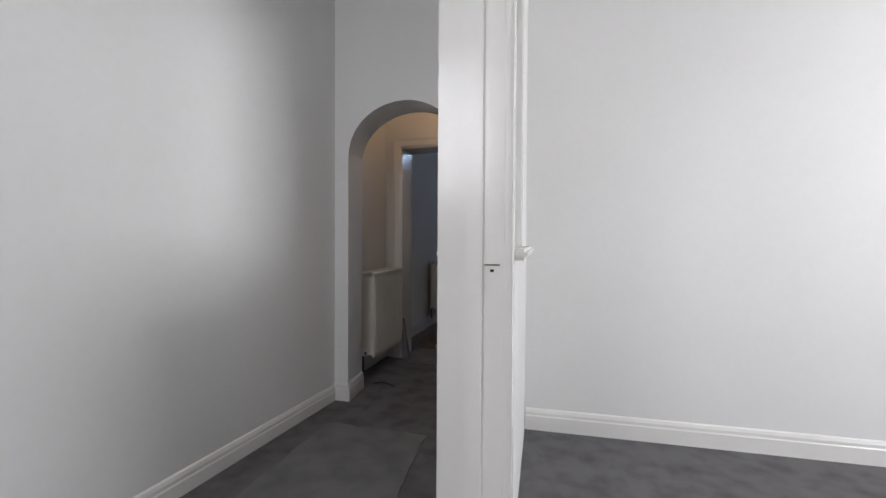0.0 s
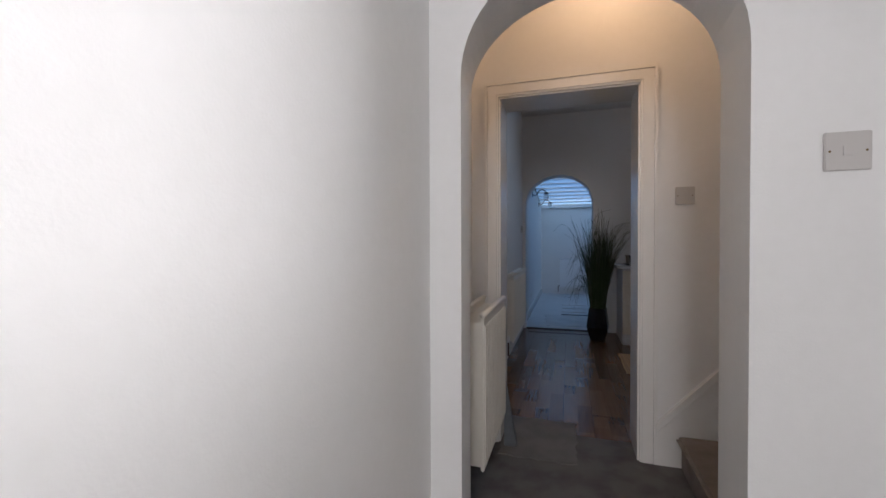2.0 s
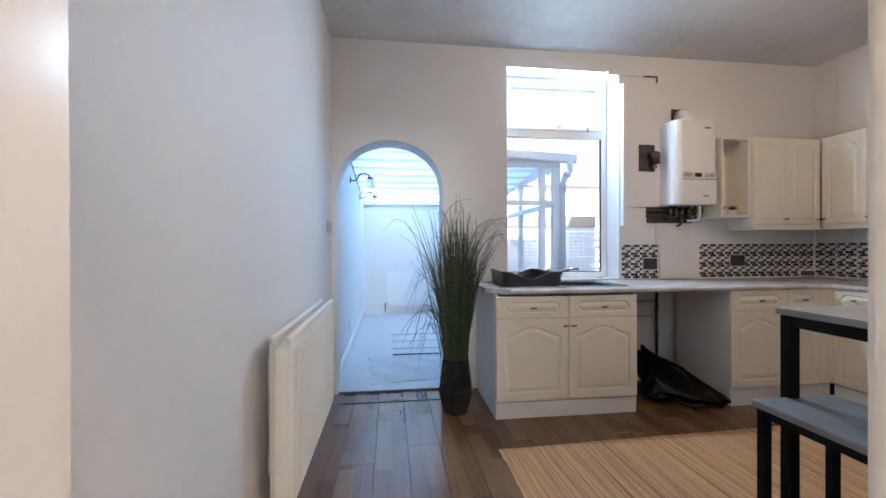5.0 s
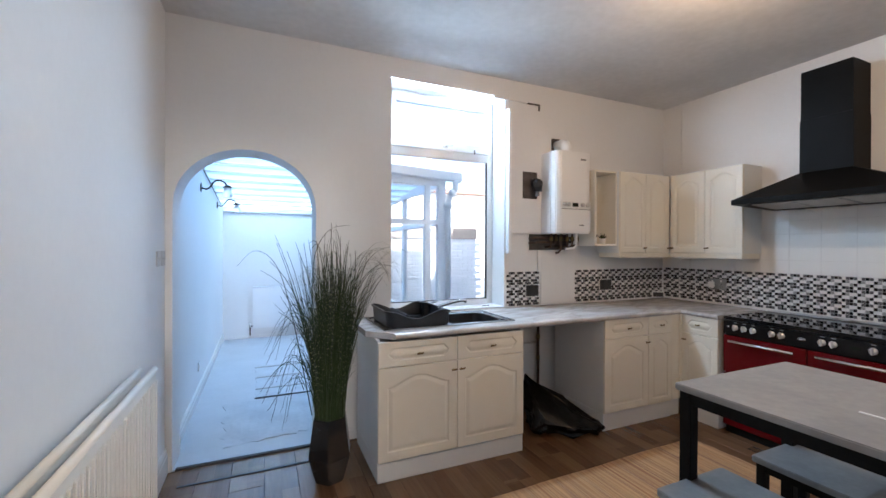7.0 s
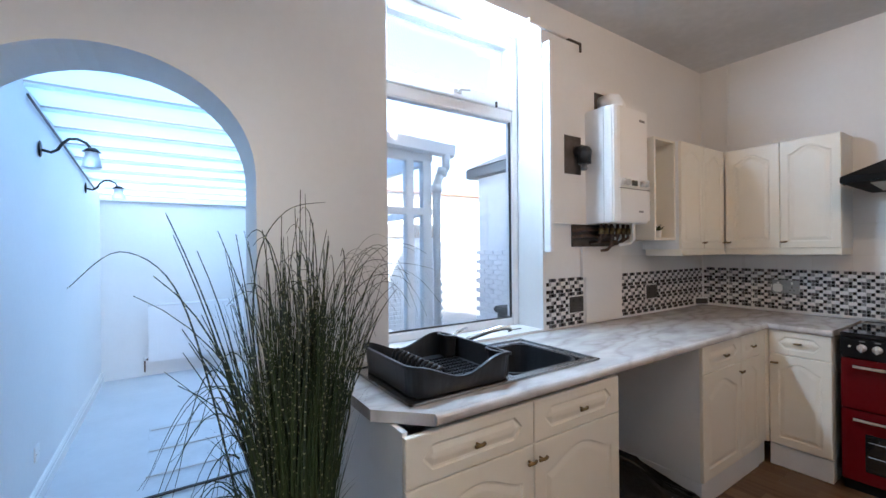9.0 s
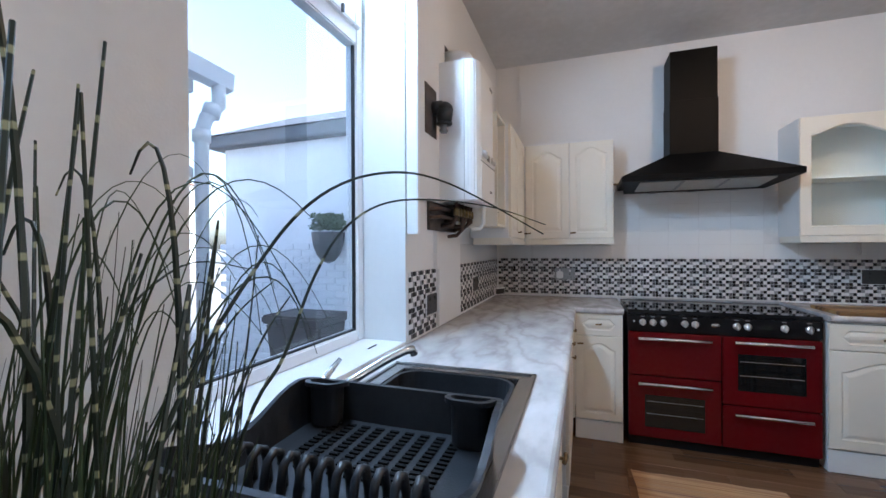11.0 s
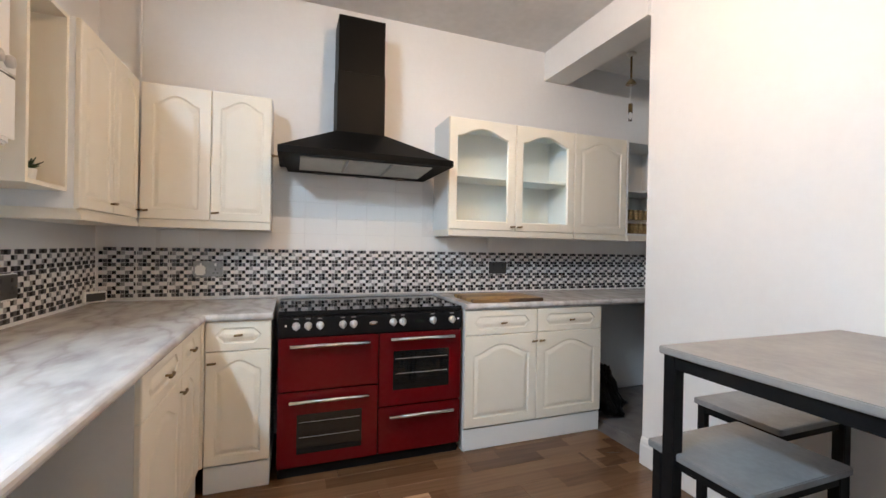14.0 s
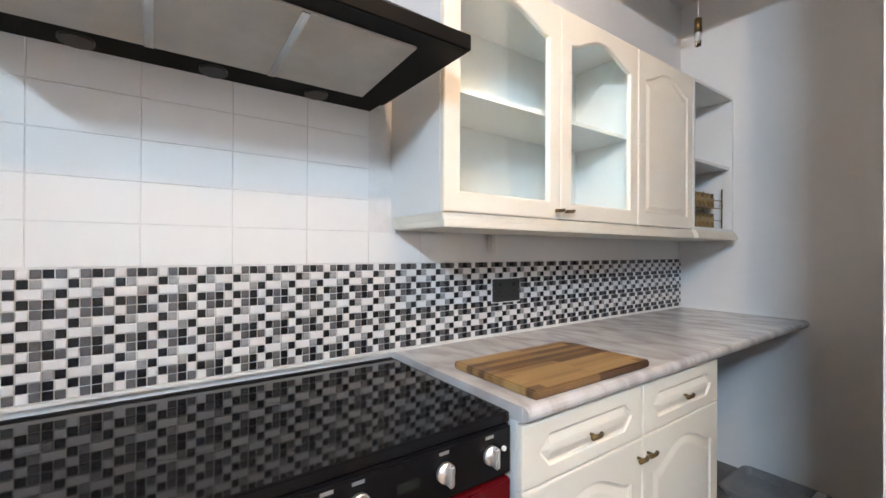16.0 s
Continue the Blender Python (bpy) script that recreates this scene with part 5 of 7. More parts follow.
part("flap", cuboid(BX0 + 0.055, BX1 - 0.02, BY - 0.003, BY + 0.002, 1.590, 1.784), BRASSW, bo, "drop-down flap", 0.003)
part("flap_mark", cuboid(1.86, 1.91, BY - 0.0042, BY - 0.003, 1.640, 1.652), LEGEND, bo, "small grey mark")
part("badge", cuboid(1.875, 1.935, BY - 0.002, BY + 0.002, 2.225, 2.240), LEGEND, bo, "small grey badge")
bm = bmesh.new()
tube(bm, [(1.80, 5.87, 2.30), (1.80, 5.87, 2.345), (1.80, 5.89, 2.38), (1.80, 5.93, 2.392), (1.80, 5.995, 2.392)], 0.05, 18)
part("flue", bm, BRASSW, bo, "white flue elbow", 0, True)
# the wall has no hole here, its shade is painted as a dark plate
part("flue_gap", cuboid(1.735, 1.865, 5.990, 5.997, 2.33, 2.46), VOIDSHADE, bo, "dark plate coloured as the shade of a hole round the flue")
pipes = thing("boiler_pipes", (1.8, 5.9, 1.42), "tangle of dark pipes and valves under the boiler", "pipes")
rnd = random.Random(5)
for i, x in enumerate((1.66, 1.71, 1.77, 1.84, 1.90, 1.955)):
    bm = bmesh.new()
    low = rnd.uniform(1.40, 1.49)
    tube(bm, [(x, 5.90, 1.574), (x, 5.90, low + 0.03), (x + rnd.uniform(-0.04, 0.04), 5.93, low), (x + rnd.uniform(-0.08, 0.02), 5.985, low - 0.005)], 0.0105, 8)
    part("pipe", bm, COPPER, pipes, "", 0, True)
    bm = bmesh.new()
    rod(bm, (x, 5.90, 1.545), (x, 5.90, 1.505), 0.017, 10)
    part("valve", bm, BRASS, pipes, "brass valve", 0, True)
bm = bmesh.new()
tube(bm, [(1.86, 5.80, 1.574), (1.86, 5.80, 1.47), (1.85, 5.82, 1.44), (1.78, 5.85, 1.435)], 0.011, 10)
part("waste_pipe", bm, PLASTICW, pipes, "white plastic waste pipe", 0, True)
part("pump", cuboid(1.68, 1.80, 5.90, 5.97, 1.50, 1.565), BLACKP, pipes, "black valve block", 0.012)
for z in (1.535, 1.495):
    bm = bmesh.new()
    tube(bm, [(1.47, 5.975, z - 0.01), (1.56, 5.950, z), (1.75, 5.945, z), (1.94, 5.960, z + 0.004)], 0.0105, 8)
    part("pipe", bm, COPPER, pipes, "", 0, True)
# rough wall behind the pipes, with the shade there put into its dark colour
part("void", cuboid(1.49, 1.93, 5.986, 5.999, 1.425, 1.567), VOIDSHADE, pipes, "dark sheet for the unplastered wall and the shade behind the pipes")
structure("pipe_cover", cuboid(1.613, 2.005, 5.980, 5.999, 0.926, 1.362), PAINT, "white painted board covering pipes", "panel", 0.002)
structure("pipe_cover_side", cuboid(1.575, 1.612, 5.978, 5.999, 1.225, 1.42), PAINT, "white painted plaster patch", "panel")

# appliance gap: pipe and taps on the wall
gp = thing("gap_pipes", (1.3, 5.97, 0), "dark waste pipe and supply pipes in the appliance gap", "pipes")
bm = bmesh.new()
rod(bm, (1.56, 5.955, 0.02), (1.56, 5.955, 0.86), 0.013, 12)
part("waste_pipe", bm, COPPER, gp, "", 0, True)
for z in (0.45, 0.64):
    bm = bmesh.new()
    rod(bm, (1.56, 5.955, z - 0.02), (1.56, 5.955, z + 0.02), 0.018, 10)
    part("pipe_joint", bm, BRASS, gp, "", 0, True)
for z, dz in ((0.72, 0.004), (0.58, 0.008)):
    bm = bmesh.new()
    rod(bm, (1.0, 5.975, z), (1.56, 5.970, z + dz), 0.009, 8)
    part("supply_pipe", bm, SWITCHG, gp, "painted grey supply pipe", 0, True)
for z in (0.24, 0.30):
    bm = bmesh.new()
    rod(bm, (1.15, 5.97, z), (1.15, 5.90, z), 0.016, 10)
    part("valve", bm, BLACKP, gp, "black washing machine valve", 0, True)

# ---- sink, tap and dish rack ----
sink = thing("sink", (0.5, 5.66, 0.925), "stainless steel inset sink with drainer", "sink")
bm = bmesh.new()
sx0, sx1, sy0, sy1 = -0.02, 0.952, 5.412, 5.915
for x0, x1, y0, y1 in ((sx0, SB[0], sy0, sy1), (SB[1], sx1, sy0, sy1), (SB[0], SB[1], sy0, SB[2]), (SB[0], SB[1], SB[3], sy1)):
    box(bm, x0, x1, y0, y1, 0.9255, 0.930)
part("deck", bm, STEEL, sink)
bm = bmesh.new()
for x0, x1, y0, y1 in ((sx0, sx1, sy0, sy0 + 0.014), (sx0, sx1, sy1 - 0.014, sy1), (sx0, sx0 + 0.014, sy0, sy1), (sx1 - 0.014, sx1, sy0, sy1)):
    box(bm, x0, x1, y0, y1, 0.930, 0.935)
part("rim", bm, STEEL, sink, "raised bright rim", 0.002)
for i in range(7):
    part("drainer_rib", cuboid(0.03, 0.42, 5.47 + i * 0.058, 5.482 + i * 0.058, 0.930, 0.9335), STEEL, sink, "", 0.0015)
bm = bmesh.new()
bw = 0.003
box(bm, SB[0], SB[0] + bw, SB[2], SB[3], 0.745, 0.9255)
box(bm, SB[1] - bw, SB[1], SB[2], SB[3], 0.745, 0.9255)
box(bm, SB[0] + bw, SB[1] - bw, SB[2], SB[2] + bw, 0.745, 0.9255)
box(bm, SB[0] + bw, SB[1] - bw, SB[3] - bw, SB[3], 0.745, 0.9255)
box(bm, SB[0] + bw, SB[1] - bw, SB[2] + bw, SB[3] - bw, 0.745, 0.748)
part("bowl", bm, STEEL, sink)


def rounded_loop(x0, x1, y0, y1, r, z, n=7):
    pts = []
    for cx_, cy_, a0 in ((x1 - r, y1 - r, 0), (x0 + r, y1 - r, 90), (x0 + r, y0 + r, 180), (x1 - r, y0 + r, 270)):
        for i in range(n):
            a = radians(a0 + 90 * i / (n - 1))
            pts.append(Vector((cx_ + r * math.cos(a), cy_ + r * math.sin(a), z if not callable(z) else z(cx_ + r * math.cos(a), cy_ + r * math.sin(a)))))
    return pts


def densify(pts, step=0.03):
    out = []
    for a, b in zip(pts, pts[1:] + pts[:1]):
        k = max(1, int((b - a).length / step))
        out += [a.lerp(b, i / k) for i in range(k)]
    return out


def tub(x0, x1, y0, y1, z0, top, r, wall=0.004, draft=0.02, floor_on=True):
    """An open plastic tub with rounded corners; top(x, y) gives its rim height."""
    bm = bmesh.new()
    base = densify(rounded_loop(x0, x1, y0, y1, r, 0.0))
    mx, my = (x0 + x1) / 2, (y0 + y1) / 2

    def ring(inset, zf):
        out = []
        for p in base:
            d = Vector((mx - p.x, my - p.y, 0)).normalized()
            q = p + d * inset
            out.append(bm.verts.new((q.x, q.y, zf(p.x, p.y))))
        return out
    lip = lambda x, y: top(x, y)
    loops = [ring(draft, lambda x, y: z0), ring(0.004, lambda x, y: lip(x, y) - 0.012), ring(-0.008, lambda x, y: lip(x, y) - 0.010), ring(-0.008, lip), ring(wall, lip), ring(draft + wall, lambda x, y: z0 + 0.004)]
    for a, b in zip(loops, loops[1:]):
        for i in range(len(a)):
            j = (i + 1) % len(a)
            bm.faces.new((a[i], a[j], b[j], b[i]))
    bm.faces.new(loops[-1])
    bm.faces.new(loops[0][::-1])
    return bm


bowl = solo("washing_up_bowl", tub(0.482, 0.890, 5.472, 5.848, 0.749, lambda x, y: 0.928, 0.07), RACKP, "dark grey plastic washing-up bowl inside the sink", "bowl", smooth=False, at=(0.686, 5.66, 0.749))
dr = thing("dish_rack", (0.23, 5.66, 0.9335), "dark grey plastic dish rack with cutlery pots, empty", "dish rack")


def rack_top(x, y):
    """The rim dips and rises along the long sides and stands level at the ends."""
    s_ = (x - 0.005) / 0.457
    return 1.016 + 0.026 * math.cos(2 * math.pi * (s_ * 1.25 - 0.04))


part("tray", tub(0.005, 0.462, 5.425, 5.895, 0.9345, rack_top, 0.075, 0.005, 0.014), RACKP, dr)
bm = bmesh.new()
for i in range(13):
    for j in range(9):
        box(bm, 0.225 + i * 0.0155, 0.233 + i * 0.0155, 5.51 + j * 0.036, 5.53 + j * 0.036, 0.9388, 0.9428)
tagged(part("perforated_floor", bm, LEGB, dr, "raised diamond grid floor"), kind="stuff")
for i in range(11):
    y = 5.495 + i * 0.033
    bm = bmesh.new()
    tube(bm, [(0.175, y, 0.938), (0.172, y, 0.975), (0.165, y, 1.000), (0.150, y, 1.008), (0.135, y, 0.998), (0.128, y, 0.970), (0.125, y, 0.938)], 0.0075, 8)
    part("plate_divider", bm, RACKP, dr, "", 0, True)
for y0, y1 in ((5.445, 5.535), (5.80, 5.88)):
    part("cutlery_pot", tub(0.385, 0.452, y0, y1, 0.939, lambda x, y: rack_top(x, y) - 0.0015, 0.025, 0.004, 0.006), RACKP, dr)
for x in (0.05, 0.42):
    for y in (5.47, 5.85):
        part("foot", cuboid(x - 0.012, x + 0.012, y - 0.012, y + 0.012, 0.930, 0.9346), RACKP, dr)

tap = thing("mixer_tap", (0.50, 5.885, 0.930), "chrome lever mixer tap with a low curved spout", "tap")
bm = bmesh.new()
rod(bm, (0.50, 5.885, 0.930), (0.50, 5.885, 0.985), 0.026, 18, 0.022)
part("base", bm, CHROME, tap, "", 0, True)
bm = bmesh.new()
tube(bm, [(0.505, 5.882, 0.972), (0.56, 5.845, 1.000), (0.63, 5.800, 1.030), (0.69, 5.765, 1.046), (0.715, 5.750, 1.046), (0.722, 5.746, 1.030)], 0.0125, 12)
part("spout", bm, CHROME, tap, "", 0, True)
bm = bmesh.new()
tube(bm, [(0.50, 5.885, 0.985), (0.485, 5.895, 1.012), (0.52, 5.90, 1.025), (0.585, 5.915, 1.035)], 0.011, 10, lambda s: 1.3 - 0.7 * s)
part("lever", bm, CHROME, tap, "", 0, True)

for ob in (sink, bowl, dr, tap):
    ob.location.z -= 0.012

# ---- kitchen window ----
kw = structure("window_2", cuboid(WX0, WX1, 6.0 + 0.004, 6.268, WZ0 - 0.028, WZ0 - 0.004), UPVC, "tall white plastic window with top opening light", "window")
FY0, FY1 = 6.205, 6.265
bm = bmesh.new()
fr = 0.055
box(bm, WX0, WX0 + fr, FY0, FY1, WZ0 - 0.003, WZ1)
box(bm, WX1 - fr, WX1, FY0, FY1, WZ0 - 0.003, WZ1)
box(bm, WX0 + fr, WX1 - fr, FY0, FY1, WZ1 - fr, WZ1)
box(bm, WX0 + fr, WX1 - fr, FY0, FY1, WZ0 - 0.003, WZ0 + 0.045)
box(bm, WX0 + fr, WX1 - fr, FY0, FY1, 2.225, 2.30)
part("window_frame", bm, UPVC, kw, "white plastic frame", 0.006)
bm = bmesh.new()
sx0_, sx1_, sz0, sz1 = WX0 + fr - 0.008, WX1 - fr + 0.008, 2.292, WZ1 - fr + 0.008
for x0, x1, z0, z1 in ((sx0_, sx0_ + 0.05, sz0, sz1), (sx1_ - 0.05, sx1_, sz0, sz1), (sx0_ + 0.05, sx1_ - 0.05, sz1 - 0.05, sz1), (sx0_ + 0.05, sx1_ - 0.05, sz0, sz0 + 0.075)):
    box(bm, x0, x1, FY0 - 0.022, FY1 - 0.02, z0, z1)
part("opening_sash", bm, UPVC, kw, "white top-hung sash", 0.005)
for nm, z0, z1 in (("pane", WZ0 + 0.04, 2.23), ("pane", 2.36, WZ1 - fr - 0.03)):
    g = part(nm, cuboid(WX0 + fr - 0.004, WX1 - fr + 0.004, FY0 + 0.026, FY0 + 0.030, z0, z1), GLASS, kw, "clear glass pane")
    g.visible_shadow = False
bm = bmesh.new()
for x0, x1, z0, z1 in ((WX1 - fr - 0.008, WX1 - fr, WZ0 + 0.045, 2.225), (WX0 + fr, WX0 + fr + 0.008, WZ0 + 0.045, 2.225), (WX0 + fr + 0.008, WX1 - fr - 0.008, WZ0 + 0.045, WZ0 + 0.053)):
    box(bm, x0, x1, FY0 + 0.010, FY0 + 0.024, z0, z1)
part("gasket", bm, BLACKP, kw, "black rubber gasket")
bm = bmesh.new()
tube(bm, [(0.74, FY0 - 0.02, 2.325), (0.74, FY0 - 0.05, 2.33), (0.80, FY0 - 0.055, 2.335)], 0.007, 8)
box(bm, 0.71, 0.76, FY0 - 0.03, FY0 - 0.02, 2.315, 2.335)
part("latch", bm, SWITCHG, kw, "grey window latch")
part("vent_latch", cuboid(1.02, 1.028, FY0 - 0.034, FY0 - 0.022, 2.285, 2.318), SOCKB, kw)
solo("sill_scrap", cuboid(1.06, 1.13, 6.09, 6.094, WZ0 - 0.0035, WZ0 + 0.001), BLACKP, "thin black strip lying on the window sill", "scrap")

# ---- table and stools ----


def slab(x0, x1, y0, y1, z0, z1, r=0.012):
    bm = bmesh.new()
    prism([(p.x, p.y) for p in rounded_loop(x0, x1, y0, y1, r, 0, 4)], z0, z1, bm)
    return bm


TX0, TX1, TY0, TY1, TZ = 0.560, 1.215, 2.955, 3.870, 0.988
tb = thing("bar_table", ((TX0 + TX1) / 2, (TY0 + TY1) / 2, 0), "grey concrete-effect bar table on black steel legs", "table")
part("tabletop", slab(TX0, TX1, TY0, TY1, TZ - 0.022, TZ), TABLETOP, tb, "grey concrete-effect top", 0.003)
for x in (TX0 + 0.012, TX1 - 0.052):
    for y in (TY0 + 0.012, TY1 - 0.052):
        part("leg", cuboid(x, x + 0.04, y, y + 0.04, 0, TZ - 0.0225), LEGB, tb, "", 0.003)
for x0, x1, y0, y1 in ((TX0 + 0.052, TX1 - 0.052, TY0 + 0.014, TY0 + 0.036), (TX0 + 0.052, TX1 - 0.052, TY1 - 0.036, TY1 - 0.014), (TX0 + 0.014, TX0 + 0.036, TY0 + 0.052, TY1 - 0.052), (TX1 - 0.036, TX1 - 0.014, TY0 + 0.052, TY1 - 0.052)):
    part("rail", cuboid(x0, x1, y0, y1, TZ - 0.0625, TZ - 0.0225), LEGB, tb, "", 0.002)
solo("paper_strip", cuboid(0.80, 0.812, 3.42, 3.49, TZ + 0.0003, TZ + 0.0018), PLASTICW, "small white paper strip lying on the bar table", "paper")


def stool(x0, y0, w=0.325, d=0.42, z=0.676):
    t = thing("bar_stool", (x0 + w / 2, y0 + d / 2, 0), "grey-topped backless bar stool with black steel frame", "stool", "stools round the bar table")
    part("seat", slab(x0, x0 + w, y0, y0 + d, z - 0.022, z, 0.01), SEATG, t, "grey concrete-effect seat", 0.003)
    s = 0.03
    for x in (x0 + 0.012, x0 + w - 0.012 - s):
        for y in (y0 + 0.012, y0 + d - 0.012 - s):
            part("leg", cuboid(x, x + s, y, y + s, 0, z - 0.0225), LEGB, t, "", 0.002)
    for x in (x0 + 0.014, x0 + w - 0.014 - 0.026):
        part("seat_rail", cuboid(x, x + 0.026, y0 + 0.042, y0 + d - 0.042, z - 0.0525, z - 0.0225), LEGB, t, "", 0.002)
        part("foot_rail", cuboid(x, x + 0.024, y0 + 0.042, y0 + d - 0.042, 0.20, 0.224), LEGB, t, "", 0.002)
    for y in (y0 + 0.014, y0 + d - 0.014 - 0.026):
        part("seat_rail", cuboid(x0 + 0.042, x0 + w - 0.042, y, y + 0.026, z - 0.0525, z - 0.0225), LEGB, t, "", 0.002)
    return t


st = stool(0.945, 3.425)
copy_thing(st, Matrix.Translation((1.330, 3.150, 0)))
copy_thing(st, Matrix.Translation((0.595, 3.625, 0)))

# ---- rug, board and bin bags ----
mat_sheet("rug", [(-0.17, 4.24), (2.275, 4.235), (2.262, 5.0), (-0.17, 4.93)], 0.0005, RUG, "long brown and orange striped woven rug on laminate", "rug", 0.003, 7)
solo("chopping_board", cuboid(2.605, 2.935, 3.335, 3.85, 0.9255, 0.948), BOARDW, "acacia block chopping board on the worktop", "board", bevel=0.004)


def bin_bag(name, pts, r, label, seed):
    bm = bmesh.new()
    for c, s in pts:
        ball(bm, c, r, s, 22)
    hull = bmesh.ops.convex_hull(bm, input=bm.verts[:], use_existing_faces=False)
    tris = [[tuple(v.co) for v in f.verts] for f in hull["geom"] if isinstance(f, bmesh.types.BMFace)]
    bm.free()
    bm = bmesh.new()
    for tri in tris:
        bm.faces.new([bm.verts.new(p) for p in tri])
    bmesh.ops.remove_doubles(bm, verts=bm.verts[:], dist=0.0005)
    for _ in range(2):
        bmesh.ops.subdivide_edges(bm, edges=[e for e in bm.edges if e.calc_length() > 0.03], cuts=1, use_grid_fill=True)
    c = sum((v.co for v in bm.verts), Vector()) / len(bm.verts)
    for v in bm.verts:
        k = noise.noise(v.co * 8 + Vector((seed, 0, 0))) * 0.08 + abs(noise.noise(v.co * 17 + Vector((0, seed, 0)))) * 0.10 + abs(noise.noise(v.co * 34)) * 0.03 - 0.045
        v.co += (v.co - c).normalized() * k
        v.co.z = max(v.co.z, 0.001)
    return solo(name, bm, BAG, label, "bag", "", "", 0, True)


bin_bag("bin_bag", [((1.38, 5.84, 0.10), (1, 1, 1)), ((1.33, 5.80, 0.28), (0.55, 0.5, 0.8)), ((1.45, 5.56, 0.09), (1.2, 1.0, 0.8)), ((1.60, 5.38, 0.06), (0.9, 0.8, 0.55)), ((1.28, 5.50, 0.06), (1, 1, 0.6))], 0.10, "crumpled black bin bag slumped in the appliance gap", 3)
bin_bag("bin_bag", [((2.84, 2.66, 0.12), (1, 1, 1)), ((2.84, 2.68, 0.34), (0.9, 0.8, 0.7)), ((2.80, 2.60, 0.10), (1, 1, 0.8)), ((2.76, 2.63, 0.08), (1, 1, 0.6))], 0.115, "full black bin bag standing in the alcove", 8)
tr = thing("plastic_crate", (2.66, 1.95, 0.013), "grey plastic crate lid on the alcove floor", "crate")
part("shell", tub(2.48, 2.86, 1.80, 2.16, 0.013, lambda x, y: 0.055, 0.04, 0.004, 0.02), SEATG, tr)
part("lid_bar", cuboid(2.50, 2.54, 1.82, 2.14, 0.056, 0.066), CARCASS, tr, "pale grey bar", 0.004)

# pendant in the alcove
pn = thing("pendant_light", (2.885, 2.35, H - 0.05), "bare pendant light with clear glass bulb, unlit", "lamp")
bm = bmesh.new()
rod(bm, (2.885, 2.35, H - 0.052), (2.885, 2.35, H - 0.075), 0.04, 18, 0.03)
part("ceiling_rose", bm, PLASTICW, pn, "", 0, True)
bm = bmesh.new()
rod(bm, (2.885, 2.35, H - 0.07), (2.885, 2.35, 2.665), 0.008, 8)
part("rod", bm, BRASS, pn, "dark rod")
bm = bmesh.new()
rod(bm, (2.885, 2.35, 2.630), (2.885, 2.35, 2.668), 0.042, 20, 0.02)
part("brass_cup", bm, BRASS, pn, "small brass cup", 0, True)
bm = bmesh.new()
rod(bm, (2.885, 2.35, 2.63), (2.885, 2.35, 2.47), 0.0025, 6)
part("flex", bm, PLASTICW, pn, "thin clear flex")
bm = bmesh.new()
rod(bm, (2.885, 2.35, 2.47), (2.885, 2.35, 2.40), 0.017, 12)
part("lamp_holder", bm, BRASS, pn, "", 0, True)
bm = bmesh.new()
rod(bm, (2.885, 2.35, 2.40), (2.885, 2.35, 2.33), 0.016, 12, 0.014)
part("bulb", bm, GLASS, pn, "clear tube bulb", 0, True)

# kitchen and inner hall ceiling lights
for nm, x, y, z, drop in (("ceiling_light", 1.42, 4.12, H, 0.20), ("ceiling_light", -0.45, 2.25, H - 0.15, 0.08)):
    cl = thing(nm, (x, y, z), "small white ceiling light with a warm glowing bulb", "lamp", "warm ceiling lights")
    bm = bmesh.new()
    rod(bm, (x, y, z - 0.001), (x, y, z - 0.03), 0.05, 20, 0.035)
    part("ceiling_rose", bm, PLASTICW, cl, "", 0, True)
    bm = bmesh.new()
    rod(bm, (x, y, z - 0.03), (x, y, z - drop + 0.045), 0.004, 8)
    rod(bm, (x, y, z - drop + 0.05), (x, y, z - drop), 0.018, 12)
    part("lamp_holder", bm, PLASTICW, cl)
    bm = bmesh.new()
    ball(bm, (x, y, z - drop - 0.03), 0.03)
    g = part("bulb", bm, BULB, cl, "warm glowing bulb", 0, True)
    g.visible_shadow = False

# ---- tall grass plant ----
PX, PY = -0.335, 5.525
plant = thing("grass_plant", (PX, PY, 0), "tall artificial grass with banded stalks in a glossy black pot", "plant")
bm = bmesh.new()
n = 6
rings = []
for z, r in ((0.0, 0.088), (0.014, 0.096), (0.165, 0.140), (0.395, 0.108), (0.395, 0.098), (0.34, 0.100)):
    rings.append([bm.verts.new((PX + r * math.cos(2 * math.pi * i / n + 0.3), PY + r * math.sin(2 * math.pi * i / n + 0.3), z)) for i in range(n)])
for a, b in zip(rings, rings[1:]):
    for i in range(n):
        j = (i + 1) % n
        bm.faces.new((a[i], a[j], b[j], b[i]))
bm.faces.new(rings[0][::-1])
part("pot", bm, POT, plant, "tapered six-sided glossy black pot", 0.004)
bm = bmesh.new()
rod(bm, (PX, PY, 0.30), (PX, PY, 0.345), 0.095, 12)
part("filler", bm, SOIL, plant)


def blade_points(base, heading, height, lean, droop, n=12):
    """A blade that rises, leans along heading and bends over at the tip."""
    d = Vector((math.cos(heading), math.sin(heading), 0))
    pts = []
    for i in range(n + 1):
        s = i / n
        out = lean * s ** 1.4 + droop * s ** 2.6
        z = height * (s - 0.10 * lean * s * s) - droop * 0.95 * s ** 3.6
        pts.append(base + d * out + Vector((0, 0, z)))
    return pts


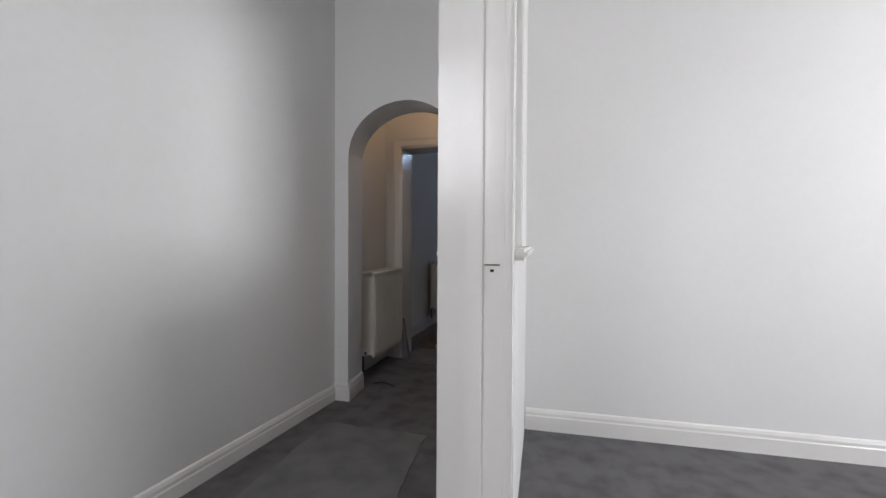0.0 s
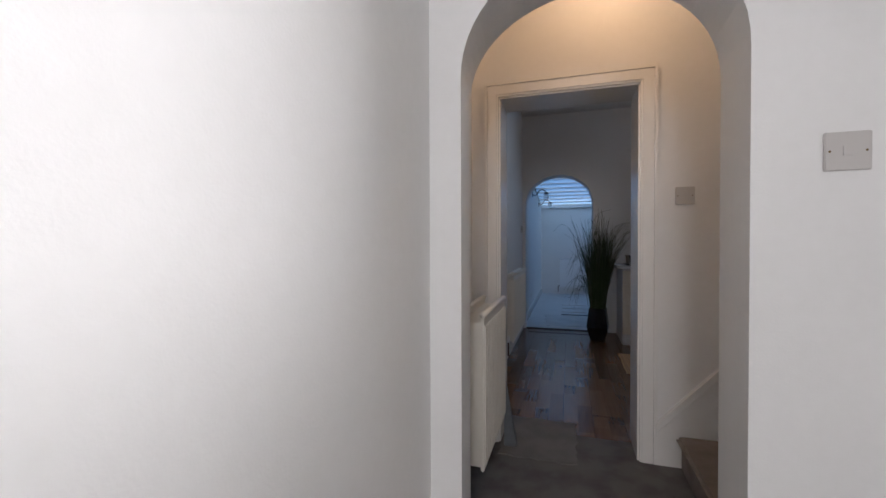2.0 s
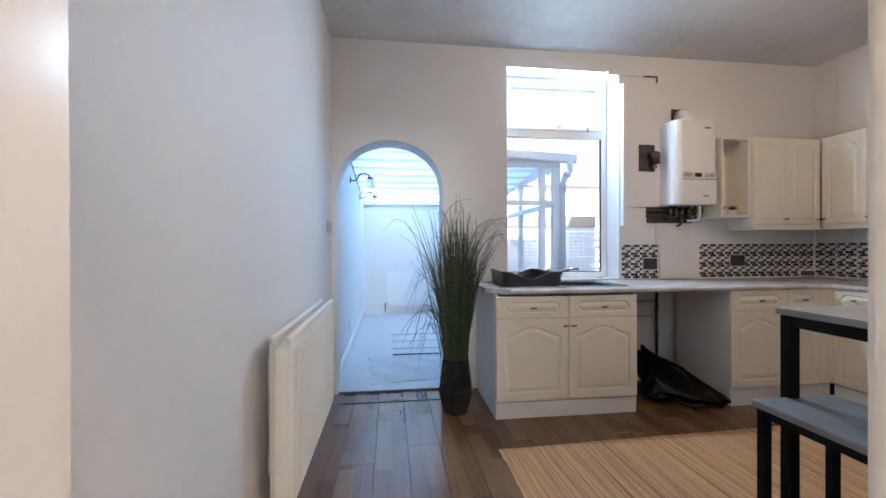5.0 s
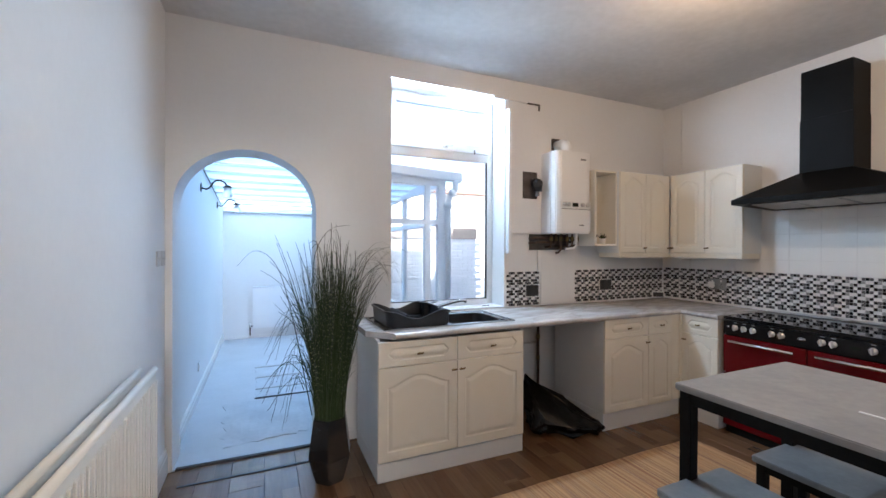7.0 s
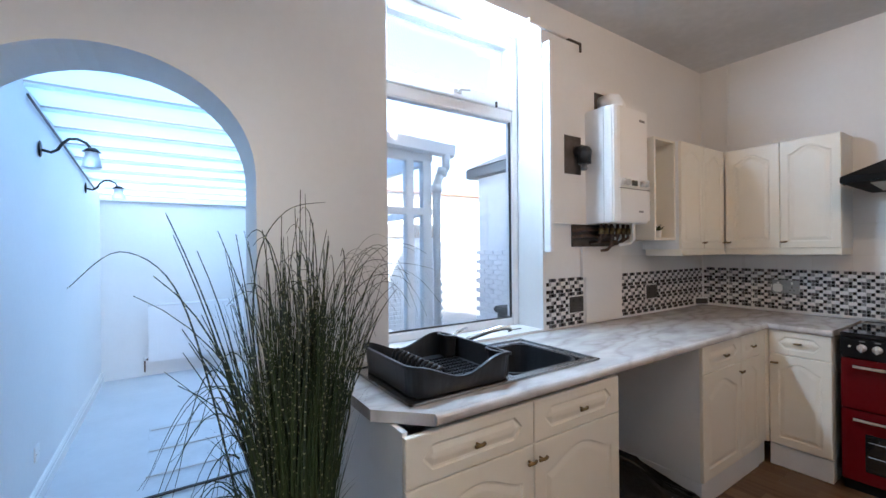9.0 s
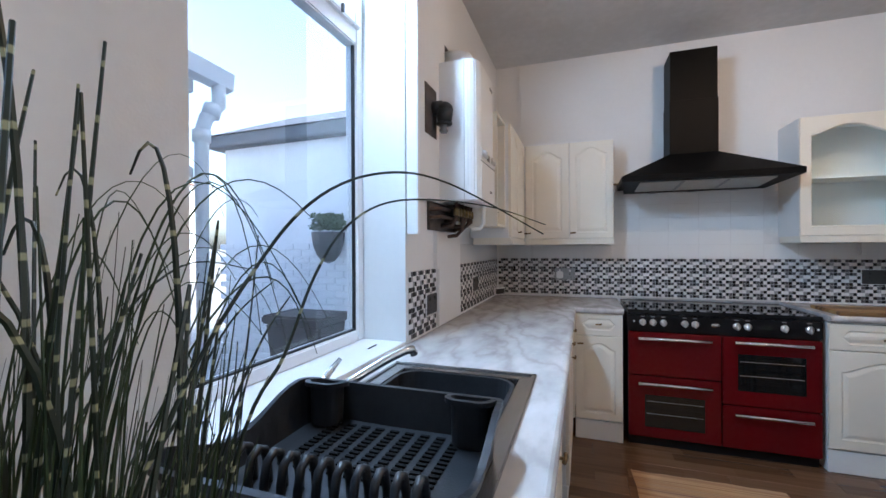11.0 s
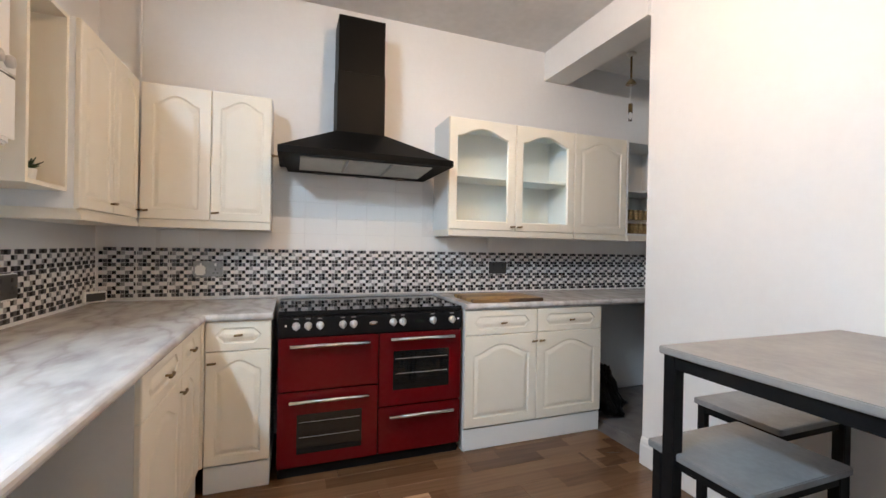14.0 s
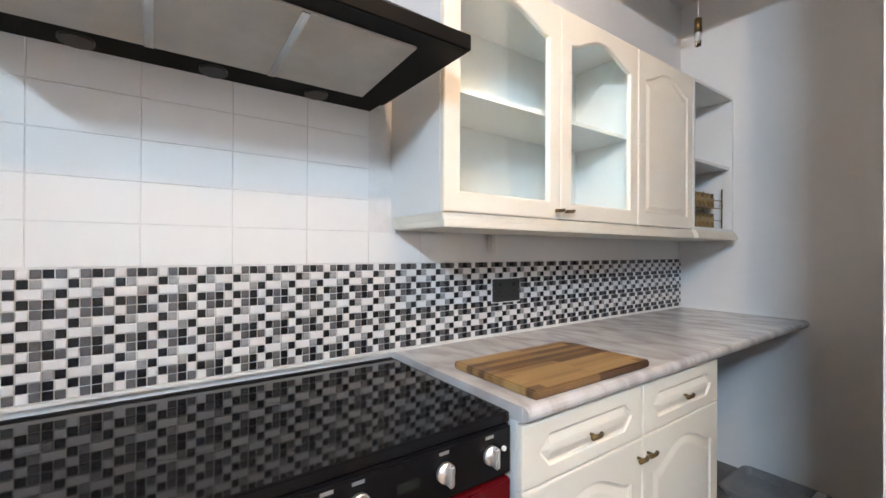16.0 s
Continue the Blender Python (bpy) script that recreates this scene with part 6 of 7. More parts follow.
def clear_of_walk(pts):
    """Keeps the strip of floor in front of the plant free, and the window, wall and cabinet too."""
    for p in pts:
        if p.z > 0.45 and p.y < 5.43 and p.x > -0.66:
            return False
        if p.z > 1.04 and p.x + 0.33 > 1.15 * (p.y - 5.35):
            return False
        if p.y > 5.975 or p.x > 0.25:
            return False
        if p.x > -0.145 and p.y > 5.25 and p.z < 0.96:
            return False
    return True


rnd = random.Random(11)
stalks, blades = [], []
tries = 0
while len(stalks) < 100 and tries < 9000:
    tries += 1
    a, r = rnd.uniform(0, 6.283), 0.085 * math.sqrt(rnd.random())
    lean, head = rnd.uniform(0.01, 0.13), radians(rnd.uniform(10, 120)) if rnd.random() < 0.6 else a + rnd.uniform(-0.5, 0.5)
    if len(stalks) > 84:
        head, lean = radians(rnd.uniform(140, 190)), rnd.uniform(0.16, 0.30)
    pts = blade_points(Vector((PX + r * math.cos(a), PY + r * math.sin(a), 0.33)), head, rnd.uniform(0.82, 1.30), lean, rnd.choice((0.02, 0.03, 0.05, 0.08, 0.12, 0.20)))
    if clear_of_walk(pts):
        stalks.append((pts, rnd.uniform(0.0032, 0.0056)))
tries = 0
while len(blades) < 1150 and tries < 16000:
    tries += 1
    a, r = rnd.uniform(0, 6.283), 0.088 * math.sqrt(rnd.random())
    head = radians(rnd.uniform(0, 110)) if rnd.random() < 0.65 else a + rnd.uniform(-0.7, 0.7)
    pts = blade_points(Vector((PX + r * math.cos(a), PY + r * math.sin(a), 0.33)), head, rnd.uniform(0.40, 1.06), rnd.uniform(0.0, 0.14), rnd.choice((0.01, 0.02, 0.04, 0.07, 0.11)))
    if clear_of_walk(pts):
        blades.append((pts, rnd.uniform(0.0014, 0.0032)))
for pts, w in stalks:
    bm = bmesh.new()
    tube(bm, pts, w, 5, lambda s: 1.0 - 0.75 * s)
    part("stalk", bm, STALK, plant)
bm = bmesh.new()
for pts, w in blades:
    side = Vector((rnd.uniform(-1, 1), rnd.uniform(-1, 1), 0)).normalized()
    prev = None
    for i, p in enumerate(pts):
        k = w * (1.0 - (i / (len(pts) - 1)) ** 2) + 0.0004
        cur = (bm.verts.new(p - side * k), bm.verts.new(p + Vector((side.y, -side.x, 0)) * k * 0.5), bm.verts.new(p + side * k))
        if prev:
            bm.faces.new((prev[0], prev[1], cur[1], cur[0]))
            bm.faces.new((prev[1], prev[2], cur[2], cur[1]))
        prev = cur
tagged(part("foliage", bm, LEAF, plant, "fine dark green arching blades"), kind="stuff")
# long blades arching over the sink
for path, w in (([(-0.33, 5.58, 0.40), (-0.30, 5.56, 0.80), (-0.262, 5.53, 1.10), (-0.225, 5.50, 1.24), (-0.185, 5.470, 1.330), (-0.166, 5.438, 1.372), (-0.144, 5.401, 1.389), (-0.119, 5.361, 1.383), (-0.080, 5.297, 1.346)], 0.0021),
                ([(-0.31, 5.60, 0.40), (-0.215, 5.56, 0.85), (-0.174, 5.509, 1.174), (-0.151, 5.482, 1.255), (-0.136, 5.465, 1.315), (-0.119, 5.445, 1.355), (-0.090, 5.413, 1.376), (-0.037, 5.352, 1.374), (0.009, 5.303, 1.358)], 0.0020),
                ([(-0.30, 5.60, 0.40), (-0.16, 5.64, 0.98), (-0.05, 5.66, 1.12), (0.02, 5.66, 1.22), (0.06, 5.65, 1.27)], 0.0034),
                ([(-0.30, 5.64, 0.40), (-0.16, 5.70, 0.98), (-0.04, 5.72, 1.15), (0.03, 5.72, 1.24), (0.09, 5.70, 1.29)], 0.0032),
                ([(-0.30, 5.62, 0.40), (-0.20, 5.76, 0.95), (-0.08, 5.82, 1.20), (0.05, 5.84, 1.31), (0.18, 5.84, 1.30)], 0.0035),
                ([(-0.40, 5.62, 0.40), (-0.42, 5.74, 1.0), (-0.40, 5.80, 1.38), (-0.30, 5.82, 1.56), (-0.16, 5.80, 1.60)], 0.004),
                ([(-0.44, 5.56, 0.40), (-0.55, 5.62, 1.0), (-0.64, 5.66, 1.32), (-0.76, 5.66, 1.42), (-0.86, 5.62, 1.33)], 0.0035)):
    pts = [Vector(p) for p in path]
    fine = []
    for i in range(len(pts) - 1):
        p0, p1, p2, p3 = pts[max(i - 1, 0)], pts[i], pts[i + 1], pts[min(i + 2, len(pts) - 1)]
        for k in range(6):
            s = k / 6
            fine.append(0.5 * ((2 * p1) + (p2 - p0) * s + (2 * p0 - 5 * p1 + 4 * p2 - p3) * s * s + (3 * p1 - p0 - 3 * p2 + p3) * s ** 3))
    fine.append(pts[-1])
    bm = bmesh.new()
    tube(bm, fine, w, 6, lambda s: 1.0 - 0.75 * s)
    part("stalk", bm, STALK, plant, "long arching banded stalk", 0, True)

# tall stalks that arch over at the top
rnd = random.Random(31)
for i in range(24):
    a = radians(rnd.uniform(75, 190))
    reach = rnd.uniform(0.04, 0.20)
    base = Vector((-0.31 + rnd.uniform(-0.07, 0.07), 5.54 + rnd.uniform(-0.05, 0.06), 0.36))
    mid = Vector((rnd.uniform(-0.36, -0.17), rnd.uniform(5.50, 5.62), 1.0))
    apex = rnd.uniform(1.30, 1.62)
    d = Vector((math.cos(a), math.sin(a), 0)) * reach
    p2 = mid + d * 0.25 + Vector((0, 0, apex + 0.10 - mid.z))
    p3 = mid + d + Vector((0, 0, apex - 0.45 * reach - mid.z))
    pts = []
    for k in range(19):
        q = k / 18
        pts.append(base * (1 - q) ** 3 + mid * 3 * q * (1 - q) ** 2 + p2 * 3 * q * q * (1 - q) + p3 * q ** 3)
    bm = bmesh.new()
    tube(bm, [Vector((p.x, max(p.y, 5.44), p.z)) for p in pts], rnd.uniform(0.0030, 0.0052), 5, lambda s: 1.0 - 0.8 * s)
    part("stalk", bm, STALK, plant)
# long thin blades that arch towards the window
rnd = random.Random(61)
for i in range(18):
    base = Vector((-0.33 + rnd.uniform(-0.06, 0.08), 5.56 + rnd.uniform(-0.03, 0.05), 0.40))
    waist = Vector((rnd.uniform(-0.30, -0.17), rnd.uniform(5.56, 5.70), rnd.uniform(1.05, 1.25)))
    crest = Vector((rnd.uniform(-0.20, 0.16), rnd.uniform(5.62, 5.86), rnd.uniform(1.45, 1.85)))
    tip = Vector((crest.x + rnd.uniform(0.10, 0.34), min(5.93, crest.y + rnd.uniform(-0.04, 0.10)), rnd.uniform(1.08, 1.42)))
    pts = [base * (1 - q) ** 3 + waist * 3 * q * (1 - q) ** 2 + crest * 3 * q * q * (1 - q) + tip * q ** 3 for q in (k / 22 for k in range(23))]
    pts = [Vector((min(p.x, -0.15) if p.z < 0.98 else p.x, p.y, p.z)) for p in pts]
    bm = bmesh.new()
    tube(bm, pts, rnd.uniform(0.0011, 0.0021), 5, lambda q: 1.0 - 0.6 * q)
    part("long_blade", bm, LEAF, plant, "long thin arching blade", 0, True)
# fine sprays that fall from the outer stems beside the archway
rnd = random.Random(47)
for i in range(26):
    a = radians(rnd.uniform(150, 215))
    stem = Vector((-0.46 + rnd.uniform(-0.05, 0.03), 5.53 + rnd.uniform(-0.03, 0.06), rnd.uniform(0.55, 1.05)))
    reach, rise, fall = rnd.uniform(0.08, 0.26), rnd.uniform(0.03, 0.14), rnd.uniform(0.05, 0.30)
    d = Vector((math.cos(a), math.sin(a), 0))
    pts = [stem + d * reach * q + Vector((0, 0, rise * math.sin(math.pi * min(1.0, q * 1.1)) - fall * q ** 2.4)) for q in (k / 10 for k in range(11))]
    bm = bmesh.new()
    tube(bm, [Vector((max(p.x, -0.80), max(p.y, 5.44), p.z)) for p in pts], rnd.uniform(0.0014, 0.0024), 4, lambda q: 1.0 - 0.7 * q)
    part("spray", bm, LEAF, plant)
# stalks leaning over the sill beside the sink
rnd = random.Random(23)
for i in range(22):
    tx = rnd.uniform(-0.13, 0.03)
    ty = 5.354 + 0.82 * (tx + 0.314) + rnd.uniform(0.02, 0.13)
    tz = rnd.uniform(1.08, 1.36)
    base = Vector((-0.30 + rnd.uniform(-0.05, 0.05), 5.58 + rnd.uniform(-0.05, 0.05), 0.38))
    waist = Vector((-0.168, 5.53 + rnd.uniform(0.0, 0.16), 0.95))
    tip = Vector((tx, min(ty, 5.93), tz))
    pts = []
    for k in range(15):
        q = k / 14
        pts.append(base * (1 - q) ** 2 + 2 * waist * q * (1 - q) * 1.0 + tip * q * q)
    pts = [p + Vector((min(0.0, -0.150 - p.x) if p.z < 0.97 else 0.0, 0, 0)) for p in pts]
    bm = bmesh.new()
    tube(bm, pts, rnd.uniform(0.0026, 0.0042), 5, lambda s: 1.0 - 0.8 * s)
    part("stalk", bm, STALK, plant)

# ---- conservatory fittings ----


def wall_lamp(y, z):
    t = thing("wall_lamp", (-1.288, y, z), "black swan-neck wall lamp with frosted glass shade", "lamp", "conservatory wall lamps")
    bm = bmesh.new()
    ball(bm, (-1.282, y, z), 0.05, (0.16, 0.62, 1.0), 16)
    part("back_plate", bm, BLACKP, t, "oval black plate", 0, True)
    bm = bmesh.new()
    tube(bm, [(-1.278, y, z - 0.005), (-1.235, y, z - 0.015), (-1.205, y, z + 0.005), (-1.185, y, z + 0.045), (-1.155, y, z + 0.075), (-1.115, y, z + 0.080), (-1.075, y, z + 0.060), (-1.055, y, z + 0.030)], 0.0085, 8)
    part("arm", bm, BLACKP, t, "swan-neck arm", 0, True)
    bm = bmesh.new()
    rod(bm, (-1.05, y, z + 0.034), (-1.05, y, z + 0.008), 0.020, 16, 0.048)
    part("cap", bm, BLACKP, t, "", 0, True)
    bm = bmesh.new()
    rod(bm, (-1.05, y, z + 0.007), (-1.05, y, z - 0.085), 0.032, 18, 0.052)
    part("shade", bm, FROSTED, t, "frosted glass shade", 0, True)
    return t


wall_lamp(7.58, 2.03)
wall_lamp(9.12, 2.00)
bm = bmesh.new()
rod(bm, (-1.275, 7.30, 2.262), (-1.275, 9.60, 2.045), 0.007, 8)
solo("wall_conduit", bm, SOCKB, "thin dark conduit along the conservatory eaves", "conduit")
mat_sheet("dust_sheet", [(-0.985, 6.20), (-0.14, 6.34), (-0.14, 7.13), (-1.03, 7.11)], 0.002, PALESHEET, "pale plastic dust sheet on the conservatory floor", "sheet", 0.012, 5)
mat_sheet("floor_mat", [(-0.78, 7.16), (-0.1, 7.2), (-0.1, 8.3), (-0.80, 8.3)], 0.002, PALESHEET, "pale ribbed mat on the conservatory floor", "mat", 0.004, 6)
for y, mt, half in ((7.15, TAPE, 0.012), (7.42, SWITCHG, 0.006), (7.81, SWITCHG, 0.006), (8.22, SWITCHG, 0.006)):
    solo("mat_edge", cuboid(-0.79, -0.14, y - half, y + half, 0.012, 0.019), mt, "rubber strip across the pale mat", "strip", "mat strips")
structure("threshold", cuboid(-1.235, -0.368, 6.0, 6.03, -0.008, 0.012), TAPE, "dark rubber threshold strip under the arch", "trim", 0.003)
structure("threshold_inner", cuboid(-1.19, -0.40, 5.78, 5.795, -0.008, 0.004), TAPE, "dark joint strip in the laminate", "trim")
plate("wall_socket", facing_px(-1.29, 7.42, 0.25), 0.085, 0.085, "white socket on the conservatory wall", PLASTICW)

# conservatory glazing to the yard
def glazed_side(name, m, width, posts, label):
    t = structure(name, moved(cuboid(0, width, 0.55, 0.60, -0.035, 0.035), m), UPVC, label, "window")
    for u in posts:
        part("post", moved(cuboid(u - 0.035, u + 0.035, 0.60, 2.14, -0.035, 0.035), m), UPVC, t, "", 0.006)
    part("head", moved(cuboid(0, width, 2.14, 2.30, -0.035, 0.035), m), UPVC, t, "", 0.006)
    part("transom", moved(cuboid(0, width, 1.70, 1.76, -0.033, 0.033), m), UPVC, t, "", 0.006)
    for a, b in zip(posts, posts[1:]):
        g = part("pane", moved(cuboid(a + 0.03, b - 0.03, 0.60, 2.14, -0.003, 0.003), m), GLASS, t, "clear glass pane")
        g.visible_shadow = False
    return t


glazed_side("window_3", facing_y(0.0, 7.20, 0), 1.18, (0.035, 0.965, 1.12), "white plastic conservatory glazing facing the yard")
glazed_side("window_4", facing_px(1.18, 7.24, 0), 2.8, (0.035, 1.4, 2.76), "white plastic conservatory glazing along the yard")
gut = thing("gutter", (0.6, 7.1, 2.28), "white plastic gutter on the conservatory eaves", "gutter")
bm = bmesh.new()
v = [(7.15, 2.30), (7.06, 2.30), (7.07, 2.215), (7.12, 2.20), (7.15, 2.21)]
a = [bm.verts.new((-0.1, y, z + 0.05)) for y, z in v]
b = [bm.verts.new((1.34, y, z - 0.02)) for y, z in v]
for i in range(5):
    j = (i + 1) % 5
    bm.faces.new((a[i], b[i], b[j], a[j]))
bm.faces.new(a)
bm.faces.new(b[::-1])
part("channel", bm, UPVC, gut)
bm = bmesh.new()
tube(bm, [(1.27, 7.10, 2.20), (1.27, 7.10, 2.10), (1.22, 7.13, 2.02), (1.20, 7.14, 1.94), (1.20, 7.14, -0.13)], 0.036, 12)
part("downpipe", bm, UPVC, gut, "white downpipe", 0, True)
for z in (2.06, 1.92):
    bm = bmesh.new()
    rod(bm, (1.235 if z > 2 else 1.20, 7.12 if z > 2 else 7.14, z - 0.03), (1.25 if z > 2 else 1.20, 7.115 if z > 2 else 7.14, z + 0.03), 0.045, 12)
    part("pipe_collar", bm, UPVC, gut, "", 0, True)

# ---- yard and beyond ----
ob_ = thing("outbuilding", (4.2, 7.9, -0.14), "white painted single-storey outbuilding with grey eaves", "building")
out_wall = part("wall", prism([(3.42, 9.35), (3.30, 6.4), (6.0, 6.4), (6.0, 9.35)], -0.14, 2.52), RENDERW, ob_, "white painted wall")
part("eaves", prism([(3.28, 9.50), (3.16, 6.3), (6.1, 6.3), (6.1, 9.50)], 2.52, 2.66), SLATE, ob_, "grey fascia and eaves", 0.01)
bm = bmesh.new()
v = [bm.verts.new(p) for p in ((3.25, 9.45, 2.66), (3.15, 6.3, 2.66), (6.1, 6.3, 2.66), (6.1, 9.45, 2.66), (4.7, 9.45, 3.3), (4.6, 6.3, 3.3))]
for f in ((0, 1, 5, 4), (2, 3, 4, 5), (0, 4, 3), (1, 2, 5), (3, 2, 1, 0)):
    bm.faces.new([v[i] for i in f])
part("roof", bm, SLATE, ob_, "grey slate roof")
yw = structure("yard_wall", cuboid(-3.0, 3.42, 10.6, 10.83, -0.14, 1.62), RENDERW, "white painted brick yard wall", "wall")
part("coping", cuboid(-3.0, 3.42, 10.56, 10.87, 1.62, 1.85), COPING, yw, "brown stone coping", 0.01)
far = thing("far_house", (6.0, 24, -0.14), "pale house with terracotta roof beyond the yard wall", "house")
part("wall", cuboid(-6, 14, 22, 28, -0.14, 4.2), RENDERW, far, "pale rendered wall")
bm = bmesh.new()
v = [bm.verts.new(p) for p in ((-6.4, 21.6, 4.2), (14.4, 21.6, 4.2), (14.4, 28.4, 4.2), (-6.4, 28.4, 4.2), (-6.4, 25, 4.9), (14.4, 25, 4.9))]
for f in ((0, 1, 5, 4), (2, 3, 4, 5), (0, 4, 3), (1, 2, 5), (3, 2, 1, 0)):
    bm.faces.new([v[i] for i in f])
part("roof", bm, TERRA, far, "terracotta tiled roof")
hb = thing("hanging_basket", (3.22, 7.72, 1.2), "dark hanging basket of green leaves on the outbuilding", "basket")
bm = bmesh.new()
ball(bm, (3.15, 7.72, 1.50), 0.2, (0.8, 0.86, 1.6), 16)
bmesh.ops.delete(bm, geom=[x for x in bm.verts if x.co.z > 1.52], context="VERTS")
part("basket", bm, BINC, hb, "dark basket")
bm = bmesh.new()
rnd = random.Random(4)
for i in range(1100):
    p = Vector((3.15, 7.72, 1.52)) + Vector((rnd.uniform(-0.12, 0.12), rnd.uniform(-0.15, 0.15), rnd.uniform(-0.01, 0.15)))
    d = Vector((rnd.uniform(-1, 1), rnd.uniform(-1, 1), rnd.uniform(0, 1))).normalized() * 0.035
    e = d.cross(Vector((0.3, 0.2, 1))).normalized() * 0.012
    q = [bm.verts.new(x) for x in (p, p + d * 0.5 + e, p + d, p + d * 0.5 - e)]
    bm.faces.new(q)
HERB = material("fresh_green_leaf", (0.06, 0.12, 0.03), 0.5, second=(0.10, 0.17, 0.05), scale=20, amount=0.6)
part("leaves", bm, HERB, hb, "small green leaves")
part("bracket", cuboid(3.27, 3.36, 7.710, 7.730, 1.46, 1.49), BINC, hb, "dark wall bracket")
wb = thing("wheelie_bin", (2.75, 7.75, -0.14), "dark grey wheelie bin in the yard", "bin")
bm = bmesh.new()
a = [bm.verts.new(p) for p in ((2.70, 7.52, -0.10), (3.0, 7.52, -0.10), (3.0, 8.0, -0.10), (2.70, 8.0, -0.10))]
b = [bm.verts.new(p) for p in ((2.64, 7.46, 0.64), (3.06, 7.46, 0.64), (3.06, 8.06, 0.64), (2.64, 8.06, 0.64))]
for i in range(4):
    j = (i + 1) % 4
    bm.faces.new((a[i], a[j], b[j], b[i]))
bm.faces.new(a[::-1])
bm.faces.new(b)
part("body", bm, BINC, wb, "", 0.015)
part("lid", cuboid(2.61, 3.09, 7.42, 8.09, 0.642, 0.72), BINC, wb, "", 0.02)
for y in (7.6, 7.92):
    bm = bmesh.new()
    rod(bm, (3.02, y - 0.03, -0.04), (3.02, y + 0.03, -0.04), 0.10, 16)
    part("wheel", bm, BLACKP, wb)

# ---- sockets on the splashback ----
MX, MY = 3.2225, 5.9925  # faces of the splashback
s1 = plate("wall_socket", facing_x(MX, 5.498, 1.058), 0.165, 0.100, "brushed steel double socket with a white plug", PLATESTEEL, "splashback sockets", 2, True)
part("plug", moved(cuboid(0.015, 0.070, 0.012, 0.072, 0.012, 0.045), facing_x(MX, 5.498, 1.058)), PLASTICW, s1, "cream three-pin plug", 0.008)
plate("wall_socket", facing_x(MX, 3.440, 1.068), 0.160, 0.098, "black double socket on mosaic splashback", SOCKB, "splashback sockets", 2, True)
plate("wall_socket", facing_y(1.452, MY, 1.005), 0.135, 0.100, "grey and black fused switch on mosaic splashback", SOCKB, "splashback sockets", 2, True)
plate("wall_socket", facing_y(2.325, MY, 1.030), 0.150, 0.100, "black double socket on mosaic splashback", SOCKB, "splashback sockets", 2, True)
sm_ = thing("timer_box", (3.14, 5.93, 0.925), "small dark screen in a white case on the worktop", "device")
tm = Matrix.Translation((3.10, 5.955, 0.9262)) @ pose(0, 0, 0, 0, 0, -35)
part("case", moved(cuboid(-0.06, 0.06, -0.012, 0.012, 0, 0.062), tm), PLASTICW, sm_, "", 0.004)
part("screen", moved(cuboid(-0.05, 0.05, -0.0135, -0.012, 0.008, 0.052), tm), SOCKB, sm_, "dark screen")
structure("trim_pipe_range", cuboid(3.212, 3.229, 5.785, 5.805, 2.26, H), PAINT, "thin white painted pipe up the wall", "trim", 0.004)
solo("under_cabinet_hook", cuboid(3.19, 3.228, 3.425, 3.46, 1.27, 1.352), PLASTICW, "white plastic box under the wall cabinet", "box", bevel=0.006)
structure("sealant_range", cuboid(3.214, 3.229, 1.79, 5.98, 0.9255, 0.934), SEAL, "white sealant bead along the worktop", "trim")

for y in (5.628, 5.797):
    structure("sealant_joint", cuboid(3.2212, 3.2285, y - 0.003, y + 0.003, 0.935, 1.238), SEAL, "white upright joint between mosaic sheets", "trim")

# ---- tiles, mosaic and floor boards ----
splash = structure("splashback_range", cuboid(3.2265, 3.2295, 1.79, 5.985, 0.934, 1.239), GROUT, "black, grey and white mosaic splashback", "splashback")
splash_w = structure("splashback_window_wall", cuboid(2.012, 3.21, 5.9965, 5.9995, 0.934, 1.232), GROUT, "black, grey and white mosaic splashback", "splashback")
splash_s = structure("splashback_beside_window", cuboid(1.250, 1.611, 5.9965, 5.9995, 0.934, 1.228), GROUT, "black, grey and white mosaic splashback", "splashback")
CELL, ROWH = 0.02175, 0.0234
PATTERN = ("wdkd", "kg..", "..gk", "kdkw")
MOSAIC = {"w": MWHITE, "k": MBLACK, "d": MDARK, "g": MGREY, "W": MWHITE}


def piece_mesh(name, w, h, t, mat, c=0.0012):
    """A small bevelled tile lying in u, v with its face towards w."""
    v = [(-w / 2, -h / 2, 0), (w / 2, -h / 2, 0), (w / 2, h / 2, 0), (-w / 2, h / 2, 0),
         (-w / 2, -h / 2, t - c), (w / 2, -h / 2, t - c), (w / 2, h / 2, t - c), (-w / 2, h / 2, t - c),
         (-w / 2 + c, -h / 2 + c, t), (w / 2 - c, -h / 2 + c, t), (w / 2 - c, h / 2 - c, t), (-w / 2 + c, h / 2 - c, t)]
    f = [(0, 1, 5, 4), (1, 2, 6, 5), (2, 3, 7, 6), (3, 0, 4, 7), (4, 5, 9, 8), (5, 6, 10, 9), (6, 7, 11, 10), (7, 4, 8, 11), (8, 9, 10, 11)]
    me = bpy.data.meshes.new(name)
    me.from_pydata(v, [], f)
    me.materials.append(mat)
    return me, v, f


GAP = 0.0026
SMALL = {k: piece_mesh("mosaic_tile", CELL - GAP, ROWH - GAP, 0.0040, MOSAIC[k]) for k in "wkdg"}
SMALL["W"] = piece_mesh("mosaic_tile", 2 * CELL - GAP, ROWH - GAP, 0.0040, MWHITE)


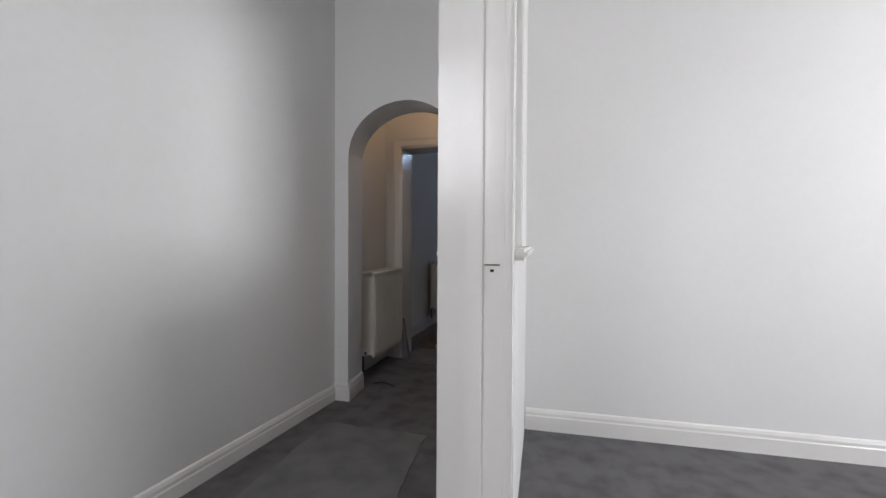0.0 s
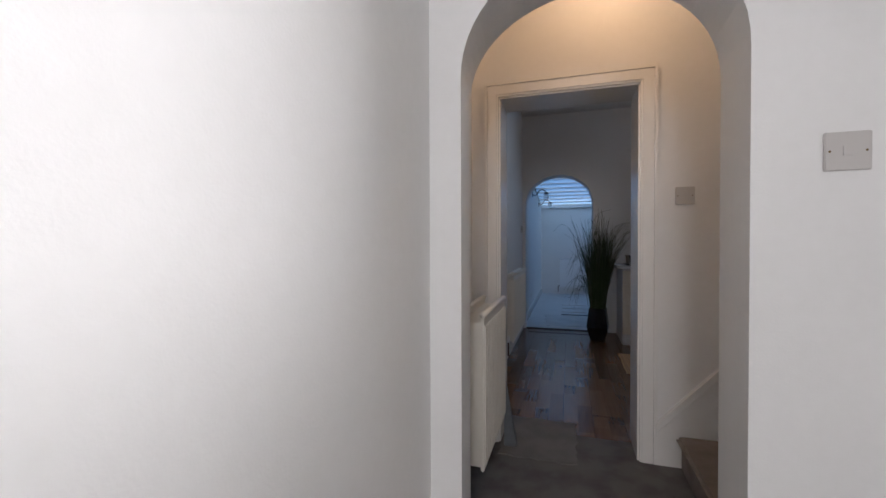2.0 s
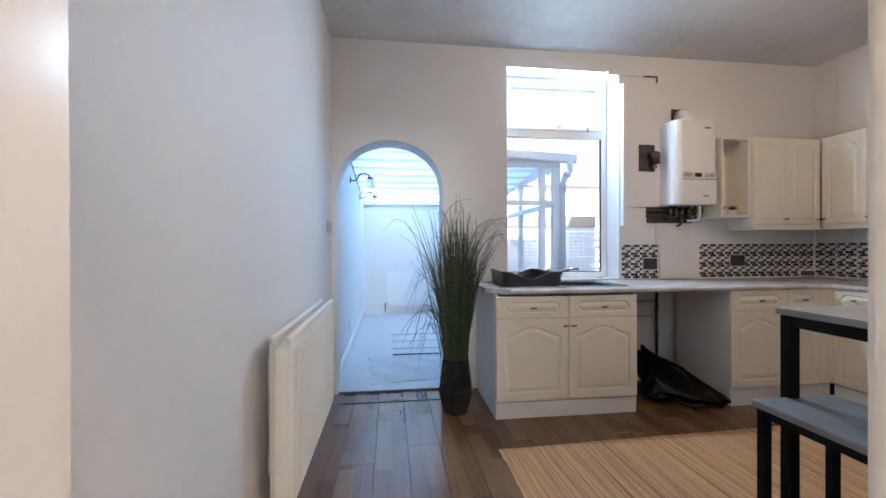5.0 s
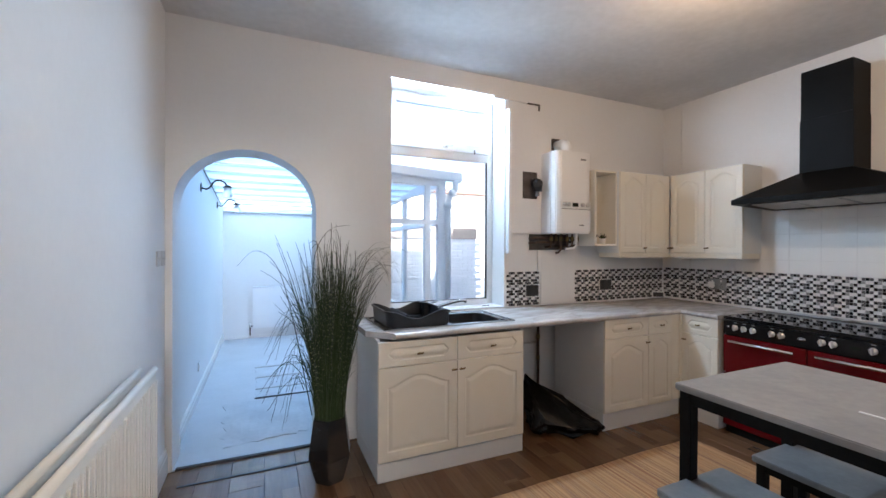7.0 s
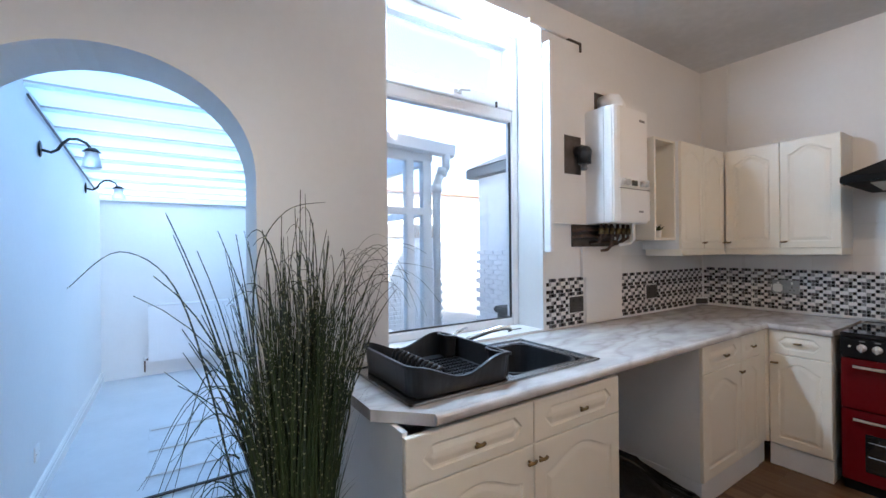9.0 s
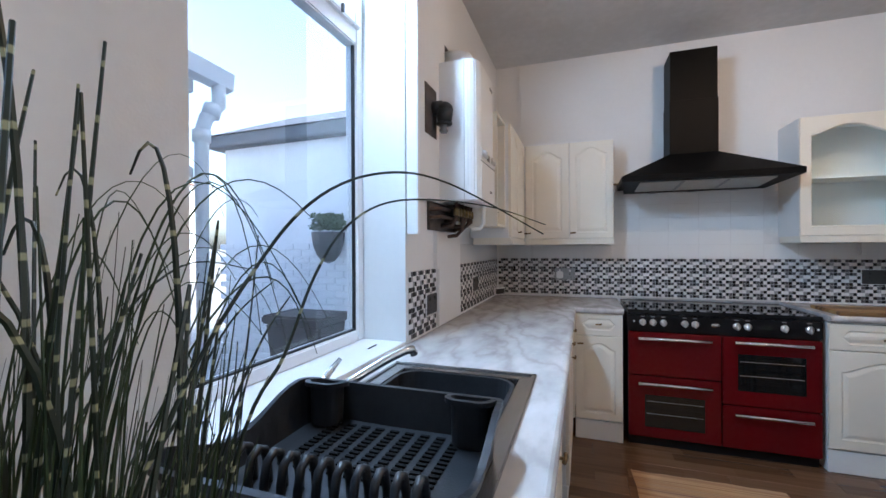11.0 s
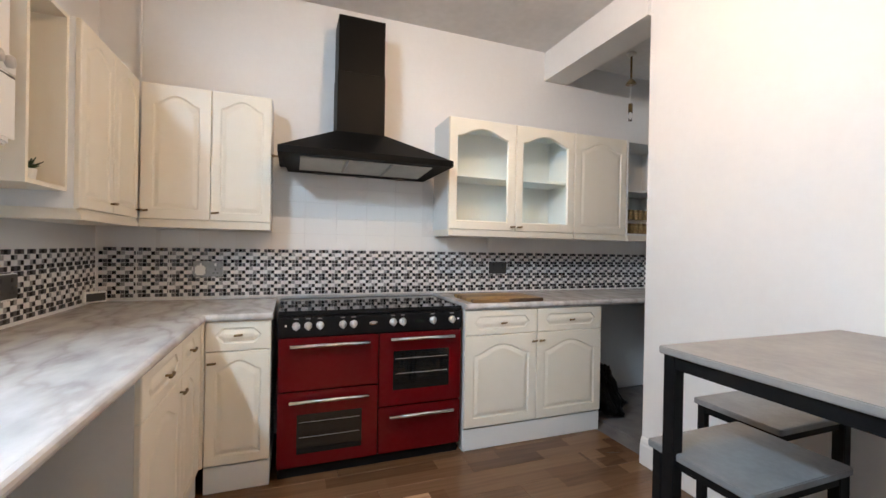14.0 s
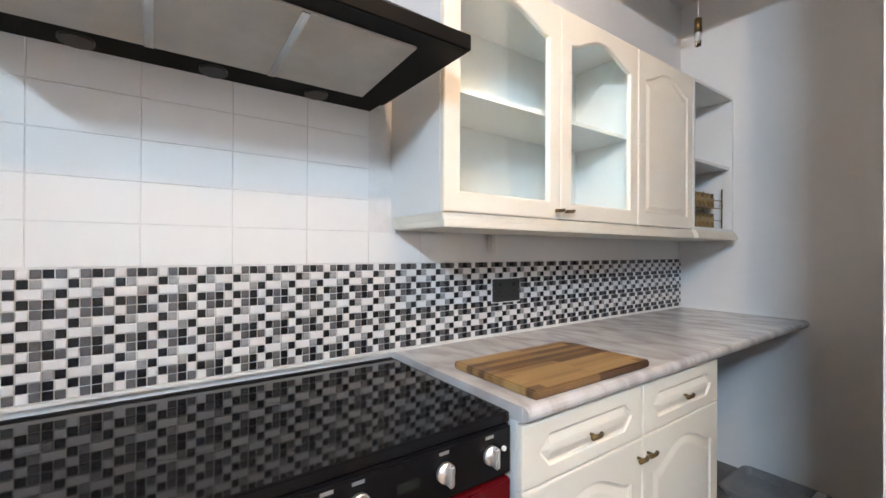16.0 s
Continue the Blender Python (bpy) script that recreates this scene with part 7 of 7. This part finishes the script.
def mosaic(parent, m, cols, rows, near=None, skip=()):
    """Lays the mosaic in a facing frame; near: range of u whose pieces are separate parts."""
    rest = {k: ([], []) for k in SMALL}
    for r in range(rows):
        line = PATTERN[r % 4]
        c = 0
        while c < cols:
            k = line[c % 4]
            span = 1
            if k == ".":
                k, span = "W", 2
                if line[(c + 1) % 4] != "." or c + 1 >= cols:
                    k, span = "w", 1
            u, v = (c + span / 2) * CELL, (rows - r - 0.5) * ROWH
            c += span
            if any(a < u < b and lo_ < v < hi_ for a, b, lo_, hi_ in skip):
                continue
            place = m @ Matrix.Translation((u, v, 0))
            if near and near[0] < u < near[1]:
                ob = new("mosaic_tile", SMALL[k][0])
                ob.parent = parent
                ob.matrix_local = place
            else:
                vs, fs = rest[k]
                o = len(vs)
                vs += [place @ Vector(p) for p in SMALL[k][1]]
                fs += [tuple(i + o for i in f) for f in SMALL[k][2]]
    for k, (vs, fs) in rest.items():
        if vs:
            me = bpy.data.meshes.new("mosaic_field")
            me.from_pydata(vs, [], fs)
            me.materials.append(MOSAIC[k])
            ob = new("mosaic_field", me)
            ob.parent = parent
            tagged(ob, "further small mosaic tiles of one colour", kind="stuff")


mosaic(splash, facing_x(3.2265, 5.985, 0.9345), 193, 13, (1.49, 1.99))
mosaic(splash_w, facing_y(2.012, 5.9965, 0.9285), 55, 13)
mosaic(splash_s, facing_y(1.250, 5.9965, 0.9245), 16, 13)

tiles = structure("tiled_wall", cuboid(3.2275, 3.2297, 3.60, 5.70, 1.2395, 1.78), GROUT, "white glazed rectangular wall tiles", "tiles")
big, _, _ = piece_mesh("wall_tile", 0.2077, 0.1057, 0.0022, TILEW, 0.001)
for r in range(5):
    for c in range(10):
        y, z = 5.679 - 0.105 - c * 0.2095, 1.2405 + 0.054 + r * 0.1075
        if r > 0 and not 3.90 < y < 5.10:
            continue
        ob = new("wall_tile", big)
        ob.parent = tiles
        ob.matrix_local = facing_x(3.2275, y, z)
structure("tile_backing_left", cuboid(3.2255, 3.2297, 5.70, 5.985, 1.2395, 1.36), TILEW, "white glazed tile strip under the wall cabinet", "tiles")
structure("tile_strip_window_wall", cuboid(2.012, 3.21, 5.9955, 5.9995, 1.2325, 1.36), TILEW, "white glazed tile strip under the wall cabinet", "tiles")

# laminate boards, laid towards the arch
BW_, BL_ = 0.193, 1.285
board_me, _, _ = piece_mesh("floor_board", BW_ - 0.0012, BL_ - 0.0012, 0.009, LAMINATE, 0.0012)
cols = int(4.52 / BW_) + 1
for c in range(cols):
    x = -1.288 + BW_ * (c + 0.5)
    if x + BW_ / 2 > 3.235:
        break
    start = 2.86 - ((c * 0.43) % 1.0) * BL_
    k = 0
    while start + BL_ * k < 6.0:
        y0, y1 = max(2.862, start + BL_ * k), min(6.0, start + BL_ * (k + 1))
        k += 1
        if y1 - y0 < 0.03:
            continue
        ob = new("floor_board", board_me)
        ob.parent = floor
        ob.matrix_local = Matrix.LocRotScale((x, (y0 + y1) / 2, -0.010), None, (1, (y1 - y0) / BL_, 1))

# painted bricks of the yard
brick_me, brick_v, brick_f = piece_mesh("brick", 0.212, 0.064, 0.012, RENDERW, 0.005)
tilt = math.atan2(0.12, 2.95)
for r in range(20):
    for c in range(13):
        y = 6.55 + 0.222 * c + (0.111 if r % 2 else 0.0)
        ob = new("brick", brick_me)
        ob.parent = out_wall
        x = 3.30 + 0.12 * (y - 6.4) / 2.95
        ob.matrix_local = Matrix.Translation(-origin_of(ob_)) @ Matrix.Translation((x, y, -0.05 + 0.074 * r)) @ pose(0, 0, 0, 0, 0, -math.degrees(tilt)) @ facing_x(0, 0, 0)
vs, fs = [], []
for r in range(22):
    for c in range(20):
        m = facing_y(-0.9 + 0.222 * c + (0.111 if r % 2 else 0.0), 10.6, -0.05 + 0.074 * r)
        o = len(vs)
        vs += [m @ Vector(p) for p in brick_v]
        fs += [tuple(i + o for i in f) for f in brick_f]
me = bpy.data.meshes.new("brick_field")
me.from_pydata(vs, [], fs)
me.materials.append(RENDERW)
ob = new("brick_field", me)
ob.parent = yw
tagged(ob, "white painted bricks of the yard wall", kind="stuff")
